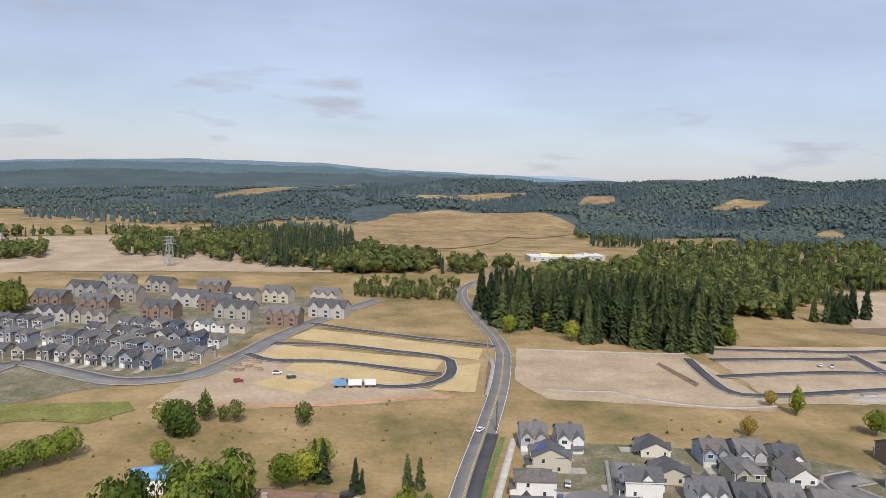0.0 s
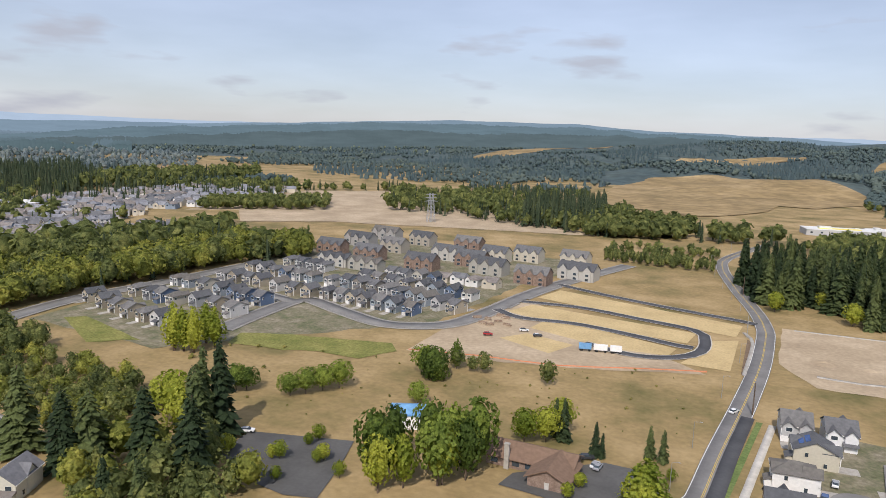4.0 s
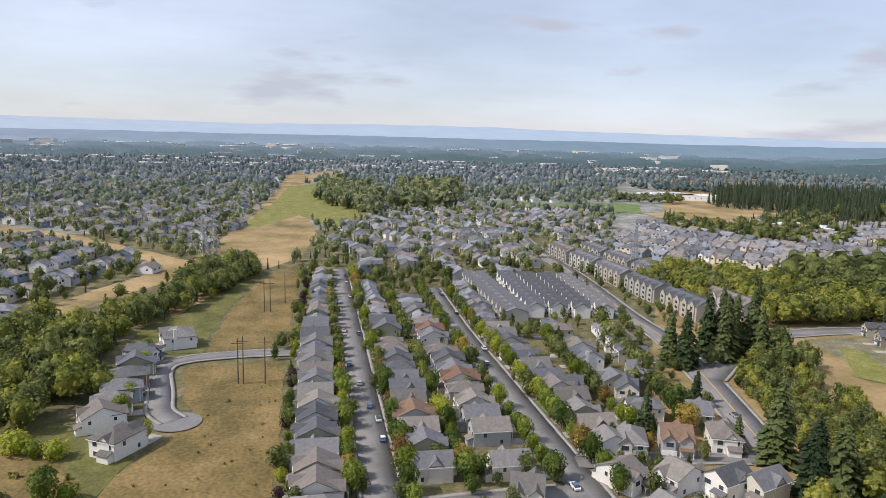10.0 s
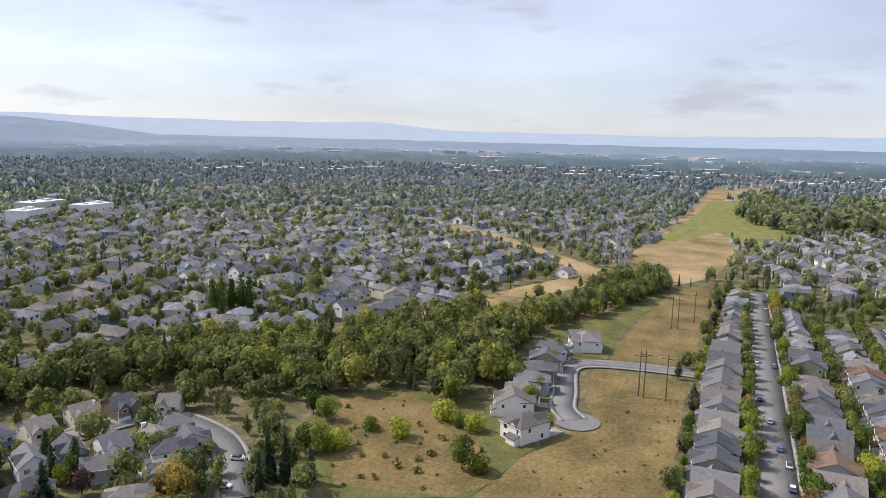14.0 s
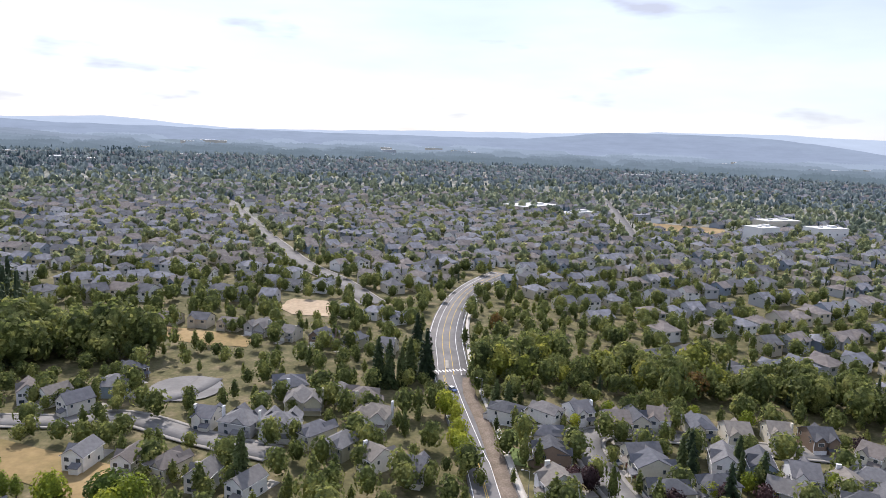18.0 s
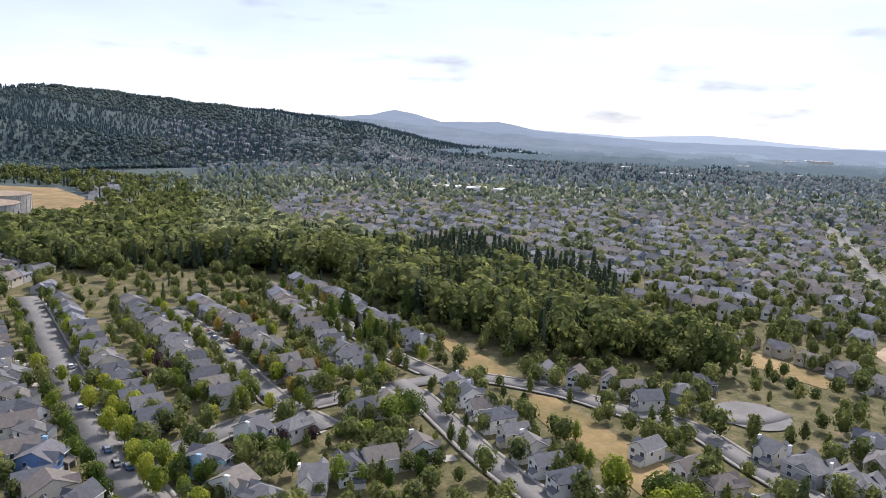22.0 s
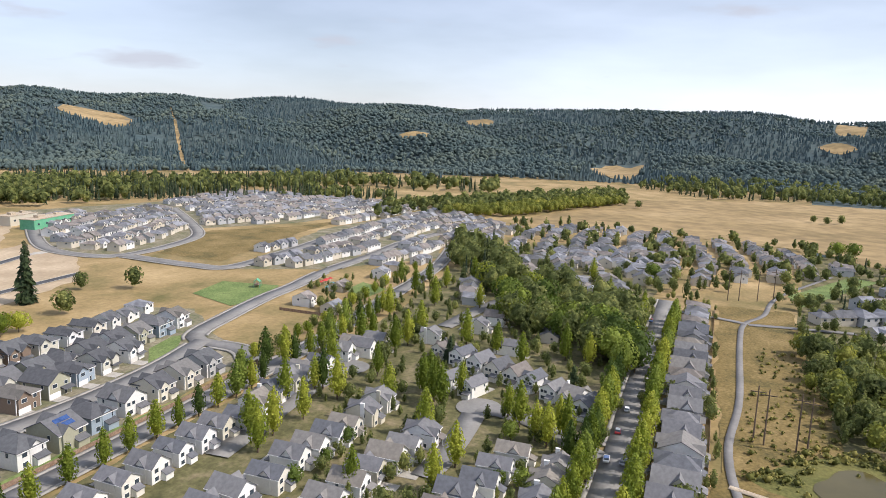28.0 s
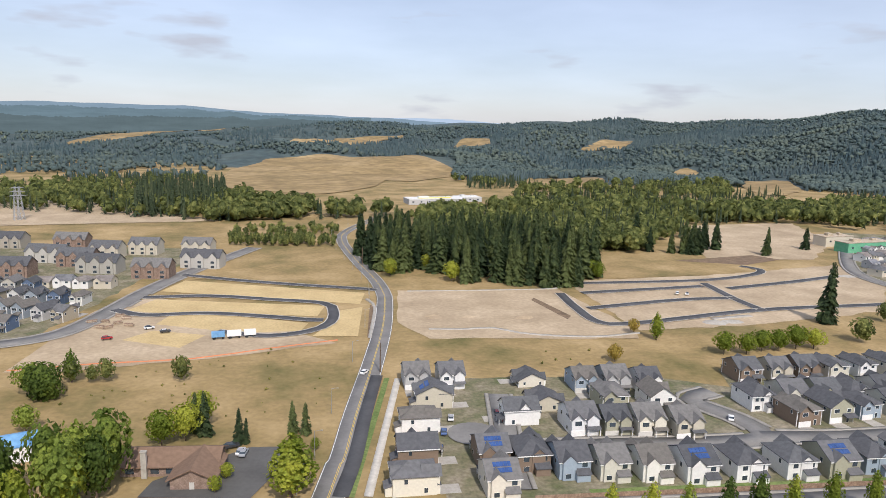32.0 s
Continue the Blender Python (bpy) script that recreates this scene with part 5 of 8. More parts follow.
patch("town_field", [(-410, -771), (-492, -722), (-458, -654), (-389, -704)], "far_field", "bare town lot", 0.3)
patch("sports_field", [(-990, 257), (-965, 378), (-873, 342), (-899, 222)], "lawn", "green sports field", 0.3)
patch("sports_field", [(-982, 394), (-959, 471), (-844, 420), (-871, 362)], "lawn", "green sports field", 0.3)
patch("brown_lot", [(-844, 420), (-905, 601), (-709, 504), (-759, 424)], "far_field", "dry open lot", 0.3)
patch("brown_lot", [(-490, 446), (-550, 602), (-483, 653), (-427, 579), (-458, 530)], "dry_grass", "dry open lot", 0.3)
patch("brown_lot", [(-526, 580), (-550, 905), (-408, 1000), (-90, 669), (-207, 651), (-350, 622), (-446, 560)], "bare_soil", "bare ground prepared for building", 0.2)
patch("school_field", [(-871, 477), (-930, 594), (-787, 572), (-692, 447), (-734, 404)], "dry_grass", "dry school field", 0.3)
patch("parking_lot", [(-126, 159), (-127, 175), (-94, 182), (-90, 166), (-87, 148), (-96, 146), (-105, 148)], "dark_asphalt", "asphalt parking lot", 0.12, category="parking lot")
patch("parking_lot", [(-44, 182), (-21, 199), (-8, 198), (-14, 179), (-18, 170), (-46, 174)], "dark_asphalt", "asphalt parking lot", 0.11, category="parking lot")
patch("front_lawn", [(-68, -197), (-72, -193), (-70, -182), (-65, -185)], "lawn", "green mown garden lawn", 0.12)
patch("front_lawn", [(-71, -210), (-75, -208), (-72, -199), (-68, -201)], "lawn", "green mown garden lawn", 0.12)
patch("front_lawn", [(-9, -267), (-15, -268), (-15, -252), (-10, -253)], "lawn", "green mown garden lawn", 0.12)
patch("front_lawn", [(198, -88), (195, -94), (186, -91), (188, -83)], "lawn", "green mown garden lawn", 0.12)
patch("front_lawn", [(-233, 77), (-234, 84), (-223, 83), (-221, 76)], "lawn", "green mown garden lawn", 0.12)
POND = curve([(201.5, -37.5), (206.0, -38.6), (210.5, -42.6), (216.8, -46.0), (219.5, -53.0), (214.0, -58.5), (212.5, -65.8), (204.5, -64.0), (198.5, -67.0), (192.6, -60.8), (190.8, -54.5), (187.8, -49.0), (193.0, -44.8), (194.5, -40.5), (201.5, -37.5)], 2)
bm = bmesh.new()
bm.faces.new([bm.verts.new((p.x, p.y, 0.4)) for p in POND[:-1]])
bmesh.ops.triangulate(bm, faces=bm.faces[:])
bmesh.ops.recalc_face_normals(bm, faces=bm.faces[:])
tagged(part("pond", bm, "pond_water"), "still brown-green pond", "pond", kind="structure")
for p in POND:
    take(p.x, p.y, 3)
take(205, -51, 10)

# clearings on the hills
FIELDS = []


def hill_field(a, b, c, d, mat="far_field"):
    FIELDS.append([a, b, c, d])
    patch("hill_field", [a, b, c, d], mat, "mown field on the slope", 0.8, 14)


hill_field((1645, 238), (1678, 122), (1306, 98), (1273, 148))
hill_field((1284, 1481), (1561, 1651), (1502, 1362), (1275, 1253))
hill_field((787, 1250), (918, 1283), (707, 931), (602, 916))
hill_field((711, 1864), (868, 1907), (807, 1847), (681, 1807))
hill_field((387, 2104), (444, 2113), (427, 1801), (371, 1923))
hill_field((-182, 1446), (71, 1709), (287, 1479), (178, 997))
hill_field((-82, 1242), (132, 1262), (52, 902), (-128, 927))
hill_field((761, 1209), (917, 1318), (790, 1044), (672, 922))
hill_field((-612, 3494), (-407, 3275), (-322, 2668), (-420, 2496))
hill_field((219, 893), (487, 1167), (390, 952), (259, 803))
hill_field((-146, 2231), (62, 2379), (219, 2100), (-9, 1859))
hill_field((1445, 224), (1695, 116), (1554, 109), (1277, 148))
hill_field((1646, -451), (1631, -503), (1561, -523), (1550, -452))
hill_field((1628, -551), (1611, -624), (1541, -686), (1521, -619))
hill_field((1951, -257), (1973, -329), (1886, -357), (1868, -297))
hill_field((2381, -387), (2752, -512), (2207, -429), (2224, -379))
hill_field((2404, -367), (2808, -499), (2239, -407), (2220, -352))
hill_field((-1007, 998), (-1171, 1375), (-962, 1350), (-764, 957))
hill_field((-1572, 873), (-1672, 1087), (-1390, 1089), (-1199, 778))
hill_field((-721, 2009), (-460, 3268), (-355, 3281), (-548, 2096))
hill_field((-1002, 1002), (-1223, 1462), (-1061, 1412), (-801, 927))
hill_field((-136, 926), (-169, 1452), (-2, 1594), (3, 984))
hill_field((409, 2153), (525, 2214), (448, 1825), (387, 1945))
hill_field((747, 1936), (966, 2087), (860, 1884), (725, 1837))
hill_field((342, 1155), (528, 1255), (473, 1121), (308, 1011))
hill_field((746, 1431), (817, 1438), (750, 1300), (633, 1192))
hill_field((38, 2363), (280, 2520), (253, 2116), (56, 2286))
hill_field((1657, 724), (1704, 650), (1628, 614), (1623, 701))
hill_field((2044, 673), (2065, 591), (2008, 557), (1962, 628))
# the cut through the forest under the power line
CUT = [((1733, 1487), (1738, 1482), (859, 688), (850, 693))]
patch("forest_cut", CUT[0], "far_field", "mown strip cut through the forest", 0.8, 30)
FIELDS.append(CUT[0])

# ---- houses ----
def dict_of(*size, **more):
    return size, more


SPEC = {
    "gabled": dict_of(9.4, 12.5, 5.8, 3.1, "side", "siding", "dark_shingles", front_gables=2),
    "hipped": dict_of(9.6, 12.5, 5.8, 2.7, "hip", "siding", "dark_shingles", porch=False, front_gables=1),
    "frontal": dict_of(9.4, 12.5, 5.8, 3.2, "front", "siding", "dark_shingles"),
    "solar": dict_of(9.6, 12.5, 5.8, 3.0, "side", "siding", "dark_shingles", front_gables=1, panels=True),
    "low": dict_of(10, 11, 3.2, 2.6, "side", "siding", "dark_shingles", front_gables=1),
    "row_a": dict_of(8.8, 12.5, 5.4, 3.0, "side", "siding", "shingles", front_gables=1),
    "row_b": dict_of(9.0, 12.5, 5.4, 2.9, "hip", "siding", "shingles", front_gables=1),
    "row_c": dict_of(8.6, 12.5, 5.4, 3.0, "front", "siding", "shingles"),
    "row_brown": dict_of(9.6, 12.5, 5.4, 2.8, "side", "siding", "brown_shingles", front_gables=2),
    "pale_a": dict_of(8.2, 11, 5.6, 3.0, "side", "pale_siding", "shingles", front_gables=1, chimney=True),
    "pale_b": dict_of(7.9, 11, 5.6, 3.1, "front", "pale_siding", "shingles"),
    "pale_c": dict_of(8.4, 11, 5.6, 2.8, "hip", "pale_siding", "shingles", front_gables=2, porch=False),
    "narrow": dict_of(7.4, 11, 5.6, 2.4, "front", "pale_siding", "shingles", porch=False),
    "blue": dict_of(9.4, 11.5, 5.6, 2.6, "side", "blue_siding", "shingles", front_gables=1, chimney=True),
    "large": dict_of(14, 13, 5.6, 3.6, "hip", "siding", "shingles", front_gables=2, chimney=True),
    "town_a": dict_of(6.8, 10.5, 5.4, 2.3, "side", "mixed_siding", "dark_shingles", front_gables=1),
    "town_b": dict_of(6.6, 10.5, 5.4, 2.2, "hip", "mixed_siding", "dark_shingles", front_gables=1, porch=False),
    "town_c": dict_of(6.6, 10.5, 5.6, 2.4, "front", "mixed_siding", "dark_shingles"),
}
KIND = {k: house_kind(*a, **m) for k, (a, m) in SPEC.items()}
MIDDLE = {k: house_middle(*a, **m) for k, (a, m) in SPEC.items()}
SAY = {"gabled": "two-storey house with dark shingle roof and twin front gables", "hipped": "two-storey house with a dark hipped shingle roof", "frontal": "two-storey house with a tall dark front gable",
       "solar": "two-storey house with solar panels on its dark roof", "low": "single-storey house with dark shingle roof", "row_a": "grey-roofed two-storey house with a front gable",
       "row_b": "two-storey house with a grey hipped roof", "row_c": "two-storey house with a grey front-gabled roof", "row_brown": "two-storey house with a brown shingle roof",
       "pale_a": "pale two-storey house with grey roof and chimney", "pale_b": "pale two-storey house with a steep front gable", "pale_c": "pale two-storey house with a grey hipped roof",
       "narrow": "narrow white house with a grey gabled roof", "blue": "blue-painted two-storey house with grey roof", "large": "large house with a broad grey hipped roof",
       "town_a": "narrow new house with a dark roof and front gable", "town_b": "narrow new house with a dark hipped roof", "town_c": "narrow new house with a dark front-gabled roof"}


NW = ["town_a", "town_b", "town_c", "town_a", "town_c"]


def fit_size(group):
    """How large the houses of an estate are."""
    for word, k in (("southeast", 0.86), ("southwest", 0.84), ("tree-lined", 0.84), ("south", 0.82), ("clearing", 0.8), ("dry plot", 0.82), ("new estate", 0.93), ("trail", 0.95), ("west", 0.94), ("cul-de-sac", 0.96)):
        if word in group:
            return k
    return 0.98


def home(kind, x, y, turn, group=""):
    x, y = x + rng.uniform(-0.5, 0.5), y + rng.uniform(-0.5, 0.5)
    r = math.hypot(x, y)
    if r > (560 if kind in NW else 335):
        far_house(x, y, turn, 0.84)
        return None
    if r > 232:
        wall, roof, drive, gx, front, w = MIDDLE[kind]
        base = new("house")
        k = rng.uniform(0.95, 1.05) * fit_size(group)
        base.matrix_basis = pose(x, y, gz(x, y), 0, 0, turn + 180) @ Matrix.Diagonal((k, k, k, 1))
        hang("wall", wall, base, 0, 0, 0)
        hang("roof", roof, base, 0, 0, 0)
        hang("driveway", drive, base, 0, 0, 0)
        hang("garage_door", GARAGE[4.8 if w > 8.6 else 2.6], base, gx, front, 0)
        take(x, y, (5.2 if kind in ("narrow", "pale_b") else 6.0) * fit_size(group))
        return tagged(base, SAY[kind], "house", group)
    return put_house(KIND[kind], x, y, turn, SAY[kind], group, (5.2 if kind in ("narrow", "pale_b") else 6.2) * fit_size(group))


STREETS = np.array([(p.x, p.y) for line, width, _, _ in ROADS if 6 < width < 10 for p in line])


def toward_road(x, y):
    """The turn from a place to the nearest street."""
    i = np.argmin((STREETS[:, 0] - x) ** 2 + (STREETS[:, 1] - y) ** 2)
    return math.degrees(math.atan2(x - STREETS[i, 0], STREETS[i, 1] - y))


def house_row(pts, gap, side, kinds, group, skip=0.0, near=True):
    """Houses along a line, their fronts to its left (1) or right (-1)."""
    line = curve(pts, 1.0)
    run, due = 0.0, 0.0
    for i in range(len(line) - 1):
        d = line[i + 1] - line[i]
        if run >= due:
            due += gap * rng.uniform(0.97, 1.04)
            turn = math.degrees(math.atan2(-d.x, d.y)) + 90 * side
            if rng.random() >= skip and is_free(line[i].x, line[i].y, 0.5):
                if near:
                    home(rng.choice(kinds), line[i].x, line[i].y, turn, group)
                else:
                    far_house(line[i].x, line[i].y, turn)
        run += d.length


for x, y, k in zip(*[iter((309, 184, 304, 165, 346, 183, 386, 176, 409, 178))] * 2, ("large", "large", "large", "large", "large")):
    home(k, x, y, 180, "club houses by the park")


WEST = ["row_a", "row_c", "row_b", "row_c", "row_a", "row_c", "row_b", "gabled", "row_c", "row_b", "row_a", "frontal", "row_brown"]
house_row([(-161.0, 1.2), (-247.6, 1.9), (-310.0, 2.1), (-397.5, 4.7), (-466.9, 8.0)], 11.2, -1, WEST, "houses along the west street")
house_row([(-182.6, 32.5), (-339.2, 34.2), (-427.5, 33.8)], 11.2, 1, WEST, "houses along the west street", 0.04)
house_row([(-180.3, 55.3), (-240.1, 54.3), (-329.2, 53.9), (-393.1, 52.9)], 11.2, -1, WEST, "houses along the second west street", 0.04)
house_row([(-189.9, 89.3), (-224.7, 88.9), (-274.5, 86.7), (-309.1, 86.2), (-388.0, 85.4)], 11.4, 1, WEST, "houses along the second west street")
for x, y, t in zip(*[iter((-191, 111, -191, 96, -190, 127, -209, 130, -234, 115, -252, 128, -238, 95, -160, 121, -163, 112, -167, 100, -150, 88, -166, 56, -171, 85))] * 2, (250, 250, 70, 70, 250, 70, 250, 200, 200, 200, 20, 250, 300)):
    home(rng.choice(WEST + ["blue"]), x, y, t, "houses beside the west road")
house_row([(-214, 113), (-262, 114), (-336, 118)], 13.5, 1, ["pale_a", "row_b", "pale_c", "row_a"], "houses beside the west road", 0.12)
house_row([(-262, 134), (-300, 139), (-338, 144)], 13.5, -1, ["pale_a", "row_b", "pale_c", "row_a"], "houses beside the west road", 0.1)
house_row([(-350, 90), (-425, 92)], 12.5, 1, WEST, "houses beside the west road", 0.1)
NEWS = ["gabled", "hipped", "frontal", "gabled", "hipped", "solar"]
for kinds, turn, spots in (
        (("gabled", "gabled"), 180, (34, 245, 46, 244)),
        (("solar", "hipped", "frontal", "hipped"), 270, (37, 225, 30, 207, 26, 186, 23, 170)),
        (("low", "frontal", "low"), 90, (76, 241, 63, 209, 75, 219)),
        (("solar", "solar", "hipped", "gabled", "gabled", "gabled", "solar", "hipped", "hipped", "solar"), 0, (47, 183, 46, 168, 58, 180, 68, 175, 78, 173, 90, 171, 101, 168, 116, 168, 130, 167, 143, 166)),
        (("gabled", "gabled", "gabled", "gabled"), 180, (80, 201, 91, 200, 101, 198, 112, 195)),
        (("gabled", "gabled", "gabled"), 180, (94, 235, 105, 234, 117, 232)),
        (("hipped", "frontal"), 180, (98, 218, 114, 216))):
    for k, x, y in zip(kinds, spots[::2], spots[1::2]):
        home(k, x, y, turn, "houses of the new estate")
house_row([(154.6, 167.2), (180.4, 166.4), (217.6, 167.7)], 13.0, 1, NEWS, "houses of the new estate")
house_row([(142.6, 198.6), (172.3, 200.3), (201.9, 202.7), (211.4, 203.9)], 12.6, -1, NEWS, "houses of the new estate")
house_row([(149.0, 212.3), (182.4, 212.7), (220.3, 214.5), (260.8, 218.1)], 12.6, 1, NEWS, "houses of the new estate")
house_row([(159.8, 237.8), (194.8, 237.1), (220.4, 238.8), (267.4, 246.3)], 12.6, -1, NEWS, "houses of the new estate")
PALE = ["pale_b", "narrow", "pale_c", "narrow", "pale_b", "pale_a"]
house_row([(149.4, -0.4), (217.7, -2.9), (294.7, -3.9), (396.7, -8.1)], 10.8, 1, ["pale_b", "pale_c", "row_b", "row_c", "row_a"], "houses beside the trail")
for x, y in [(146, 97), (157, 98), (165, 96), (174, 95), (182, 94), (192, 93), (204, 93), (151, 77), (160, 76), (168, 74), (176, 72), (185, 70), (200, 61), (209, 58), (156, 49), (164, 45), (174, 44), (184, 42), (160, 29), (170, 29), (180, 28), (264, 91), (259, 82), (254, 73), (250, 64), (247, 56), (244, 49), (238, 41), (233, 33), (228, 27), (233, 77), (229, 68), (222, 60), (218, 53), (217, 46), (212, 39), (208, 32), (242, 125), (251, 122), (262, 121), (196, 129), (207, 130), (219, 130), (228, 129), (174, 126), (185, 128), (162, 126), (153, 124), (302, 88), (319, 85), (279, 67), (279, 102), (306, 102), (361, 68), (374, 60), (356, 49), (345, 34), (421, 80), (504, 29), (403, 16), (378, 4), (357, 82)]:
    if is_free(x, y, 1.2):
        turn = 250 if 205 < x < 270 and y < 95 else 180 if y > 110 or 65 < y <= 85 or y <= 40 else 0
        home(rng.choice(("pale_b", "narrow", "narrow", "pale_b", "pale_a")), x, y, turn, "houses of the tree-lined estate")
house_row([(98.0, 131), (152.0, 129), (262, 128)], 9.6, 1, ["pale_b", "narrow"], "houses of the tree-lined estate")
house_row([(106.0, 104), (138.0, 101)], 9.6, -1, ["pale_b", "narrow"], "houses of the tree-lined estate")
house_row([(112.0, 80), (144.0, 78)], 9.6, 1, ["pale_b", "narrow"], "houses of the tree-lined estate")
house_row([(118.0, 52), (150.0, 50)], 9.6, -1, ["pale_b", "narrow"], "houses of the tree-lined estate")
SE = ["pale_b", "narrow", "pale_c", "pale_a", "pale_b", "row_c"]
for x, y, k in zip(*[iter((251, -116, 231, -108, 215, -103, 202, -98, 184, -91, 168, -84, 156, -85, 161, -116, 149, -116, 133, -112, 122, -112, 154, -138, 147, -147, 142, -157, 140, -170, 135, -180, 120, -128, 117, -138, 113, -147, 108, -159))] * 2,
                   ("pale_a", "pale_c", "pale_b", "pale_c", "blue", "row_a", "pale_b", "pale_a", "blue", "pale_a", "pale_c", "pale_a", "pale_c", "blue", "pale_b", "pale_a", "pale_a", "pale_c", "pale_b", "pale_a")):
    if is_free(x, y, 2.0):
        home(k, x, y, toward_road(x, y), "houses of the southeast rows")
house_row([(137.0, -69.2), (152.5, -76.9), (190.6, -88.8), (228.2, -103.5), (267.7, -118.3), (344.1, -146.5), (401.3, -160.9)], 9.9, -1, SE, "houses of the southeast rows")
house_row([(183.8, -125.1), (205.1, -131.9), (233.0, -142.1), (268.6, -154.6), (315.4, -172.4), (351.5, -185.8)], 9.9, 1, SE, "houses of the southeast rows")
house_row([(182.5, -150.6), (209.5, -160.8), (247.9, -177.3), (280.4, -190.6), (327.9, -209.1)], 9.9, -1, SE, "houses of the southeast rows")
house_row([(171.2, -179.6), (221.3, -199.6), (257.7, -215.0), (300.7, -229.6)], 9.9, 1, SE, "houses of the southeast rows")
house_row([(167.9, -206.0), (209.1, -225.5), (259.4, -255.0), (292.3, -274.8)], 9.9, -1, SE, "houses of the southeast rows")
house_row([(168.1, -244.3), (208.3, -262.5), (252.8, -286.8), (300.6, -300.4)], 9.9, 1, SE, "houses of the southeast rows")
SOUTH = ["row_a", "row_b", "pale_a", "row_c", "gabled", "pale_c", "hipped"]
for x, y in [(-73, -217), (-87, -216), (-80, -197), (-77, -185), (-72, -167), (-98, -214), (-99, -205), (-107, -204), (-114, -204), (-123, -205), (-133, -197), (-142, -191), (-156, -189), (-167, -183), (-177, -170), (-177, -157), (-104, -181), (-103, -172), (-100, -158), (-126, -173), (-136, -169), (-144, -162), (-152, -154), (-149, -144), (-140, -135), (-116, -160), (-133, -153), (-123, -134), (-113, -125), (-96, -141), (-105, -129)]:
    if is_free(x, y, -0.5):
        home(rng.choice(SOUTH), x, y, toward_road(x, y), "houses of the southwest loop")
for x, y in [(-210, -56), (-228, -65), (-240, -65), (-252, -65), (-265, -65.5), (-279, -66.5), (-295, -67)]:
    home(rng.choice(["row_a", "row_b", "hipped"]), x, y, toward_road(x, y), "houses round the cul-de-sac")
home("large", *(-316, -57), 200, "houses round the cul-de-sac")
house_row([(128, -210), (109, -197), (91, -186), (76, -175), (64, -167)], 10.5, 1, SE, "row above the dry plot")
house_row([(109, -245), (94, -248), (81, -253), (61, -234)], 12, 1, PALE, "houses along the south street")
house_row([(55, -201), (36, -194), (25, -186), (13, -180), (2, -171)], 12.5, 1, PALE, "houses along the south street")
house_row([(37, -227), (26, -225), (17, -221), (7, -216), (-4, -213), (-12, -204), (-22, -194), (-29, -184), (-39, -179)], 12.5, 1, ["pale_a", "row_b", "large"], "houses along the south street")
house_row([(58, -256), (54, -274), (22, -260), (13, -259)], 16, -1, ["large", "row_b"], "large houses in the south")
house_row([(-2, -250), (-6, -234), (-26, -243), (-26, -221), (-40, -217)], 16, -1, ["large", "row_b"], "large houses in the south")
house_row([(54, -349), (34, -341), (18, -333), (-4, -317), (-22, -309), (-37, -298), (-49, -292)], 16, -1, ["large", "row_b", "pale_a"], "houses beyond the clearing")
house_row([(-30, -359), (-48, -350), (-58, -331)], 15, 1, ["large", "row_b"], "houses beyond the clearing")
house_row([(-155, -144), (-174, -172), (-182, -156)], 14, 1, SOUTH, "houses of the southwest loop")
def homes(spots, side, kinds, group):
    """Houses at given places in a row, fronts to one side of it."""
    for i, (x, y) in enumerate(spots):
        (x0, y0), (x1, y1) = spots[max(0, i - 1)], spots[min(len(spots) - 1, i + 1)]
        home(rng.choice(kinds), x, y, math.degrees(math.atan2(-(x1 - x0), y1 - y0)) + 90 * side, group)


homes([(-298, 278), (-282, 272), (-270, 268), (-258, 264), (-246, 261), (-236, 259)], -1, NW, "houses of the northwest estate")
homes([(-287, 299), (-276, 297), (-266, 294), (-256, 292)], 1, NW, "houses of the northwest estate")
homes([(-244, 296), (-230, 292), (-215, 287)], 1, NW, "houses of the northwest estate")
homes([(-286, 330), (-276, 328), (-262, 324), (-248, 320), (-237, 317), (-227, 314), (-217, 312)], -1, NW, "houses of the northwest estate")
homes([(-271, 353), (-262, 352), (-252, 351), (-242, 349), (-227, 344), (-214, 340), (-204, 339)], 1, NW, "houses of the northwest estate")
homes([(-271, 383), (-261, 381), (-251, 378), (-241, 375), (-231, 374), (-221, 372), (-206, 369)], -1, NW, "houses of the northwest estate")
homes([(-261, 411), (-251, 409), (-241, 407), (-231, 405)], 1, NW, "houses of the northwest estate")
homes([(-192, 340), (-183, 339), (-174, 337), (-165, 335), (-156, 333), (-147, 331), (-137, 329)], -1, NW, "houses of the northwest estate")
homes([(-196, 372), (-186, 369), (-176, 366), (-166, 362), (-156, 359), (-146, 356), (-137, 352), (-127, 347), (-118, 343)], 1, NW, "houses of the northwest estate")
homes([(-194, 391), (-184, 389), (-173, 386), (-162, 383), (-151, 380), (-141, 377), (-130, 375), (-120, 373)], -1, NW, "houses of the northwest estate")
homes([(-184, 408), (-174, 406), (-164, 405), (-154, 404)], 1, NW, "houses of the northwest estate")
homes([(-151, 414), (-140, 412), (-129, 411), (-118, 409)], -1, ["pale_a", "pale_b"], "white row of the northwest estate")


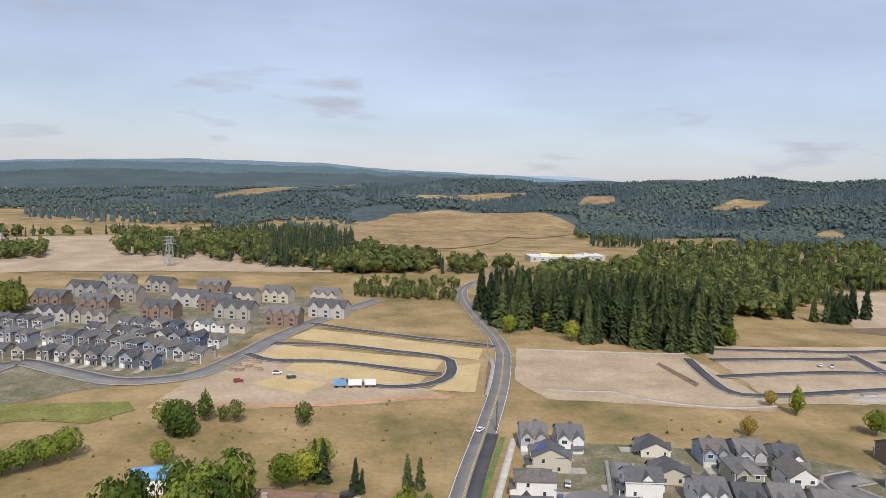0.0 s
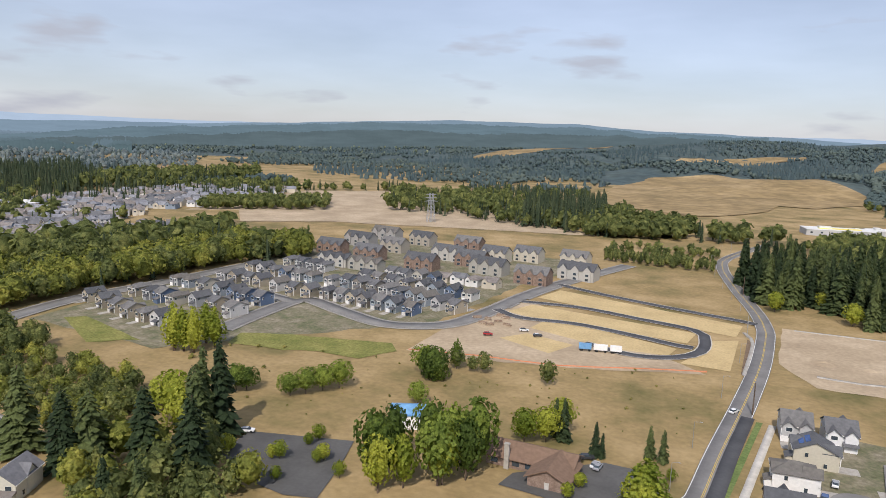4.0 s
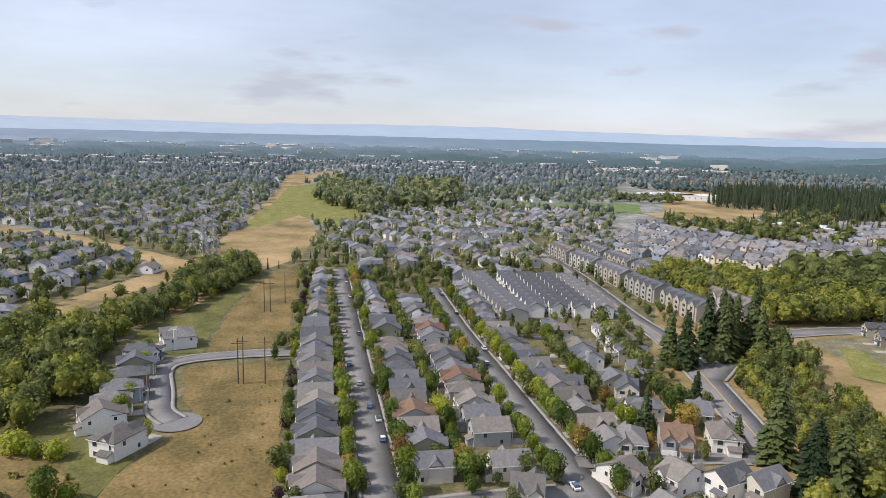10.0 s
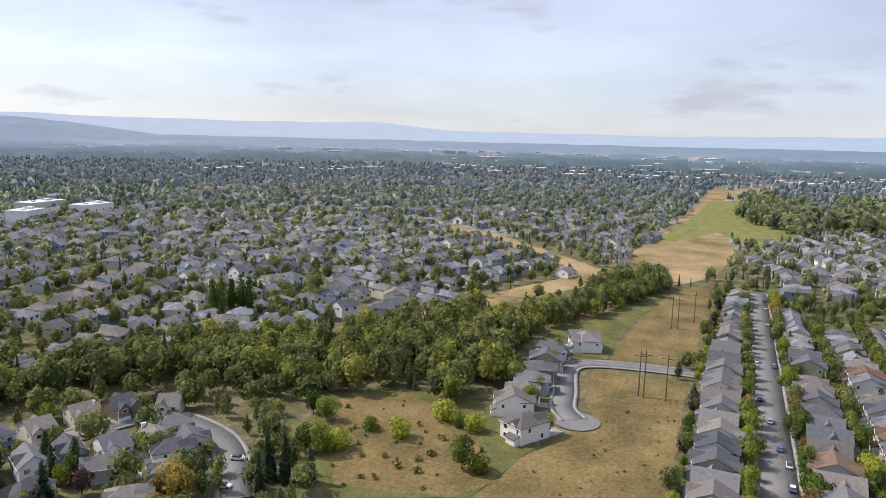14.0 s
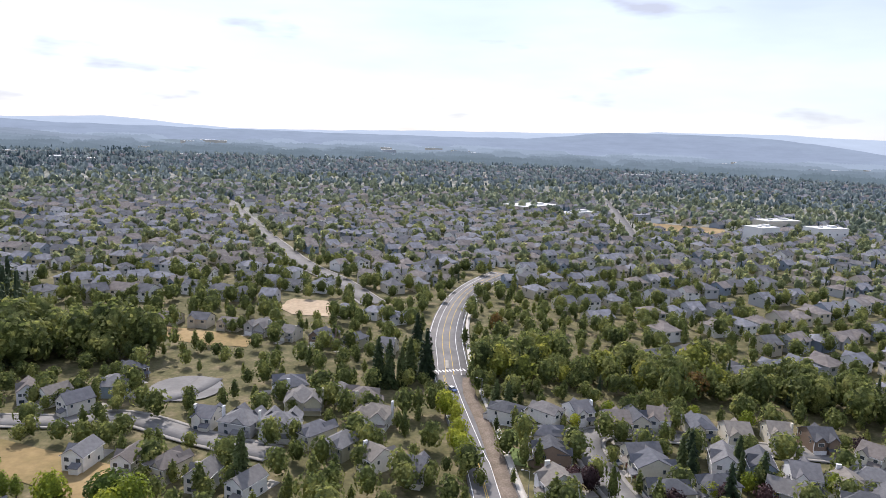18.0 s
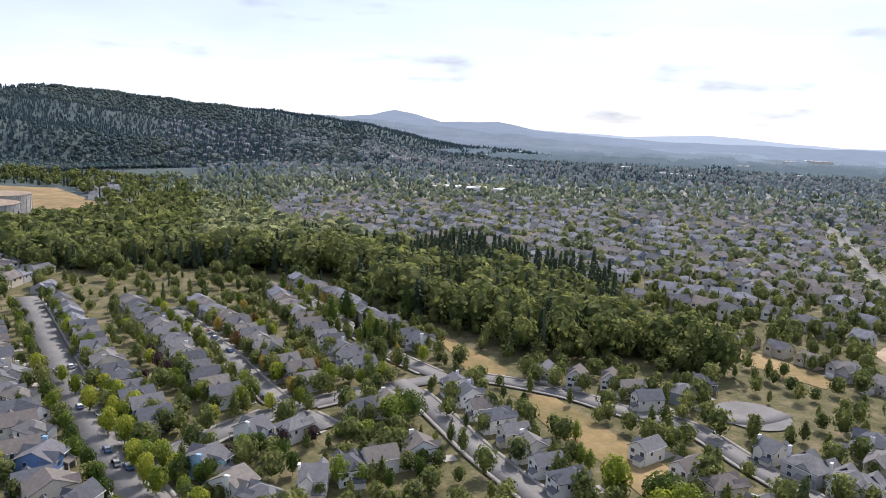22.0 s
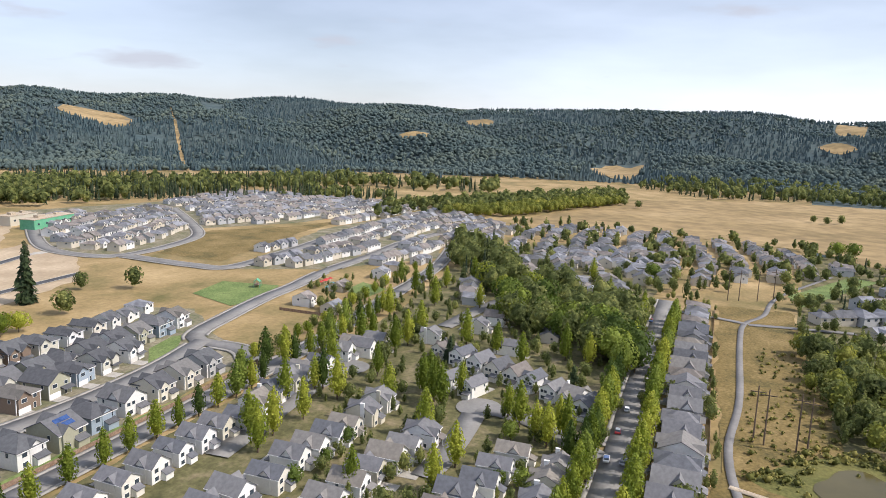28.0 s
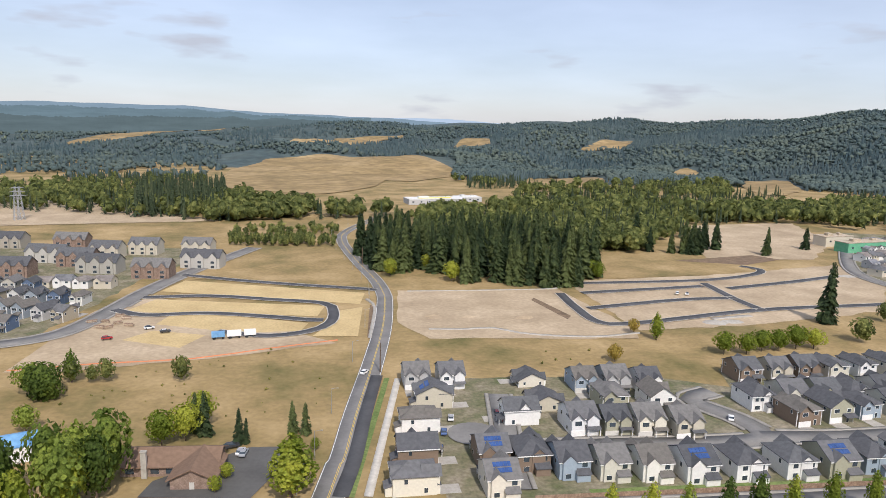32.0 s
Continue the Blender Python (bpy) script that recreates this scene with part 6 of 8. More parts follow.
def terrace(name, a, b, units, depth, h, rise, siding, shingles, label, storeys=2, group="terraces", face=1):
    """A long building of joined units, each with its gable and windows, from a to b."""
    A, B = Vector((*a, 0)), Vector((*b, 0))
    L = (B - A).length
    base = new(name)
    c = (A + B) / 2
    base.matrix_basis = pose(c.x, c.y, gz(c.x, c.y), 0, 0, math.degrees(math.atan2((B - A).y, (B - A).x)) + (0 if face > 0 else 180))
    body, rf = bmesh.new(), bmesh.new()
    box(body, 0, 0, -0.3, L, depth, h + 0.3)
    u = L / units
    gable(rf, 0, 0, h, L, depth, rise, "x")
    gable_wall(body, -L / 2, 0, h, depth, rise, 0.2, "x")
    gable_wall(body, L / 2 - 0.2, 0, h, depth, rise, 0.2, "x")
    for i in range(units):
        x = -L / 2 + u * (i + 0.5)
        for s in (-1, 1):
            y = s * depth / 2
            box(body, x, y + s * 0.3, -0.3, u * 0.62, 0.9, h + 0.3)
            dormer = bmesh.new() if name == "apartment_block" else rf
            gable(dormer, x, y * 0.62, h, u * 0.62, depth * 0.38 + 1.2, u * 0.34, "y", 0.3)
            if name == "apartment_block":
                part("gable_roof", dormer, shingles, base)
            gable_wall(body, x, y + s * 0.75 - (0 if s < 0 else 0.2), h, u * 0.62, u * 0.34, 0.2, "y")
    part("wall", body, siding, base)
    part("roof", rf, shingles, base)
    for i in range(units):
        x = -L / 2 + u * (i + 0.5)
        for k in range(storeys):
            hang("window", WIN[(2.2, 1.5)], base, x, -depth / 2 - 0.75, 1.5 + 2.8 * k)
    take(c.x, c.y, depth * 0.6)
    for i in range(int(L / 8)):
        p = A + (B - A) * (i + 0.5) / int(L / 8)
        take(p.x, p.y, depth * 0.6)
    return tagged(base, label, "terrace", group)


terrace("terraced_houses", (-438.8, 103.1), (-339.5, 103.5), 12, 13, 5.6, 2.2, "terrace_siding", "shingles", "long terrace with a continuous dark grey roof")
for k in range(4):
    terrace("terraced_houses", (-437 + 3 * k, 123.5 + 12.2 * k), (-349 + 2 * k, 117.5 + 12.2 * k), 9, 8.5, 5.6, 2.4, "pale_siding", "shingles", "row of small joined houses with pale walls")
for k in range(5):
    x = -540 + 43 * k
    terrace("townhouse_block", (x, 195 + 2.2 * k), (x + 36, 197 + 2.2 * k), 5, 12, 8.6, 3.0, "terrace_siding", "shingles", "three-storey grey townhouse block", 3, "townhouse blocks")
    terrace("townhouse_block", (x, 222 + 2.2 * k), (x + 36, 224 + 2.2 * k), 5, 12, 8.6, 3.0, "terrace_siding", "shingles", "three-storey grey townhouse block", 3, "townhouse blocks")
APTS = (-262, 469, -254, 550, -216, 539, -225, 458, -259, 510, -223, 497, -174, 534, -173, 485, -141, 498, -151, 471, -132, 450, -119, 510, -98, 434, -74, 462, -84, 509, -178, 443)
for i, (x, y) in enumerate(zip(APTS[::2], APTS[1::2])):
    a = radians(-12 if i % 3 else -8)
    L = (22, 25, 20)[i % 3]
    terrace("apartment_block", (x - L / 2 * math.cos(a), y - L / 2 * math.sin(a)), (x + L / 2 * math.cos(a), y + L / 2 * math.sin(a)), 3, 12, 7.2, 4.2, ("brick", "terrace_siding", "apartment_siding")[i % 3], "dark_shingles",
            "three-storey apartment block with gabled dark roof", 2, "apartment blocks")
GREYS = [(-236, 427), (-210, 422)]
for x, y in GREYS:
    terrace("terraced_houses", (x - 12, y + 2), (x + 12, y - 2), 3, 10, 6.0, 2.4, "terrace_siding", "dark_shingles", "grey terrace of the northwest estate", 2, "grey terraces of the northwest estate")

# far suburbs: rows back to back on a turned grid
def suburb(poly, turn, gap=13.0, deep=28.0, skip=0.1, wob=1.2, size=1.0):
    xs, ys = [p[0] for p in poly], [p[1] for p in poly]
    cx, cy = sum(xs) / len(xs), sum(ys) / len(ys)
    R = max(math.hypot(x - cx, y - cy) for x, y in poly)
    c, s = math.cos(radians(turn)), math.sin(radians(turn))
    spots = []
    for i in range(int(2 * R / deep)):
        v = -R + i * deep
        for j in range(int(2 * R / gap)):
            u = -R + j * gap
            bend = 14 * math.sin(u / 95 + cx) + 9 * math.sin(u / 41 + v / 160)
            spots.append((cx + u * c - (v + bend) * s + rng.uniform(-wob, wob), cy + u * s + (v + bend) * c + rng.uniform(-wob, wob), i))
    px, py = np.array([p[0] for p in spots]), np.array([p[1] for p in spots])
    ok = inside(px, py, poly) & ~open_land(px, py)
    for (x, y, i), good in zip(spots, ok):
        if good and rng.random() > skip and is_free(x, y, 5.5 * size ** 2):
            far_house(x, y, turn + (0 if i % 2 else 180) + rng.uniform(-9, 9), rng.uniform(0.9, 1.12) * size)


suburb([(449, 528), (578, 505), (449, 369), (372, 366), (361, 421)], 12, 9.2, 19, 0.03, 0.8, 0.8)
suburb([(610, 532), (737, 535), (736, 328), (681, 308), (558, 343), (491, 395)], -20, 9.2, 19, 0.03, 0.8, 0.8)
suburb([(372, 262), (420, 288), (600, 308), (715, 306), (700, 230), (640, 168), (540, 155), (440, 165), (395, 216)], -8, 9.4, 19, 0.03, 0.8, 0.8)
suburb([(296.0, 42.7), (408.8, 31.7), (537.7, 10.6), (564.8, 74.8), (464.9, 118.0), (335.2, 116.8)], 8, 10.5, 22, 0.06, 1.0, 0.84)
suburb([(576, 202), (669, 96), (632, -62), (553, -109), (453, -23), (454, 94)], 5, 10.5, 22, 0.06, 1.0, 0.84)
suburb([(398, -64), (509, -133), (544, -180), (499, -241), (399, -218), (318, -137), (343, -121)], -60, 11, 25, 0.08, 1.0, 0.9)
suburb([(912, -511), (991, -618), (653, -453), (627, -378)], 60, 12, 26, 0.3)
settle("east_suburb", ("far_wall_beige", "far_wall_grey", "far_wall_white", "far_wall_beige"), ROOFS, "dense suburb of grey-roofed pale houses")
suburb([(-599, 219), (-783, 538), (-694, 609), (-516, 481), (-434, 352), (-487, 294), (-513, 257)], 28, 11.5, 25, 0.02)
suburb([(-743, 361), (-698, 521), (-624, 647), (-416, 506), (-410, 393), (-449, 334), (-514, 294), (-586, 283)], 40, 11.5, 25, 0.02)
suburb([(-723, 590), (-700, 877), (-475, 925), (-435, 832), (-519, 650), (-561, 582)], 20, 11.5, 25)
suburb([(-824, 186), (-833, 334), (-699, 314), (-653, 238), (-729, 177)], 10, 11.5, 25)
suburb([(-476.5, 14.1), (-476.0, 97.6), (-553.1, 177.4), (-745.7, 160.2), (-726.9, 23.6)], 4, 12.5, 28)
settle("west_suburb", (*WALLS, "far_wall_beige"), ROOFS, "dense suburb of grey-roofed pale houses")
suburb([(-237, -225), (-283, -179), (-340, -130), (-484, -85), (-656, -205), (-726, -338), (-643, -597)], -18, 15.2, 32)
suburb([(-677, -628), (-759, -360), (-688, -215), (-556, -79), (-816, -58), (-1196, -59), (-1507, -52), (-1523, -530), (-1034, -954)], -10, 15.2, 33)
suburb([(-51, -353), (-134, -483), (-158, -239), (-268, -182), (-367, -148), (-593, -294), (-550, -526), (-289, -658), (-93, -611)], 12, 15.7, 33)
suburb([(99, -367), (68, -488), (-84, -437), (-152, -489), (-305, -590), (-503, -460), (-771, -713), (-458, -1102), (73, -1063), (235, -892)], 25, 15.7, 34)
suburb([(386, -414), (312, -461), (125, -390), (46, -400), (-29, -373), (-133, -462), (-284, -1040), (159, -1254), (528, -781), (568, -527)], -24, 15.7, 33)
suburb([(600, -560), (700, -700), (640, -860), (324, -404), (409, -433)], 60, 15.2, 33, 0.2)
suburb([(1180, -1400), (1290, -1720), (1060, -1760), (960, -1560)], 20, 14, 28, 0.1)
suburb([(-567, 15), (-426, 93), (-498, 201), (-1091, 427), (-921, 191), (-755, 47)], 4, 14.7, 32)
OUTER = [(-r * math.sin(radians(t)), r * math.cos(radians(t))) for r, ts in ((1480, range(70, 240, 5)), (2240, range(235, 65, -5))) for t in ts]
settle("south_suburb", (*WALLS, "far_wall_white", "far_wall_beige"), ROOFS, "wide suburb of grey-roofed houses under trees")
suburb(OUTER, 15, 22, 44, 0.15, 6)
settle("outer_suburb", ("far_wall_grey", "far_wall_blue"), ROOFS, "far suburb of grey-roofed houses under trees")

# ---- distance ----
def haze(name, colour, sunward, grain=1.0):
    """Wooded distance with its haze painted as glow, brighter towards the sun in the south."""
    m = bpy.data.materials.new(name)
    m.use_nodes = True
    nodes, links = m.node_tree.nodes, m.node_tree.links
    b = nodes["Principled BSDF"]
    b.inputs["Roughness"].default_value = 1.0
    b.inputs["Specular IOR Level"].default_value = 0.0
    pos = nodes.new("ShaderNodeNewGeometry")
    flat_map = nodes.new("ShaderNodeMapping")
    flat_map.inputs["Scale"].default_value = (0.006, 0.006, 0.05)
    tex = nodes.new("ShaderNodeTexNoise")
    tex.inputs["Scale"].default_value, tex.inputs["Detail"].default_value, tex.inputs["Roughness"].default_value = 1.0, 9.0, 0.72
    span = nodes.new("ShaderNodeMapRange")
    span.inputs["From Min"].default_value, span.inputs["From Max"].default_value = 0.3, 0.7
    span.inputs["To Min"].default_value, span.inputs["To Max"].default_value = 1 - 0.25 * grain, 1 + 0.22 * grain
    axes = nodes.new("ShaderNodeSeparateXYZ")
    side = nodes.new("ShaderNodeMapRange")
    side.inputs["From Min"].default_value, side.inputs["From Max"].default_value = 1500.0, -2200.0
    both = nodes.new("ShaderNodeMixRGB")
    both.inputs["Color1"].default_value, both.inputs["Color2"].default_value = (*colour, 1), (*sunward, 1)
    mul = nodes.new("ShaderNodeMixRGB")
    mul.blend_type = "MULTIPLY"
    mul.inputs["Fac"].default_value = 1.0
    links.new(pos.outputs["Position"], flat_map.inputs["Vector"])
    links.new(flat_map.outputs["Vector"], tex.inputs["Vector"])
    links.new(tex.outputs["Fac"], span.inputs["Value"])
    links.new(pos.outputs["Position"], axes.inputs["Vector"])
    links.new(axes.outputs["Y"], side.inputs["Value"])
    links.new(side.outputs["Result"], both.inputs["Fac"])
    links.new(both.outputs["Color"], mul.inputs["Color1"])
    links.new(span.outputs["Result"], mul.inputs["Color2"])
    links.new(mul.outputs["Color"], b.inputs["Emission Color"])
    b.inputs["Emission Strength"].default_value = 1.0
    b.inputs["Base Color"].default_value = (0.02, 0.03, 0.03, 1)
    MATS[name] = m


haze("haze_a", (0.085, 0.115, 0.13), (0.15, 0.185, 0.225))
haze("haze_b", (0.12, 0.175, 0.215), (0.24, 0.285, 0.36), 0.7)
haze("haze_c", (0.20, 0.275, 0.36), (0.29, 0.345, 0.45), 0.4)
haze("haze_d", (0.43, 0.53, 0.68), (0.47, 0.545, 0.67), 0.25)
# each farther line is painted paler and bluer, for more haze
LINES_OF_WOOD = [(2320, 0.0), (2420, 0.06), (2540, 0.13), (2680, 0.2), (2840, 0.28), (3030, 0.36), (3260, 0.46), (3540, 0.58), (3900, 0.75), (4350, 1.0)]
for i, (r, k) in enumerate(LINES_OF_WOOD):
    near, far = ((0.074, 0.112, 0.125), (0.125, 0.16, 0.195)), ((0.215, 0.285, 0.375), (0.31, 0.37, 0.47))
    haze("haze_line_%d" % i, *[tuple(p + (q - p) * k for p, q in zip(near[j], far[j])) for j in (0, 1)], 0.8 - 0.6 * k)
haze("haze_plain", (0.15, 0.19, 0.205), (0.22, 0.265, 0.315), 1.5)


def ridge(name, r, mat, height, rough, label, span=(0, 360), step=0.25, teeth=0.0, gappy=None):
    """A far ridge or line of woods round the place: height in metres by turn."""
    ts = np.arange(span[0], span[1] + 0.01, step)
    top = []
    for t in ts:
        z = height(t) + rough * noise.fractal((t * 0.35, r * 0.01, 0), 1.0, 2.0, 5)
        if gappy is not None:
            z = min(z, 70 * (noise.fractal((t * 0.22, r * 0.013, 4.0), 1.0, 2.0, 4) + gappy))
        top.append(z + teeth * (noise.noise((t * 9.0, r, 2.0)) + 0.6 * noise.noise((t * 23.0, r, 7.0))))
    top = np.array(top)
    a = np.radians(ts)
    rows = []
    for rr, z in ((r - 60, np.full_like(ts, -5.0)), (r, top), (r + 120, top * 0.6), (r + 200, np.full_like(ts, -20.0)))[:4 if gappy is None else 3]:
        rows.append(np.stack((-rr * np.sin(a), rr * np.cos(a), z), -1))
    v = np.concatenate(rows)
    k = len(ts)
    f = [(b * k + i, b * k + i + 1, (b + 1) * k + i + 1, (b + 1) * k + i) for b in range(len(rows) - 1) for i in range(k - 1)]
    tagged(new(name, sheet(name, v, f, mat)), label, "distance", kind="structure")


def elev(pairs, r):
    t, e = [p[0] for p in pairs], [p[1] for p in pairs]
    return lambda x: EYE + r * math.tan(radians(float(np.interp(x, t, e))))


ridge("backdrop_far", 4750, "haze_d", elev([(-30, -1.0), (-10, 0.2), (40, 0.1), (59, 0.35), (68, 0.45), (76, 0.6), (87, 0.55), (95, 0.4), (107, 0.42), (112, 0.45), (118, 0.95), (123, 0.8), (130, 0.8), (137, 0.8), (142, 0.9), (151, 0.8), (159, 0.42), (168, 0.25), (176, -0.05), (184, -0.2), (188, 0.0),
                                            (193, 0.33), (199, 0.0), (208, 0.3), (233, 0.6)], 4750), 5, "mountains on the horizon in painted pale blue haze", (-30, 236))
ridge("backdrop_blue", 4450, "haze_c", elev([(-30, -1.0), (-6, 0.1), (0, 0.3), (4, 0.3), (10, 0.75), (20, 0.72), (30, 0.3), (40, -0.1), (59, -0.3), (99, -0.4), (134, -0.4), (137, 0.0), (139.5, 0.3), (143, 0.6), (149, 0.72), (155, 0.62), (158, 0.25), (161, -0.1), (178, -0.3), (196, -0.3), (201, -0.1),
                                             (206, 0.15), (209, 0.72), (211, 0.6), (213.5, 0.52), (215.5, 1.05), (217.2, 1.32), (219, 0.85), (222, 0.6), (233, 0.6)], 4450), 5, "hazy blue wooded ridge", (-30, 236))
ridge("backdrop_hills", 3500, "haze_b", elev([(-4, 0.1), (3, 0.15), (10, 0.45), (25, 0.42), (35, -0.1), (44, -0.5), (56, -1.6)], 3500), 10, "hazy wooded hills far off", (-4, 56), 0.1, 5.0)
ridge("backdrop_plain", 2850, "haze_a", elev([(-2, -0.2), (10, -0.1), (25, -0.25), (40, -0.9), (56, -1.9)], 2850), 12, "dark wooded plain far off in painted haze", (-2, 56), 0.1, 5.0)
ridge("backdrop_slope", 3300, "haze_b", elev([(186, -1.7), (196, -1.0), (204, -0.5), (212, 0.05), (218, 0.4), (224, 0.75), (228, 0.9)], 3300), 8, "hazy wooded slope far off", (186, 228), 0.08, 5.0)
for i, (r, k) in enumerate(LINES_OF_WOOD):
    ridge("backdrop_woods", r, "haze_line_%d" % i, lambda t: 20 + 0.002 * r, 8, "line of woods on the far plain in painted haze", (44, 216), 0.08, 7.0, 0.26)
# the open ground between the lines of wood, its haze glowing from the colour
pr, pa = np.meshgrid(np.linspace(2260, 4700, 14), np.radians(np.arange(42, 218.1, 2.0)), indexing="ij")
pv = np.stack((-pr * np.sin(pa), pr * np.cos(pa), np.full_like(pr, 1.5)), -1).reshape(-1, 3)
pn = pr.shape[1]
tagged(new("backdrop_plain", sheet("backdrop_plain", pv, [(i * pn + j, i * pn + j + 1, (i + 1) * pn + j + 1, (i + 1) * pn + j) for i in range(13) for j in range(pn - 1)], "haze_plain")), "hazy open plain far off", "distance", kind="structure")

# ---- woods ----
def woods(poly, gap, kinds, low, high, wide=(0.9, 1.15), skip=0.1, margin=1.0):
    """Light trees over an outline."""
    xs, ys = [p[0] for p in poly], [p[1] for p in poly]
    x = min(xs)
    while x < max(xs):
        y = min(ys)
        while y < max(ys):
            u, v = x + rng.uniform(-0.45, 0.45) * gap, y + rng.uniform(-0.45, 0.45) * gap
            if rng.random() > skip and inside(u, v, poly) and is_free(u, v, margin):
                h = rng.uniform(low, high)
                light_tree(rng.choice(kinds), u, v, h, rng.uniform(*wide))
            y += gap
        x += gap


BELT = [(-421, 206), (-443, 242), (-398, 304), (-372, 385), (-350, 439), (-288, 476), (-264, 441), (-285, 395), (-298, 351), (-301, 276), (-311, 234), (-357, 222)]
woods(BELT, 6.5, ["bright_leaf", "leaf", "bright_leaf", "bright_leaf", "fir"], 12, 19)
woods([(-412, 306), (-422, 375), (-364, 464), (-330, 457), (-339, 398), (-355, 315)], 8, ["fir", "leaf"], 16, 26)
woods([(-247, 154), (-280, 210), (-241, 200), (-190, 196), (-171, 171), (-196, 143)], 5.0, ["bright_leaf", "leaf"], 4, 8)
woods([(-158, 131), (-150, 157), (-126, 160), (-120, 152), (-104, 146), (-98, 130), (-120, 112), (-140, 118)], 6.5, ["leaf", "leaf", "bright_leaf", "oval"], 6, 13, (1.0, 1.3), 0.2)
woods([(-200, 146), (-190, 190), (-164, 184), (-160, 168), (-170, 150)], 5.0, ["leaf", "bright_leaf", "leaf"], 4, 8, (1.1, 1.4))
woods([(-271, 177), (-304, 225), (-254, 212), (-244, 188)], 6, ["leaf"], 6, 11)
woods([(-210, -200), (-237, -170), (-304, -140), (-381, -79), (-495, -54), (-480, -33), (-403, -53), (-344, -77), (-275, -86), (-223, -86), (-234, -110), (-212, -129), (-206, -153), (-210, -178), (-197, -188)], 6.5, ["bright_leaf", "leaf", "bright_leaf", "oval", "leaf", "fir"], 7, 15)
woods([(-84, -283), (-121, -266), (-183, -241), (-246, -197), (-265, -164), (-348, -127), (-337, -95), (-247, -67), (-250, -98), (-237, -134), (-210, -140), (-203, -190), (-151, -227), (-104, -238), (-74, -252)], 7, ["bright_leaf", "leaf", "leaf", "leaf", "fir"], 8, 16)
woods([(236, -365), (207, -401), (127, -338), (75, -316), (45, -295), (54, -290), (87, -288), (130, -267), (188, -289)], 7, ["leaf", "fir", "leaf"], 13, 22)
woods([(566, -221), (605, -315), (546, -366), (478, -447), (393, -419), (331, -344), (366, -313), (400, -242), (445, -215)], 7, ["leaf", "leaf", "fir"], 11, 19, (1.0, 1.4))
woods([(407, -274), (378, -391), (409, -450), (327, -397), (210, -378), (132, -383), (102, -302), (153, -281), (199, -284), (299, -331), (387, -270)], 7.5, ["fir", "fir", "leaf"], 15, 25, (1.2, 1.6))
woods([(288, -352), (277, -455), (193, -410), (141, -407), (117, -343), (183, -332)], 8.5, ["fir"], 20, 29, (1.25, 1.7))
woods([(334, -48), (350, -80), (290, -82), (258, -92), (230, -74), (236, -51), (267, -46)], 6.5, ["bright_leaf", "leaf", "oval"], 6, 13)
woods([(249, -71), (255, -106), (187, -79), (214, -77)], 6.5, ["bright_leaf", "leaf"], 5, 10)
woods([(403, 101), (396, 54), (344, 9), (299, 6), (284, 36), (322, 82)], 8, ["leaf"], 11, 18)
woods([(497, 184), (570, 168), (417, 93), (343, 70), (357, 91)], 8, ["leaf", "leaf", "fir"], 11, 18)
woods([(347, 62), (356, 21), (324, 13), (312, 47)], 8, ["leaf"], 11, 16)
woods([(662, 250), (746, 208), (967, 99), (900, 85), (710, 180)], 7, ["bright_leaf"], 9, 14)
woods([(590, 281), (696, 320), (1024, 115), (954, 77), (694, 243)], 9, ["leaf"], 10, 16)
woods([(-98, 668), (67, 683), (71, 725), (-102, 715)], 11, ["leaf", "fir", "leaf"], 12, 20)
woods([(65, 667), (148, 667), (153, 691), (68, 691)], 11, ["leaf"], 6, 9)
woods([(157, 683), (573, 632), (651, 720), (340, 758), (173, 726)], 11, ["leaf", "fir", "leaf"], 12, 20)
woods([(-170, 695), (-89, 695), (-114, 900), (-204, 864)], 10, ["fir"], 24, 34)
woods([(-95, 647), (-15, 695), (-4, 762), (-96, 751)], 9, ["leaf"], 14, 20)
woods([(-67, 537), (14, 529), (17, 549), (-68, 557)], 4.5, ["oval"], 8, 10)
woods([(-70, 557), (-70, 614), (16, 622), (16, 554)], 9, ["leaf"], 5, 9, skip=0.3)
woods([(360, 666), (630, 696), (689, 763), (388, 719)], 11, ["leaf", "fir"], 14, 20)
woods([(-352, 749), (-234, 728), (-78, 653), (-77, 741), (-265, 922), (-413, 915)], 11, ["leaf", "fir"], 12, 20)
woods([(-102, 672), (-61, 695), (-74, 824), (-116, 799)], 8, ["fir", "leaf"], 16, 24)
woods([(-526, 627), (-401, 705), (-442, 778), (-544, 696)], 9, ["leaf"], 10, 15)
woods([(-948, 572), (-742, 682), (-1172, 1079), (-1191, 730)], 13, ["fir"], 18, 28)
woods([(-779, 705), (-722, 1032), (-808, 1154), (-899, 904)], 13, ["fir", "leaf"], 15, 24)
woods([(-878, 94), (-837, 176), (-1233, 258), (-1173, 144)], 13, ["fir", "leaf"], 16, 26)
woods([(-991, 6), (-767, 76), (-1173, 109), (-1294, 26)], 13, ["leaf", "fir"], 14, 22)
woods([(-996, 628), (-760, 744), (-978, 941), (-1236, 818)], 14, ["fir"], 18, 28)
woods([(-758, 752), (-657, 882), (-818, 1094), (-856, 871)], 14, ["fir"], 14, 22)
woods([(-428, -86), (-504, -70), (-528, -46), (-459, -31), (-401, -57)], 7, ["leaf"], 7, 12)
woods([(-913, 20), (-816, 74), (-1024, 100), (-1130, 32)], 12, ["leaf", "fir"], 14, 20)
woods([(-958, 122), (-889, 185), (-1304, 268), (-1248, 157)], 13, ["fir"], 18, 26)
woods([(478, 606), (625, 788), (980, 522), (1062, 290), (932, 254), (881, 434), (745, 539)], 14, ["leaf", "fir", "leaf"], 12, 20, skip=0.45)

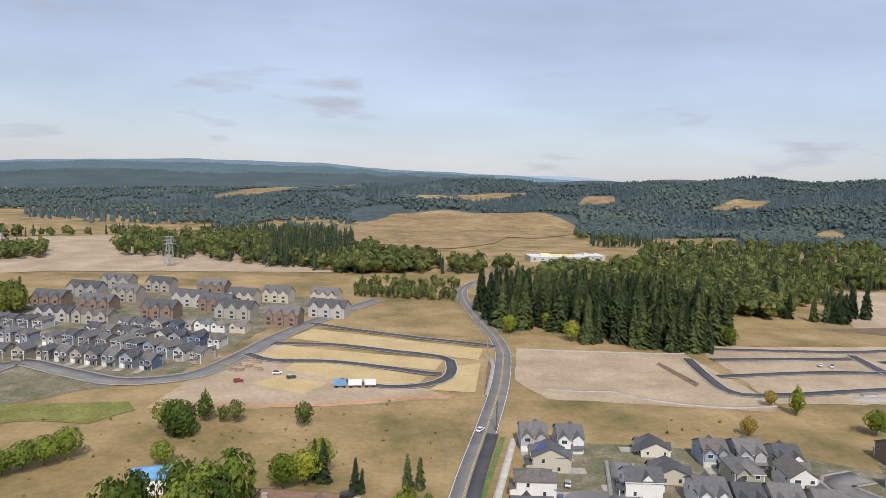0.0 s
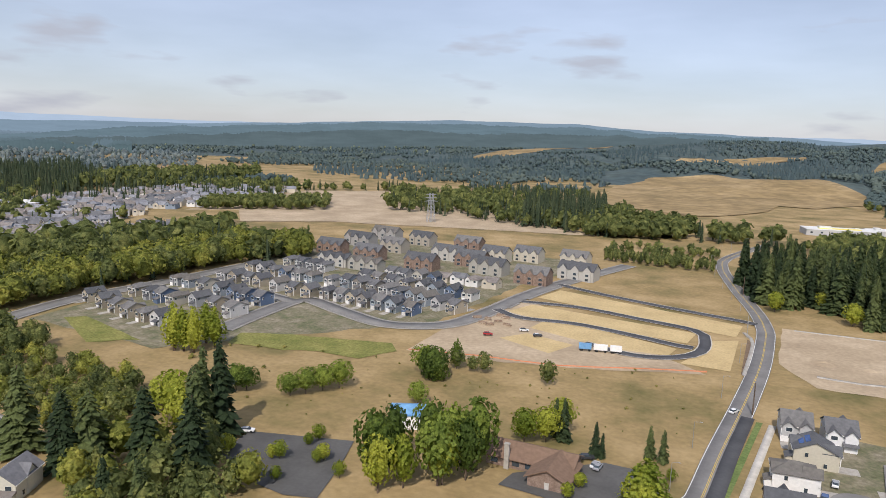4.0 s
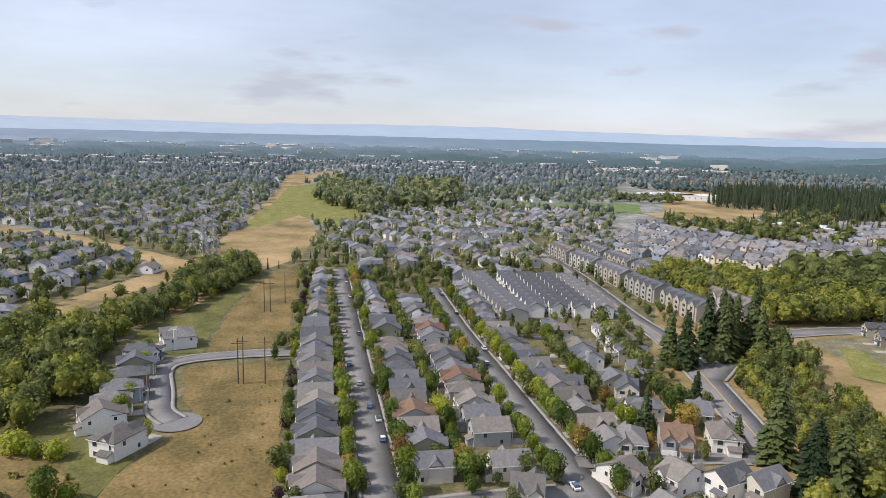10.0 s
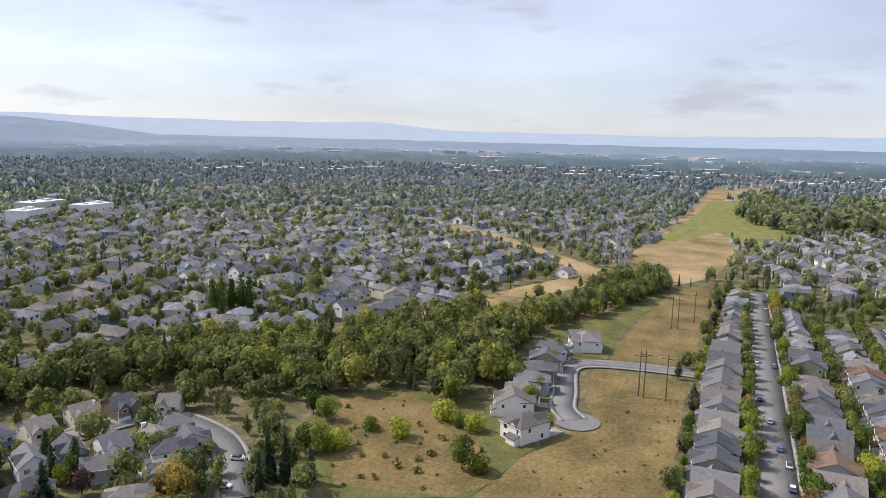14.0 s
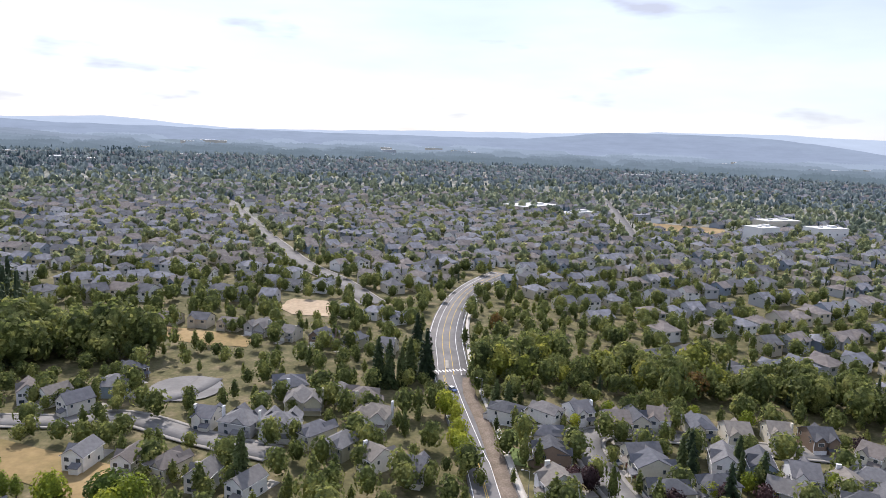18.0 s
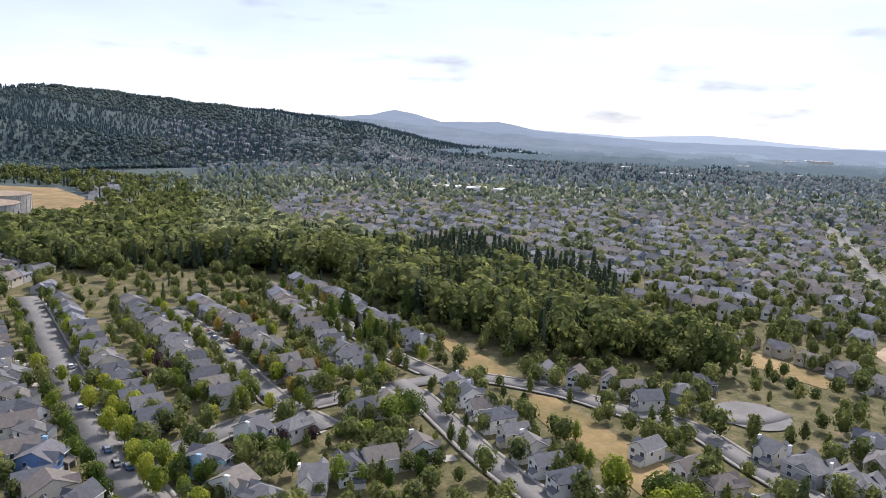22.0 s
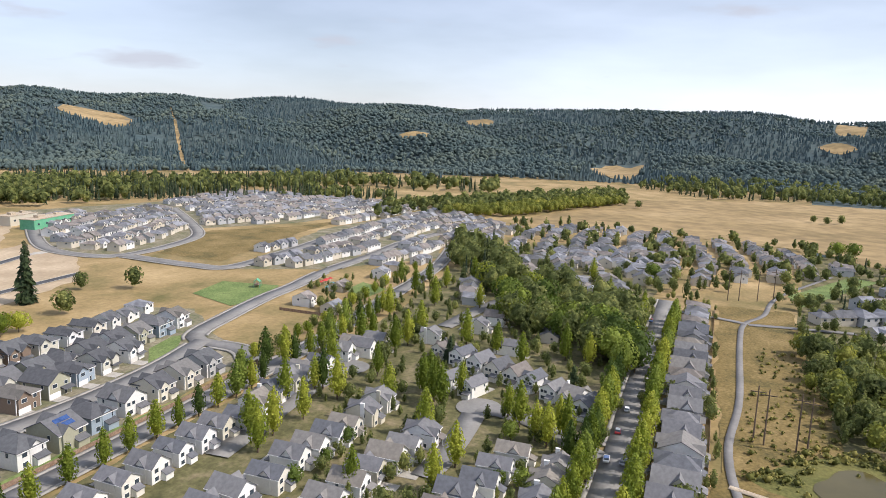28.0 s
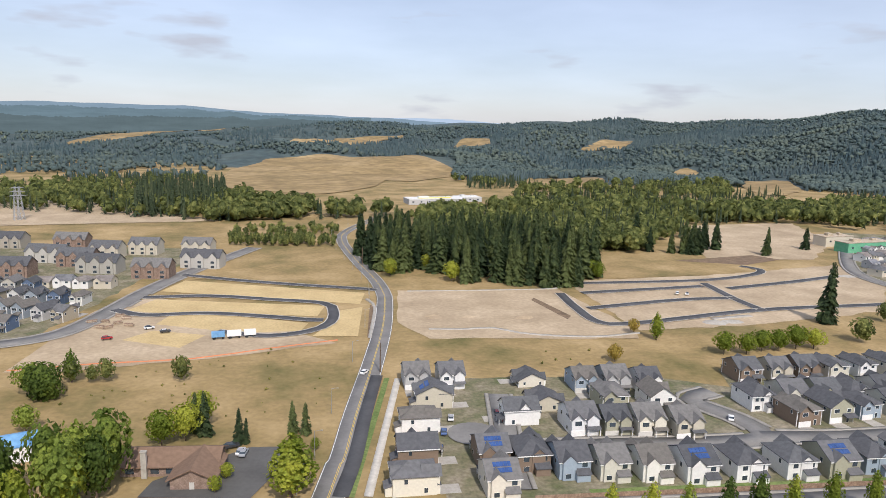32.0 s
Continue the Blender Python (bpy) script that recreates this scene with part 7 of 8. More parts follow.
woods([(1110, -140), (1100, -380), (905, -500), (760, -450), (700, -520), (830, -640), (1010, -640), (1330, -480), (1350, -150)], 12, ["leaf", "fir", "fir", "leaf"], 9, 16)
woods([(600, -330), (690, -420), (750, -460), (700, -540), (560, -520), (500, -450), (540, -380)], 10, ["leaf", "leaf", "fir"], 9, 15)
woods([(1060, -20), (1110, -150), (1360, -160), (1330, 60), (1180, 90)], 13, ["fir", "leaf", "fir"], 10, 17)
woods([(255, 690), (335, 775), (510, 813), (700, 1123), (450, 1052), (290, 1000), (240, 860), (200, 760)], 13, ["leaf", "fir", "fir", "leaf"], 10, 18, skip=0.42)
woods([(262, 640), (530, 690), (530, 760), (262, 690)], 14, ["leaf", "leaf", "fir"], 8, 14, skip=0.6)
# yards and streets of the suburbs
def yard_trees(span, turns, gap, kinds, low, high, skip, room=1.0):
    spots = []
    r = span[0]
    while r < span[1]:
        g = gap * (1 + r / 2400)
        t = turns[0]
        while t < turns[1]:
            a, q = radians(t + rng.uniform(-0.5, 0.5) * math.degrees(g / r)), r + rng.uniform(-0.5, 0.5) * g
            spots.append((-q * math.sin(a), q * math.cos(a)))
            t += math.degrees(g / r)
        r += g
    bare = open_land(np.array([p[0] for p in spots]), np.array([p[1] for p in spots]))
    for (x, y), b in zip(spots, bare):
        if not b and rng.random() > skip and is_free(x, y, room):
            light_tree(rng.choice(kinds), x, y, rng.uniform(low, high), rng.uniform(0.85, 1.2))


yard_trees((420, 900), (96, 262), 8.9, ["leaf", "leaf", "oval", "leaf", "oval", "leaf", "leaf", "fir"], 5, 11, 0.2, -1.2)
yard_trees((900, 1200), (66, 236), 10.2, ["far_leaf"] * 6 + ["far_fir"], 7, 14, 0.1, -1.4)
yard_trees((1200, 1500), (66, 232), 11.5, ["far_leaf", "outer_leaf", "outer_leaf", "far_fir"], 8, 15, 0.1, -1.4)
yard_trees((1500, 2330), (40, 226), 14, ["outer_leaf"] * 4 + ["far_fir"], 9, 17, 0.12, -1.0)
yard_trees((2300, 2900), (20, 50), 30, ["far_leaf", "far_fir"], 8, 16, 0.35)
yard_trees((450, 900), (66, 96), 9, ["leaf", "leaf", "oval", "fir"], 6, 11, 0.3, -0.5)
yard_trees((150, 420), (192, 236), 6.6, ["leaf", "oval", "leaf"], 5, 9.5, 0.2, -0.9)
yard_trees((150, 420), (236, 262), 7, ["leaf", "oval", "leaf"], 4, 8, 0.35, -0.6)
yard_trees((150, 430), (122, 192), 7.6, ["leaf", "oval", "leaf"], 5, 11, 0.2, -0.9)
yard_trees((150, 470), (58, 94), 7.6, ["leaf", "oval", "leaf"], 4, 8.5, 0.3, -0.7)
yard_trees((420, 700), (262, 284), 10, ["oval", "leaf"], 6, 11, 0.25)
yard_trees((150, 420), (262, 300), 6.0, ["oval", "leaf", "oval"], 3, 7, 0.3, -0.8)

# mosaic of woods and fields to the north, and the wooded hills
def hill_woods(turns, r0, r1, gap, cut, firs=-0.42):
    t = turns[0]
    while t < turns[1]:
        r = (r0 if r0 else foot(t)) + rng.uniform(0, gap)
        while r < r1:
            g = gap * (0.7 + r / 3500)
            a, q = radians(t + rng.uniform(-0.3, 0.3)), r + rng.uniform(-0.5, 0.5) * g
            x, y = -q * math.sin(a), q * math.cos(a)
            patchy = noise.noise((x / 260, y / 260, 3.1)) + 0.5 * noise.noise((x / 90, y / 90, 1.7))
            if patchy > cut and is_free(x, y, 2):
                fir = noise.noise((x / 330 + 9, y / 330, 0.4)) + rng.uniform(-0.35, 0.35) > firs
                keep.append((x, y, rng.uniform(9, 16) if fir else rng.uniform(8, 13), fir))
            r += g
        t += math.degrees(gap * 0.62 / (r0 if r0 else foot(t) * 1.35))


keep = []
hill_woods((220, 360.3), 0, 2950, 13.5, -0.62, -0.08)
hill_woods((206, 221), 2200, 3200, 16, -0.7)
hill_woods((190, 220), 1500, 2900, 19, -0.25)
hill_woods((0, 40), 1500, 2800, 16, -0.12, 0.0)
hill_woods((-14, 62), 720, 1500, 13, 0.08, 0.0)
hill_woods((328, 352), 540, 830, 10, 0.02, 0.1)
hill_woods((40, 66), 1100, 2800, 18, 0.05, 0.1)
hill_woods((290, 348), 830, 1300, 13, -0.06)
kx, ky = np.array([k[0] for k in keep]), np.array([k[1] for k in keep])
bare = np.zeros(len(keep), bool)
for poly in FIELDS:
    bare |= inside(kx, ky, poly)
bare |= open_land(kx, ky)
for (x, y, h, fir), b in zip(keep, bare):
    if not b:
        # beyond 1150 m trees are of the kinds with haze in their colour
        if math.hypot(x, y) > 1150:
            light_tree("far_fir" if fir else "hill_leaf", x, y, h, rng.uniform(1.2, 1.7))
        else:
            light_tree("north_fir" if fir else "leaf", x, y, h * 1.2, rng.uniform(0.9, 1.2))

# rough weeds and shrubs in the open land
def weeds(poly, gap, low, high, skip, kinds=("scrub",)):
    woods(poly, gap, list(kinds), low, high, (0.9, 1.6), skip, 0.3)


weeds([(272, -22), (295, -58), (230, -50), (205, -37), (201, -20)], 3.4, 0.5, 1.8, 0.35)
weeds([(201, -20), (232, -42), (229, -82), (184, -76)], 2.4, 0.6, 2.6, 0.25)
weeds([(301, -27), (336, -33), (333, -54), (281, -50)], 4, 0.8, 1.8, 0.4)
weeds([(167, -19), (188, -28), (181, -73), (155, -67)], 5, 1.0, 3.0, 0.5)
weeds([(-165, -57), (-203, -52), (-235, -40), (-280, -10), (-177, -9)], 9, 0.5, 1.2, 0.75)
weeds([(-212, -127), (-229, -106), (-193, -60), (-165, -57), (-156, -96)], 7, 0.8, 2.2, 0.5)
weeds([(-106, 254), (6, 247), (-2, 210), (-50, 233)], 15, 0.6, 1.6, 0.8)
weeds([(30, 269), (155, 287), (145, 258), (73, 258)], 8, 0.5, 1.5, 0.7)
weeds([(-243, 209), (-200, 221), (-187, 252), (-115, 266), (-111, 228), (-174, 205)], 10, 0.7, 2.0, 0.7)
weeds([(-219, 188), (-104, 265), (-4, 296), (-16, 232), (-39, 221), (-95, 196), (-174, 174)], 6, 0.3, 1.0, 0.85)
weeds([(-109, 254), (8, 302), (9, 217), (-46, 215), (-92, 212)], 6, 0.3, 1.0, 0.88)
weeds([(-171, -49), (-199, -45), (-287, -12), (-174, -4)], 5, 0.3, 0.9, 0.75)

# ---- single trees ----
def trees(kind, spots, low, high, mat=None, wide=(0.9, 1.1), group=""):
    for x, y in zip(spots[::2], spots[1::2]):
        tree(kind, x, y, rng.uniform(low, high), mat, rng.uniform(*wide), group)


def avenue(pts, gap, shift, kind, low, high, group, mats=(None,), skip=0.05):
    """Trees in a line beside a street."""
    line = curve(pts, 1.0)
    run, due = 0.0, 0.0
    for i in range(len(line) - 1):
        d = line[i + 1] - line[i]
        if run >= due:
            due += gap * rng.uniform(0.85, 1.15)
            n = Vector((-d.y, d.x, 0)).normalized()
            if rng.random() > skip:
                p = line[i] + n * (shift + rng.uniform(-0.7, 0.7))
                tree(kind, p.x, p.y, rng.uniform(low, high), rng.choice(mats), rng.uniform(0.9, 1.1) if kind == "tall" else rng.uniform(0.72, 0.98), group)
        run += d.length


# the fir grove beyond the main road
GROVE = [(21, 465), (42, 430), (62, 444), (87, 402), (144, 385), (174, 413), (192, 489), (142, 519), (30, 523)]
gn = 0
xs, ys = [p[0] for p in GROVE], [p[1] for p in GROVE]
for i in range(1600):
    x, y = rng.uniform(min(xs), max(xs)), rng.uniform(min(ys), max(ys))
    if gn < 168 and inside(x, y, GROVE) and is_free(x, y, 0.2):
        tree("conifer", x, y, rng.uniform(22, 36), None, rng.uniform(0.85, 1.2), "fir grove")
        gn += 1
trees("round", (78, 410, 169, 417, 171, 409, 42, 425, 68, 444), 9, 14, "leaf_bright", group="grove edge trees")
trees("conifer", (-136, 165, -134, 170), 29, 32, None, (1.0, 1.2))
trees("conifer", (-280, 175, -279, 181, -274, 185, -272, 192, -266, 192, -269, 177), 26, 34, None, (1.0, 1.2), "large firs by the road")
trees("conifer", (-177, 137, -155, 132, -151, 137, -139, 144, -121, 142, -137, 163, -134, 160, -268, 151, -263, 155), 22, 27, None, (1.25, 1.55))
trees("conifer", (-185, 129, -224, 138, -200, 106, -131, 122, -122, 124), 13, 18, None, (1.2, 1.5))
trees("conifer", (-24, 202, -22, 202, -9, 208, -5, 206), 8, 12, None, (0.9, 1.1))
trees("conifer", (249, 500, 263, 492, 276, 487, 283, 489, 272, 490, 386, 504, 335, 480), 17, 28, None, (1.0, 1.4))
trees("conifer", (290, 503, 299, 510, 306, 519, 297, 520, 309, 508, 285, 511, 225, 548, 262, 552), 18, 26, None, (1.1, 1.5), "dark firs at the field edge")
trees("conifer", (250, 304), 32, 33, None, (0.95, 1.0))
trees("conifer", (-38, 212, -35, 209), 13, 16)
trees("conifer", (259, -84, 252, -88, 254, -94, 247, -79, 256, -99, 267, -82), 20, 27, None, (1.25, 1.55), "firs beside the pond")
trees("round", (-77, 162, -76, 171, -61, 167, -55, 173, -68, 179, -54, 180, -61, 178), 17, 22, None, (0.66, 0.8), "maples by the church")
trees("round", (-69, 162, -60, 168, -74, 157), 13, 17, "leaf_bright", (0.68, 0.8), "maples by the church")
trees("wide", (-46, 203, -40, 206, -37, 215), 11, 13, "leaf_bright", (0.8, 0.9))
trees("round", (-141, 163, -153, 171), 16, 19, "leaf_bright")
trees("bush", (-90, 243, -93, 243), 9, 11, None, (0.7, 0.8))
trees("round", (-88, 259, -50, 256, -88, 218, -76, 258, -81, 258), 6, 10)
trees("tall", (-88, 259), 12, 13)
trees("wide", (-132, 206, -128, 210, -120, 220, -124, 215, -149, 204, -152, 202), 8, 11, None, (0.9, 1.1), "shrubby trees in the field")
trees("round", (-110, 162, -108, 163, -97, 165, -96, 167, -102, 152, -87, 160, -105, 174, -104, 178, -124, 162, -124, 160), 4, 6.5, "leaf_bright", group="trees in the parking lot")
trees("tall", (-203, 229, -194, 230, -191, 240, -199, 230, -198, 243), 17, 22, "leaf_bright", (1.1, 1.4), "group of tall trees")
trees("column", (-151, 140, -150, 141), 14, 16)
trees("wide", (169, 264, 179, 263, 188, 266, 196, 266, 206, 268, 214, 267), 9, 11, "leaf_bright", (0.9, 1.1), "hedgerow trees")
trees("round", (244, 272), 9, 10)
trees("tall", (149, 286), 13, 14, "leaf_bright", (1.2, 1.3))
trees("round", (118, 260, 143, 297), 7, 8, "leaf_autumn")
trees("wide", (-92, 244, -97, 248), 11, 13)
trees("tall", (-8, 170, -7, 172), 15, 17, "leaf_bright", (1.6, 1.8))
trees("round", (-2, 195, -25, 181, -27, 174), 4, 6, "leaf_bright")
trees("round", (282, 304, 297, 282, 243, 273), 9, 13)
trees("column", (-280, -240, -282, -236, -287, -234, -290, -230, -291, -226), 21, 25, None, (1.1, 1.3), "row of tall poplars")
trees("conifer", (-112, -172, -112, -167, -125, -163, -151, -112, -152, -107, -144, -110, -155, -101, -114, -152), 11, 16)
trees("conifer", (-47, -259, -55, -287, -43, -253, -38, -252, -34, -254, -54, -260, 11, -182), 16, 23, None, (1.0, 1.2))
trees("conifer", (196, -240, 194, -242, 202, -242, 179, -236), 11, 16, None, (0.8, 1.0))
trees("tall", (82, -197, 77, -200, 100, -209, 66, -184, 69, -184), 6.5, 9, None, (1.2, 1.5))
trees("round", (36, -168, 40, -165, 55, -174), 9, 12, "leaf_bright", (0.8, 1.0))
trees("wide", (129, -174, 126, -178, 37, -170, 42, -172), 10, 13)
trees("round", (-133, -129, -132, -126, -100, -320, -151, -227), 9, 11, "leaf_autumn")
trees("round", (-124, -151, -98, -152, -82, -168, -108, -141), 7, 8, "leaf_purple")
trees("round", (-55, -215, -53, -202, -51, -188, -50, -196, -53, -221), 7, 10, "leaf_bright", group="trees beside the main road")
trees("wide", (293, 23, 290, 18, 301, 27, 309, 34, 333, 76, 342, 85, 350, 67), 15, 19, None, (0.8, 0.95), "large trees of the estate")
trees("wide", (465, 21, 625, -110, 624, -121), 11, 14)
avenue([(68.7, 154.0), (117.1, 151.2), (203.6, 148.2), (269.9, 147.8), (339.5, 151.4)], 9.5, -7.5, "tall", 11, 14, "street trees of the estate road", ("leaf_bright", None))
avenue([(218.0, 150.6), (270.0, 150.1), (339.5, 154.2), (419.2, 158.2)], 8, 7.0, "round", 6, 8, "street trees of the estate road", ("leaf_bright", None))
avenue([(150.1, 16.3), (208.6, 14.3), (253.1, 13.9), (362.7, 11.2)], 7.5, 7.0, "tall", 12, 16, "avenue trees of the east street", ("leaf_bright", "leaf_bright", None))
avenue([(150.1, 16.3), (208.6, 14.3), (253.1, 13.9), (362.7, 11.2)], 7.5, -7.0, "tall", 12, 16, "avenue trees of the east street", ("leaf_bright", "leaf_bright", None))
trees("tall", (226, 143, 240, 140, 196, 124, 186, 111, 209, 120, 232, 126, 205, 109, 271, 127, 262, 128, 231, 106, 261, 112, 270, 110, 288, 111, 338, 123, 210, 92, 226, 83, 213, 74, 222, 84, 281, 87, 343, 100, 276, 72, 266, 59, 226, 71, 217, 78, 172, 113, 190, 71, 175, 56, 160, 57, 151, 76, 214, 51, 209, 46, 201, 39, 198, 35, 208, 33, 203, 30, 170, 120, 161, 111, 309, 136, 358, 142, 379, 131, 402, 121, 438, 55, 398, 40, 280, 44, 277, 34), 13, 17, "leaf_bright", (0.85, 1.05), "oval trees of the east estate")
trees("tall", (191, 27, 192, 23, 182, 21, 227, 21, 242, 22, 204, 23, 257, 141, 274, 142, 222, 149, 199, 143, 211, 118, 380, 160, 388, 145), 13, 17, None, (0.85, 1.05), "oval trees of the east estate")
trees("wide", (375, 96, 352, 81, 324, 80, 374, 80, 390, 110), 12, 16, "leaf_bright", (0.8, 0.95), "large trees of the estate")
trees("wide", (305, 52, 319, 48, 324, 60, 272, 20, 284, 26, 276, 16, 316, 40), 13, 17, None, (0.8, 0.95), "large trees of the estate")
trees("conifer", (265, 88, 259, 87, 245, 35, 398, 127, 394, 104), 9, 13, None, (1.2, 1.4))
trees("round", (258, 71, 241, 50, 168, 96, 163, 90, 175, 90, 149, 92, 192, 96, 192, 91, 198, 46, 170, 42, 170, 36), 4.5, 7, None, (0.9, 1.2), "garden trees of the east estate")
trees("round", (-85, -270, -76, -257, -93, -271, -104, -278, -112, -244, -138, -255, -137, -220, -157, -228, -170, -215, -184, -211, -202, -204, -208, -189), 12, 16, None, (0.8, 1.0), "large trees behind the southwest loop")
trees("round", (-135, -200, -152, -198, -138, -208, -151, -177, -125, -159, -130, -154, -148, -154, -112, -157, -121, -206, -109, -214, -94, -207), 5, 8, "leaf_bright", (0.9, 1.1), "garden trees of the southwest loop")
trees("conifer", (-120, -182, -116, -174, -130, -171, -130, -160, -76, -224, -73, -228), 10, 14, None, (1.2, 1.5))
trees("round", (-81, -166, -77, -168, -115, -154, -176, -175), 6, 8, "leaf_purple", (0.9, 1.1))
trees("round", (-132, -124, -122, -124, -130, -130), 7, 9, "leaf_autumn")
trees("round", (212, -130, 236, -159, 211, -152, 190, -147, 174, -139, 175, -151, 168, -157, 163, -166, 194, -190, 186, -180, 177, -181, 168, -186, 159, -193, 156, -202, 167, -207, 197, -127, 165, -114, 155, -111, 178, -114), 6, 9, "leaf_bright", (0.72, 0.95), "street trees of the southeast rows")
trees("tall", (223, -259, 192, -239, 182, -231, 219, -244, 201, -281, 179, -240), 12, 16, None, (1.1, 1.3), "tall trees of the southeast rows")
trees("round", (145, -141, 140, -148, 151, -125, 222, -147, 178, -125), 4, 6, "leaf_purple", (0.9, 1.2))
trees("bush", (-208, -78, -212, -84, -207, -72, -193, -103, -192, -92, -180, -61, -174, -107, -177, -105, -180, -112), 4, 7, "leaf_bright", (0.8, 1.2), "bushes in the clearing")
trees("round", (-180, -66, -197, -127, -194, -120, -171, -113, -171, -109), 8, 11, None, (0.9, 1.1), "trees in the clearing")
trees("round", (-215, -50, -236, -61, -250, -62, -268, -64, -282, -64, -302, -67), 6, 9, "leaf_bright", (0.9, 1.1), "street trees of the cul-de-sac")
trees("bush", (137, -157, 135, -161, 130, -162, 132, -178, 130, -183), 4, 6, None, (0.9, 1.2), "garden shrubs of the southeast rows")
trees("round", (160, -111, 151, -110, 145, -111, 142, -112, 164, -108, 174, -113, 116, -133, 112, -137, 104, -139, 101, -149, 104, -155, 137, -133, 130, -130, 146, -133, 149, -129), 6, 9, None, (0.68, 0.9), "garden trees of the southeast rows")
trees("round", (228, -125, 242, -128, 211, -120, 191, -114, 181, -113, 166, -106, 156, -103, 149, -101, 208, -128, 201, -122, 263, -151, 280, -156, 247, -147), 7, 9.5, "leaf_bright", (0.7, 0.9), "street trees of the southeast rows")
trees("round", (888, 97, 900, 81, 882, 63, 863, -125, 850, -136, 862, -152, 706, -272, 714, -291), 8, 12, None, (0.9, 1.2), "trees round the farm")
MIX = ("leaf_bright", None, "leaf_bright", None, "leaf_autumn")
avenue([(125.9, -91.0), (160.6, -101.7), (179.7, -107.7), (227.3, -124.6), (286.9, -148.0), (354.6, -174.2)], 9.5, 8.3, "round", 6, 8.5, "street trees of the southeast rows", ("leaf_bright", None))
avenue([(125.9, -91.0), (160.6, -101.7), (179.7, -107.7), (227.3, -124.6), (286.9, -148.0), (354.6, -174.2)], 9.5, -8.3, "round", 6, 8.5, "street trees of the southeast rows", ("leaf_bright", None))
avenue([(174.8, -165.0), (222.1, -185.0), (301.5, -216.0)], 12, 6.5, "round", 6, 8.5, "street trees of the southeast rows", MIX)
avenue([(174.8, -165.0), (222.1, -185.0), (301.5, -216.0)], 12, -6.5, "round", 6, 8.5, "street trees of the southeast rows", MIX)
avenue([(159.2, -224.3), (208.1, -245.9), (291.7, -285.5)], 11, 6.5, "tall", 7, 11, "street trees of the southeast rows", MIX)
avenue([(159.2, -224.3), (208.1, -245.9), (291.7, -285.5)], 12, -6.5, "round", 6, 8.5, "street trees of the southeast rows", MIX)
avenue([(192.6, -145.2), (248.5, -165.6), (317.2, -192.0)], 12, 0, "round", 6, 9, "garden trees of the southeast rows", ("leaf_bright", None, "leaf_purple"))
avenue([(180.4, -191.8), (228.4, -212.6), (285.4, -243.5)], 12, 0, "round", 6, 9, "garden trees of the southeast rows", (None, "leaf_bright", "leaf_autumn"))
for k in (7.8, -7.8):
    avenue([(-165.8, 18.2), (-329.5, 18.8), (-476.5, 19.0)], 8.5, k, "round", 6.5, 10, "street trees of the west street", (None, None, "leaf_bright", None, "leaf_bright", None, "leaf_autumn"), 0.15)
    avenue([(-165.1, 74.0), (-259.7, 72.5), (-329.0, 71.6), (-422.4, 73.2)], 8.5, k, "round", 6.5, 10, "street trees of the second west street", (None, "leaf_bright", "leaf_autumn", None, None, "leaf_bright", None), 0.15)
avenue([(-170.5, 42.2), (-299.6, 43.4), (-417.7, 43.5)], 6.5, 0, "round", 6, 10, "garden trees of the west rows", (None, None, "leaf_bright", None, None, "leaf_bright", "leaf_autumn"), 0.2)
avenue([(-166.1, -7.6), (-300.2, -7.0), (-447.4, -2.2)], 9, 0, "bush", 3, 5, "garden shrubs of the west rows", (None, "leaf_bright", "leaf_purple"), 0.15)
avenue([(-189.8, 103.3), (-259.3, 104.3), (-328.5, 109.3)], 7, 0, "round", 6, 10, "garden trees of the west rows", (None, "leaf_bright", None, None, "leaf_autumn", None), 0.1)
avenue([(-199.6, 121.3), (-259.1, 132.1), (-328.2, 143.0)], 7, 0, "round", 7, 12, "garden trees of the west rows", (None, None, "leaf_bright", None, None, "leaf_bright", "leaf_autumn"), 0.1)

# ---- power lines ----
def pole(x, y, h, arms=True, group="power poles"):
    base = new("power_pole")
    base.matrix_basis = pose(x, y, gz(x, y))
    bm = bmesh.new()
    tube(bm, (0, 0, -0.5), (0, 0, h), 0.28, 0.18, 8)
    part("pole", bm, "pole_wood", base)
    if arms:
        bm = bmesh.new()
        box(bm, 0, 0, h - 2.2, 0.2, 4.6, 0.25)
        part("crossarm", bm, "pole_wood", base)
    return tagged(base, "tall dark wooden power pole", "power pole", group)


for s in ((-264, -27, -263, -25, -262, -17, -371, -24, -372, -21, -390, -14), (228, -24, 227, -27, 226, -36, 226, -39), (426, -23, 428, -29, 432, -39, 439, -48), (22, 257, 27, 461)):
    for x, y in zip(s[::2], s[1::2]):
        pole(x, y, rng.uniform(17, 19) if s[0] < 0 or s[1] < 0 else 12)


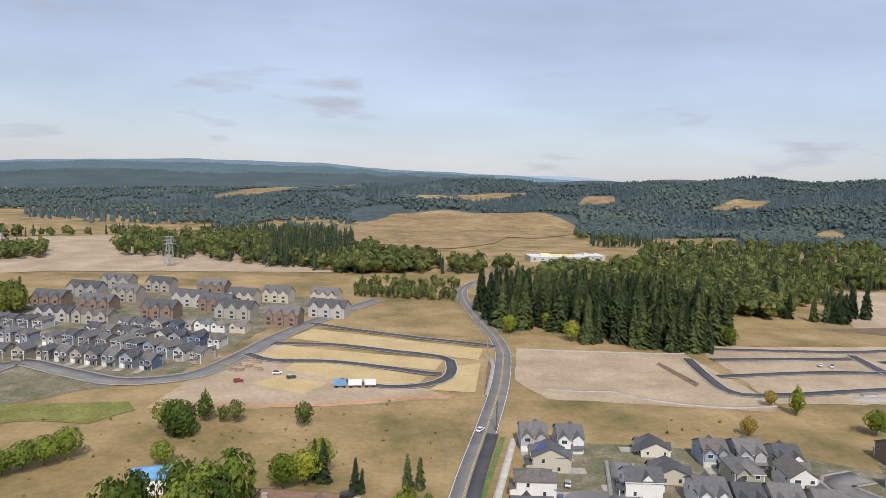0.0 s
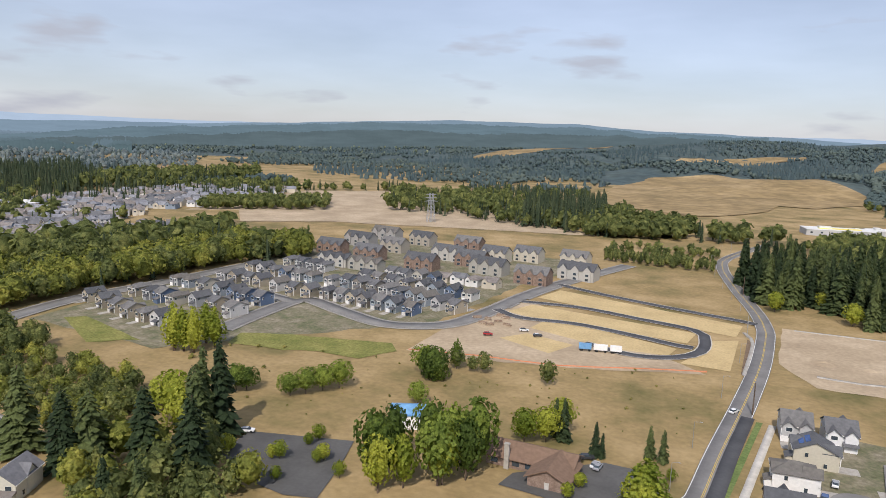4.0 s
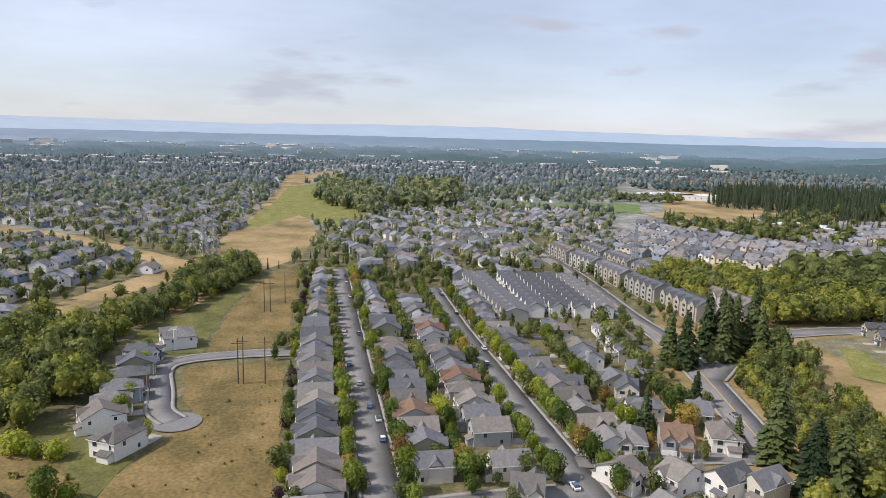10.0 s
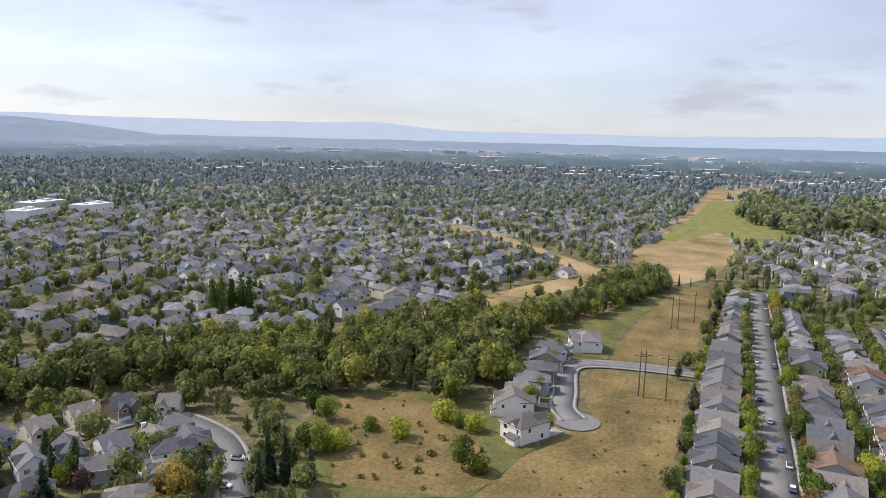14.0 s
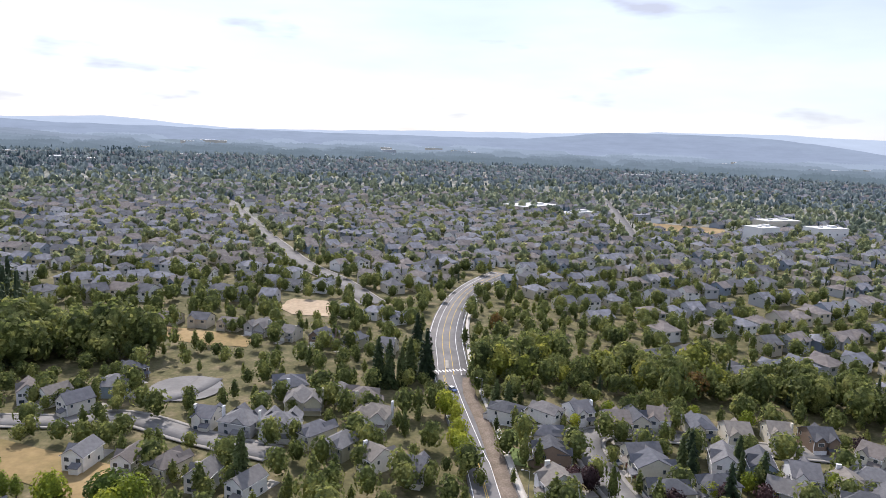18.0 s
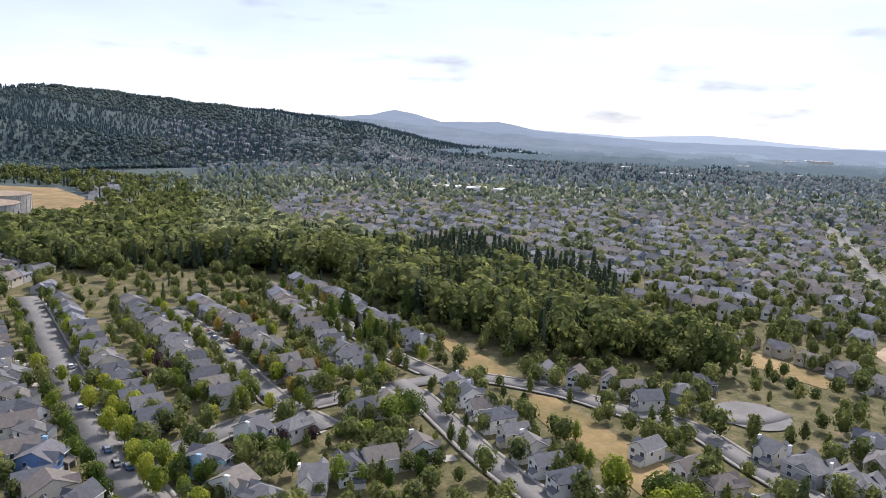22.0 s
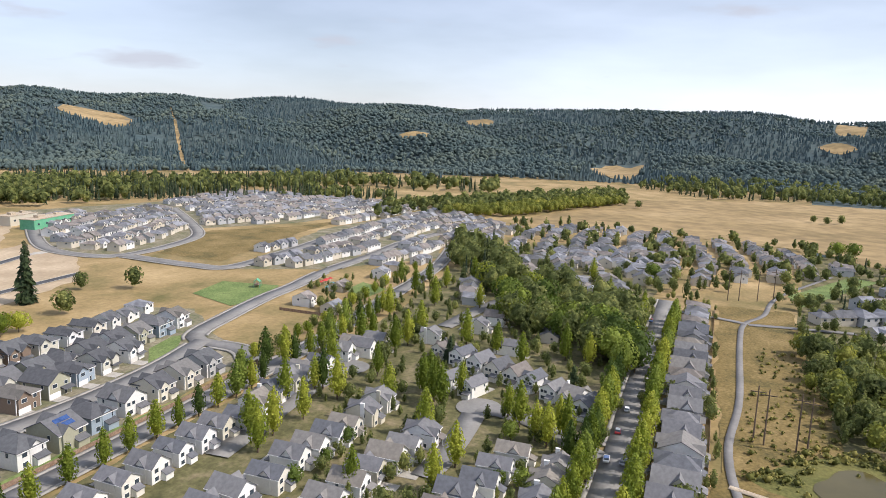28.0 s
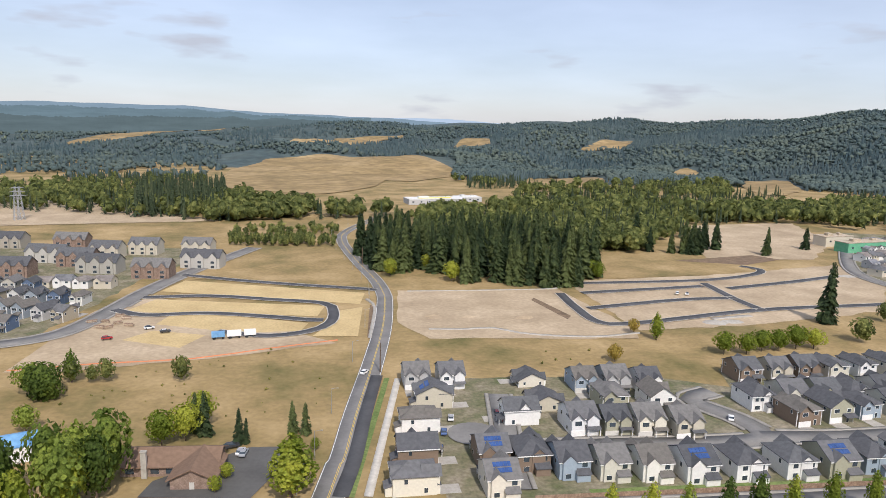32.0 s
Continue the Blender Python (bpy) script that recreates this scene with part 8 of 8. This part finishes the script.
def pylon(x, y, h, turn):
    base = new("pylon")
    base.matrix_basis = pose(x, y, gz(x, y), 0, 0, turn)
    w = h * 0.09
    for ax, ay in ((-1, -1), (1, -1), (1, 1), (-1, 1)):
        bm = bmesh.new()
        tube(bm, (ax * w, ay * w, -0.3), (ax * w * 0.16, ay * w * 0.16, h), 0.22, 0.12, 5)
        part("leg", bm, "steel", base)
    for i in range(7):
        k0, k1 = 1 - 0.84 * i / 7, 1 - 0.84 * (i + 1) / 7
        bm = bmesh.new()
        for (ax, ay), (bx, by) in (((-1, -1), (1, -1)), ((1, -1), (1, 1)), ((1, 1), (-1, 1)), ((-1, 1), (-1, -1))):
            tube(bm, (ax * w * k0, ay * w * k0, h * i / 7), (bx * w * k1, by * w * k1, h * (i + 1) / 7), 0.09, 0.09, 4)
            tube(bm, (bx * w * k0, by * w * k0, h * i / 7), (ax * w * k1, ay * w * k1, h * (i + 1) / 7), 0.09, 0.09, 4)
        part("bracing", bm, "steel", base)
    for z, L in ((0.72, 6.5), (0.84, 5.5), (0.95, 4.5)):
        bm = bmesh.new()
        prism(bm, [(-L, -0.3, h * z), (L, -0.3, h * z), (0, -0.3, h * z + 1.2)], (0, 0.6, 0))
        part("crossarm", bm, "steel", base)
    return tagged(base, "grey steel lattice power pylon", "pylon", "pylons")


LINES = [(-548, -79), (-708, -253), (-763, -394)]
PYL = [*LINES, *[(-558, -80), (-556, -72)], *[(-262, 677), (-461, 226)], *[(-265, 676)], *[(-555, 121)], *[(-502, 246)]]
for x, y in PYL:
    pylon(x, y, 30, 35)


def wires(a, b, h, group="power lines"):
    """Sagging cables between two masts."""
    A, B = Vector((*a, gz(*a) + h)), Vector((*b, gz(*b) + h))
    n = Vector((-(B - A).y, (B - A).x, 0)).normalized()
    bm = bmesh.new()
    for off, dz in ((-5, -7), (5, -7), (-4, -3.5), (4, -3.5), (0, 0)):
        last = None
        for i in range(11):
            t = i / 10
            p = A.lerp(B, t) + n * off + Vector((0, 0, dz - 9 * 4 * t * (1 - t) * 0.5))
            if last:
                tube(bm, last, p, 0.05, 0.05, 3, cap=False)
            last = p
    tagged(part("power_line", bm, "cable"), "sagging power cables between pylons", "cable", group)


wires(LINES[0], LINES[1], 28)
wires(LINES[1], LINES[2], 28)

# ---- landmarks ----
def tank(x, y, r, h):
    base = new("water_tank")
    base.matrix_basis = pose(x, y, gz(x, y))
    bm = bmesh.new()
    tube(bm, (0, 0, -0.5), (0, 0, h), r, r, 64)
    part("shell", bm, "tank_steel", base)
    for i in range(24):
        a = 2 * math.pi * i / 24
        bm = bmesh.new()
        box(bm, r * math.cos(a), r * math.sin(a), 0, 0.5, 0.9, h, 0, a)
        part("rib", bm, "tank_steel", base)
    bm = bmesh.new()
    tube(bm, (0, 0, h + 0.05), (0, 0, h + 1.4), r + 0.5, 1.0, 64)
    part("roof", bm, "tank_roof", base)
    bm = bmesh.new()
    tube(bm, (0, 0, h + 1.3), (0, 0, h + 2.2), 1.1, 1.1, 12)
    part("vent", bm, "tank_steel", base)
    take(x, y, r)
    return tagged(base, "wide round grey steel water tank", "water tank", "water tanks")


tank(627, -272, 29, 20)
tank(691, -317, 26, 20)


def hall(name, spots, h, label, wall="far_wall_white", roof="flat_roof", glazed=True):
    """A low flat-roofed building from its middle, size and turn, with a parapet and a band of windows."""
    x, y, L, D, turn = spots
    base = new(name)
    base.matrix_basis = pose(x, y, gz(x, y), 0, 0, turn)
    bm = bmesh.new()
    box(bm, 0, 0, -0.5, L, D, h + 0.5)
    part("wall", bm, wall, base)
    bm = bmesh.new()
    box(bm, 0, 0, h + 0.02, L + 0.6, D + 0.6, 0.5)
    box(bm, -L * 0.2, 0, h + 0.5, L * 0.18, D * 0.3, 2.0)
    box(bm, L * 0.25, D * 0.1, h + 0.5, 4, 3, 1.5)
    part("roof", bm, roof, base)
    n = max(3, int(L / 9)) if glazed else 0
    for s, a in ((-1, 0), (1, 180)):
        for i in range(n):
            hang("window", WIN[(2.2, 1.5)], base, -L / 2 + L * (i + 0.5) / n, s * D / 2, h * 0.55, a)
    take(x, y, max(L, D) / 2)
    return tagged(base, label, "building")


hall("school", (132, 818, 68, 26, 8), 6, "long school building with white roof", "far_wall_grey")
hall("school_wing", (177, 845, 30, 22, 8), 5, "low school wing with white roof", "far_wall_grey")
sx, sy = 132, 818
tagged(part("yellow_roof", box(bmesh.new(), sx, sy - 3, gz(sx, sy) + 6.6, 40, 7, 0.3, 0, radians(10)), "yellow_paint"), "yellow sheet on the school roof", "roof", kind="structure")
hall("shop", (-317, -890) + (70, 40, 30), 7, "flat-roofed pale shop building", "far_wall_beige")
hall("shop", (-352, -820) + (70, 18, 30), 6, "flat-roofed pale shop building")
hall("shop", (-454, -815) + (80, 18, 25), 6, "flat-roofed dark shop building", "far_wall_grey", "far_roof_grey")
hall("apartments", (-486, -645) + (30, 22, 20), 13, "white four-storey apartment building", "far_wall_white")
hall("apartments", (-563, -644) + (40, 22, 5), 13, "white four-storey apartment building", "far_wall_white")
hall("apartments", (-551, -707) + (50, 22, 10), 13, "white four-storey apartment building", "far_wall_beige")
hall("warehouse", (570, -945) + (110, 35, 20), 7, "long low building with a white roof")
hall("school", (-670, 523) + (60, 30, 40), 8, "low school building with a white and red roof", "brick")
hall("warehouse", (-1056, 601) + (90, 40, 60), 8, "low building with a pale roof", "far_wall_white")
hall("warehouse", (-1060, 568) + (90, 30, 80), 8, "low building with a pale roof", "far_wall_white")


def far_roofs():
    """Low pale buildings strewn over the far plain, joined."""
    bm = bmesh.new()
    for i in range(230):
        t = rng.uniform(58, 114) if i % 4 else rng.uniform(114, 212)
        r = rng.uniform(1750, 2300) if i % 3 == 0 else rng.uniform(2300, 4100)
        x, y = -r * math.sin(radians(t)), r * math.cos(radians(t))
        if open_land(np.array([x]), np.array([y]))[0]:
            continue
        k = 0.7 + r / 4000
        w, d, h, turn = rng.uniform(20, 75) * k, rng.uniform(15, 30) * k, rng.uniform(4, 8) * k, radians(t + rng.uniform(-30, 30))
        wall = rng.choice((0, 0, 1))
        box(bm, x, y, 0, w, d, h + (6 if r > 2300 else 0), wall, turn)
        box(bm, x, y, h + (6 if r > 2300 else 0) + 0.1, w + 0.8, d + 0.8, 0.5, 2, turn)
    tagged(part("warehouses", bm, ("far_wall_beige", "far_wall_grey", "flat_roof")), "low pale warehouses strewn over the far plain", "buildings", kind="stuff")


far_roofs()


def farmstead(x, y):
    home("low", x, y, rng.uniform(0, 360), "far farmhouses")


for s in ((52, 416, 61, 435, 66, 1006, 102, 1054, 323, 905, 257, 867, 394, 681, 168, 1090, -67, 2395, 93, 2239), (887, -156, 1005, -60, 963, -36, 1172, -187)):
    for x, y in zip(s[::2], s[1::2]):
        farmstead(x, y)


def church():
    base = new("church")
    base.matrix_basis = pose(*(-40, 190), 0, 0, 0, -5)
    bm, rf = bmesh.new(), bmesh.new()
    box(bm, 0, 0, -0.3, 25, 11, 3.5)
    gable_wall(bm, -12.5, 0, 3.2, 11, 2.4, 0.2, "x")
    gable(rf, 0, 0, 3.2, 25, 11, 2.4, "x", 0.9)
    box(bm, 8, -8, -0.3, 11, 10, 3.5)
    gable(rf, 8, -6.5, 3.2, 11, 13, 2.6, "y", 0.9)
    gable_wall(bm, 8, -13, 3.2, 11, 2.6, 0.2, "y")
    part("wall", bm, "brick", base)
    part("roof", rf, "brown_shingles", base)
    bm = bmesh.new()
    box(bm, -6, -6.2, -0.2, 1.4, 1.0, 7.6)
    box(bm, -6, -6.2, 7.4, 1.7, 1.3, 0.25)
    part("chimney", bm, "concrete", base)
    for x in (-10, -3.5, 0.5):
        hang("window", WIN[(2.2, 1.5)], base, x, -5.5, 1.6)
    hang("front_door", DOOR, base, 8, -13, 0)
    take(base.location.x, base.location.y, 13)
    tagged(base, "low brown-roofed church with a pale chimney", "church")


church()


def shed():
    base = new("shed")
    base.matrix_basis = pose(*(-83, 202), 0, 0, 0, 20)
    bm, rf = bmesh.new(), bmesh.new()
    box(bm, 0, 0, -0.3, 14, 10, 5.0)
    gable_wall(bm, -7, 0, 4.7, 10, 1.7, 0.2, "x")
    gable_wall(bm, 6.8, 0, 4.7, 10, 1.7, 0.2, "x")
    gable(rf, 0, 0, 4.7, 14, 10, 1.7, "x", 0.3)
    part("wall", bm, "trim_white", base)
    part("roof", rf, "blue_metal", base)
    tagged(base, "white metal shed with a blue roof", "shed")
    take(base.location.x, base.location.y, 8)


shed()


# ---- vehicles ----
def car_kind():
    base = new("car")
    bm = bmesh.new()
    prism(bm, [(-2.2, -0.88, 0.35), (2.2, -0.88, 0.35), (2.25, -0.88, 0.75), (1.2, -0.88, 0.95), (-2.0, -0.88, 1.0), (-2.25, -0.88, 0.8)], (0, 1.76, 0))
    part("body", bm, "car_paint", base)
    bm = bmesh.new()
    prism(bm, [(-1.9, -0.78, 0.98), (1.15, -0.78, 0.95), (0.45, -0.72, 1.42), (-1.4, -0.72, 1.44)], (0, 1.5, 0))
    part("windows", bm, "glass", base)
    bm = bmesh.new()
    box(bm, -0.5, 0, 1.42, 1.8, 1.42, 0.06)
    part("car_roof", bm, "car_paint", base)
    for x in (-1.35, 1.4):
        for y in (-0.85, 0.85):
            bm = bmesh.new()
            tube(bm, (x, y - 0.1, 0.33), (x, y + 0.1, 0.33), 0.33, 0.33, 10)
            part("wheel", bm, "rubber", base)
    return base


CAR = car_kind()


def car(x, y, turn):
    tagged(copy_thing(CAR, pose(x, y, gz(x, y) + 0.5, 0, 0, turn)), "parked car beside the kerb", "car", "cars")


for s, turn in (((167, -105, 206, -120, 221, -124, 254, -138), -17), ((217, 16, 236, 15, 196, 17), 2), ((-22, 194, -23, 195, 37, 201, 34, 190, 41, 211, 57, 213), 80), ((-157, -127, -142, -120, -96, -181, -61, -245), 110),
                ((-211, 145, -234, 20, -257, 18, -275, 72), 175), ((-127, 174, -26, 199), 20), ((133, 200, 158, 221, 202, 367, 207, 365, 16, 256), 60)):
    for x, y in zip(s[::2], s[1::2]):
        car(x, y, turn)
for i in range(46):
    pts, k = rng.choice((([(-170.8, 18.3), (-329.5, 18.8), (-476.5, 19.0)], 3.4), ([(-170.1, 74.1), (-259.7, 72.5), (-417.5, 73.1)], 3.4), ([(125.9, -92.5), (214.4, -122.5), (373.4, -178.1)], 3.4), ([(174.8, -165.0), (301.5, -216.0)], 3.0), ([(130.4, 17.4), (362.7, 11.2)], 3.4)))
    line = curve(pts, 5.0)
    j = rng.randrange(len(line) - 1)
    d = (line[j + 1] - line[j]).normalized()
    s = rng.choice((-k, k))
    car(line[j].x - d.y * s, line[j].y + d.x * s, math.degrees(math.atan2(d.y, d.x)))


def trailer(x, y, turn, L, mat, label):
    base = new("trailer")
    base.matrix_basis = pose(x, y, 0.2, 0, 0, turn)
    bm = bmesh.new()
    box(bm, 0, 0, 1.0, L, 2.3, 2.2)
    part("body", bm, mat, base)
    for dx in (-L * 0.35, -L * 0.25, L * 0.35):
        for yy in (-1, 1):
            bm = bmesh.new()
            tube(bm, (dx, yy - 0.15, 0.5), (dx, yy + 0.15, 0.5), 0.5, 0.5, 10)
            part("wheel", bm, "rubber", base)
    tagged(base, label, "trailer", "site trailers")


tx, ty = (-44, 306)
trailer(tx, ty, 8, 5.5, "blue_metal", "blue container on the building site")
trailer(tx + 6.6, ty + 1.0, 8, 6, "trim_white", "white trailer on the building site")
trailer(tx + 13.2, ty + 2.0, 8, 5, "trim_white", "white box truck on the building site")


def mound(x, y, r, h, mat, label):
    """A heap of earth with an uneven top."""
    bm = bmesh.new()
    rows = []
    for i in range(5):
        k = i / 4
        rows.append([bm.verts.new((x + r * (1 - k) * math.cos(j * 0.5236) * rng.uniform(0.8, 1.15), y + r * 0.7 * (1 - k) * math.sin(j * 0.5236) * rng.uniform(0.8, 1.15), -0.1 + h * (1 - (1 - k) ** 1.6))) for j in range(12)])
    for a, b in zip(rows, rows[1:]):
        for j in range(12):
            bm.faces.new((a[j], a[(j + 1) % 12], b[(j + 1) % 12], b[j]))
    tagged(part("mound", bm, mat), label, "heap", "earth heaps of the site")


for s, mat in (((55, 332, 99, 328, 72, 332, 54, 334), "bare_soil"), ((202, 311, 192, 310, 344, 406), "concrete")):
    for x, y in zip(s[::2], s[1::2]):
        mound(x, y, rng.uniform(4, 8), rng.uniform(0.8, 2.2), mat, "low heap of earth on the building site")
for s, w in (([(49, 312), (65, 310), (79, 311), (90, 302), (105, 296), (126, 293), (146, 297)], 1.6), ([(144, 394), (134, 386), (100, 385), (48, 386)], 1.2), ([(24, 370), (27, 352), (21, 300)], 1.6), ([(194, 316), (218, 320)], 3)):
    tagged(new("kerb", ribbon(s, w, 0.5, "concrete", 0.5)), "pale new concrete kerb on the site", "kerb", kind="structure")

# ---- the park, the club and the sites ----
px, py = (354, 191)
bm = bmesh.new()
box(bm, 0, 0, 0.1, 14, 7, 0.35)
ob = part("pool", bm, "pool_water")
ob.matrix_basis = pose(px, py, 0.1, 0, 0, 15)
tagged(ob, "blue swimming pool of the club", "pool", kind="structure")


def parasol(x, y):
    base = new("parasol")
    base.matrix_basis = pose(x, y, 0.3)
    bm = bmesh.new()
    tube(bm, (0, 0, 0), (0, 0, 2.6), 0.05, 0.05, 6)
    part("pole", bm, "trim_white", base)
    bm = bmesh.new()
    tube(bm, (0, 0, 2.1), (0, 0, 2.8), 1.7, 0.06, 10)
    part("canopy", bm, "red_canvas", base)
    tagged(base, "open red parasol beside the pool", "parasol", "parasols by the pool")


for k in range(5):
    parasol(px + 3.4 * k - 7, py + 6 + 0.8 * (k % 2))


def playground(x, y):
    base = new("playground")
    base.matrix_basis = pose(x, y, 0.2, 0, 0, 25)
    for ax in (-3, 0, 3):
        for ay in (-1.5, 1.5):
            bm = bmesh.new()
            tube(bm, (ax, ay, 0), (ax, ay, 3.6), 0.12, 0.12, 6)
            part("post", bm, "green_board", base)
    for ax in (-1.5, 1.5):
        bm = bmesh.new()
        box(bm, ax, 0, 1.4, 3, 3, 0.15)
        part("deck", bm, "fence_wood", base)
    bm = bmesh.new()
    gable(bm, -1.5, 0, 3.5, 3, 3, 1.2, "x", 0.3)
    part("roof", bm, "green_board", base)
    bm = bmesh.new()
    prism(bm, [(3, -0.5, 1.5), (6, -0.5, 0.1), (6, -0.5, 0.0), (3, -0.5, 1.35)], (0, 1, 0))
    part("slide", bm, "yellow_paint", base)
    tagged(base, "green climbing frame with a slide in the park", "playground")


playground(*(331, 227))
hall("building_shell", (430, 495) + (46, 13, 10), 8, "unfinished terrace with green sheathing boards", "green_board", "gravel")
hall("building_shell", (426, 524) + (30, 13, 10), 8, "unfinished terrace with pale sheathing boards", "far_wall_beige", "gravel")


def lumber(x, y, turn):
    base = new("lumber_stack")
    base.matrix_basis = pose(x, y, 0.2, 0, 0, turn)
    for k in range(4):
        bm = bmesh.new()
        box(bm, rng.uniform(-0.3, 0.3), 0, 0.1 + 0.32 * k, rng.uniform(3.4, 4.6), 1.2, 0.28)
        part("plank", bm, "fence_wood" if k % 2 else "gravel", base)
    tagged(base, "stack of pale sawn boards on the site", "lumber", "lumber stacks of the site")


for x, y in [(-104, 336), (-98, 336), (-92, 333), (-90, 341), (-94, 326), (-98, 327), (-86, 329), (-94, 345)]:
    lumber(x, y, rng.uniform(-30, 60))
for x, y in [(-76, 323), (-68, 317), (-90, 309)]:
    car(x, y, 20)


def street_lamp(x, y, turn):
    base = new("street_lamp")
    base.matrix_basis = pose(x, y, 0.3, 0, 0, turn)
    bm = bmesh.new()
    tube(bm, (0, 0, 0), (0, 0, 8.5), 0.12, 0.07, 6)
    part("pole", bm, "steel", base)
    bm = bmesh.new()
    tube(bm, (0, 0, 8.4), (1.8, 0, 8.8), 0.05, 0.04, 5)
    box(bm, 2.0, 0, 8.72, 0.7, 0.25, 0.12)
    part("arm", bm, "steel", base)
    tagged(base, "grey steel street lamp beside the road", "street lamp", "street lamps of the main road")


lane = curve(MAIN, 30.0)
for i in range(1, len(lane) - 1):
    d = (lane[i + 1] - lane[i]).normalized()
    if lane[i].length > 150:
        street_lamp(lane[i].x - d.y * 8.2, lane[i].y + d.x * 8.2, math.degrees(math.atan2(d.y, d.x)) - 90)

# ---- fences ----
def fence(name, pts, h, mat, label, z=0.0, thick=0.08, step=4.0):
    line = curve(pts, step)
    base = new(name)
    for i in range(len(line) - 1):
        a, b = line[i], line[i + 1]
        d = b - a
        bm = bmesh.new()
        box(bm, 0, 0, z, d.length, thick, h)
        ob = part("panel", bm, mat, base)
        ob.matrix_basis = pose((a.x + b.x) / 2, (a.y + b.y) / 2, 0, 0, 0, math.degrees(math.atan2(d.y, d.x)))
    tagged(base, label, "fence")


fence("silt_fence", [(-115, 273), (-84, 278), (-51, 280), (-22, 290), (7, 299)], 0.6, "orange_mesh", "low orange plastic site fence", 0, 0.08, 12)
fence("garden_fence", [(53.4, 159.5), (107.7, 157.1), (165.5, 154.6), (224.8, 154.4)], 1.7, "fence_wood", "brown wooden garden fence")
fence("garden_fence", [(294, 189), (294, 176), (294, 162)], 1.7, "fence_wood", "brown wooden garden fence")
fence("garden_fence", [(149.1, -8.8), (217.4, -11.2), (294.5, -12.6), (396.6, -15.8)], 1.5, "fence_wood", "brown wooden garden fence", step=10)

grow("near_woods", ("near_leaf", "near_oval"), "wood_leaves", "broadleaf woods and garden trees between the houses", "woods")
grow("woods", ("leaf", "oval", "mid_leaf"), "suburb_leaves", "dense broadleaf woods and garden trees with haze in the leaf colour", "woods")
grow("north_woods", ("north_leaf", "north_oval", "north_mid_leaf"), "wood_leaves", "broadleaf woods between fields and estates", "woods")
grow("bright_woods", ("bright_leaf",), "bright_wood_leaves", "yellow-green broadleaf woods and willows", "woods")
grow("fir_woods", ("fir", "north_fir"), "wood_needles", "dark fir woods", "woods")
grow("far_woods", ("far_leaf",), "far_leaves", "broadleaf woods on far hills and suburbs with haze in the leaf colour", "woods")
grow("outer_woods", ("outer_leaf",), "outer_leaves", "trees of the outermost suburbs with haze in the leaf colour", "woods")
grow("far_fir_woods", ("far_fir",), "far_needles", "dark fir forest on far hills with blue haze in its colour", "woods")
grow("hill_woods", ("hill_leaf",), "hill_leaves", "broadleaf trees among firs on the hills with haze in their colour", "woods")
grow("scrub", ("scrub",), "shrub_leaves", "rough weeds and low shrubs", "shrubs")

for k in [*KIND.values(), CAR]:
    for ob in (*k.children_recursive, k):
        bpy.data.objects.remove(ob)
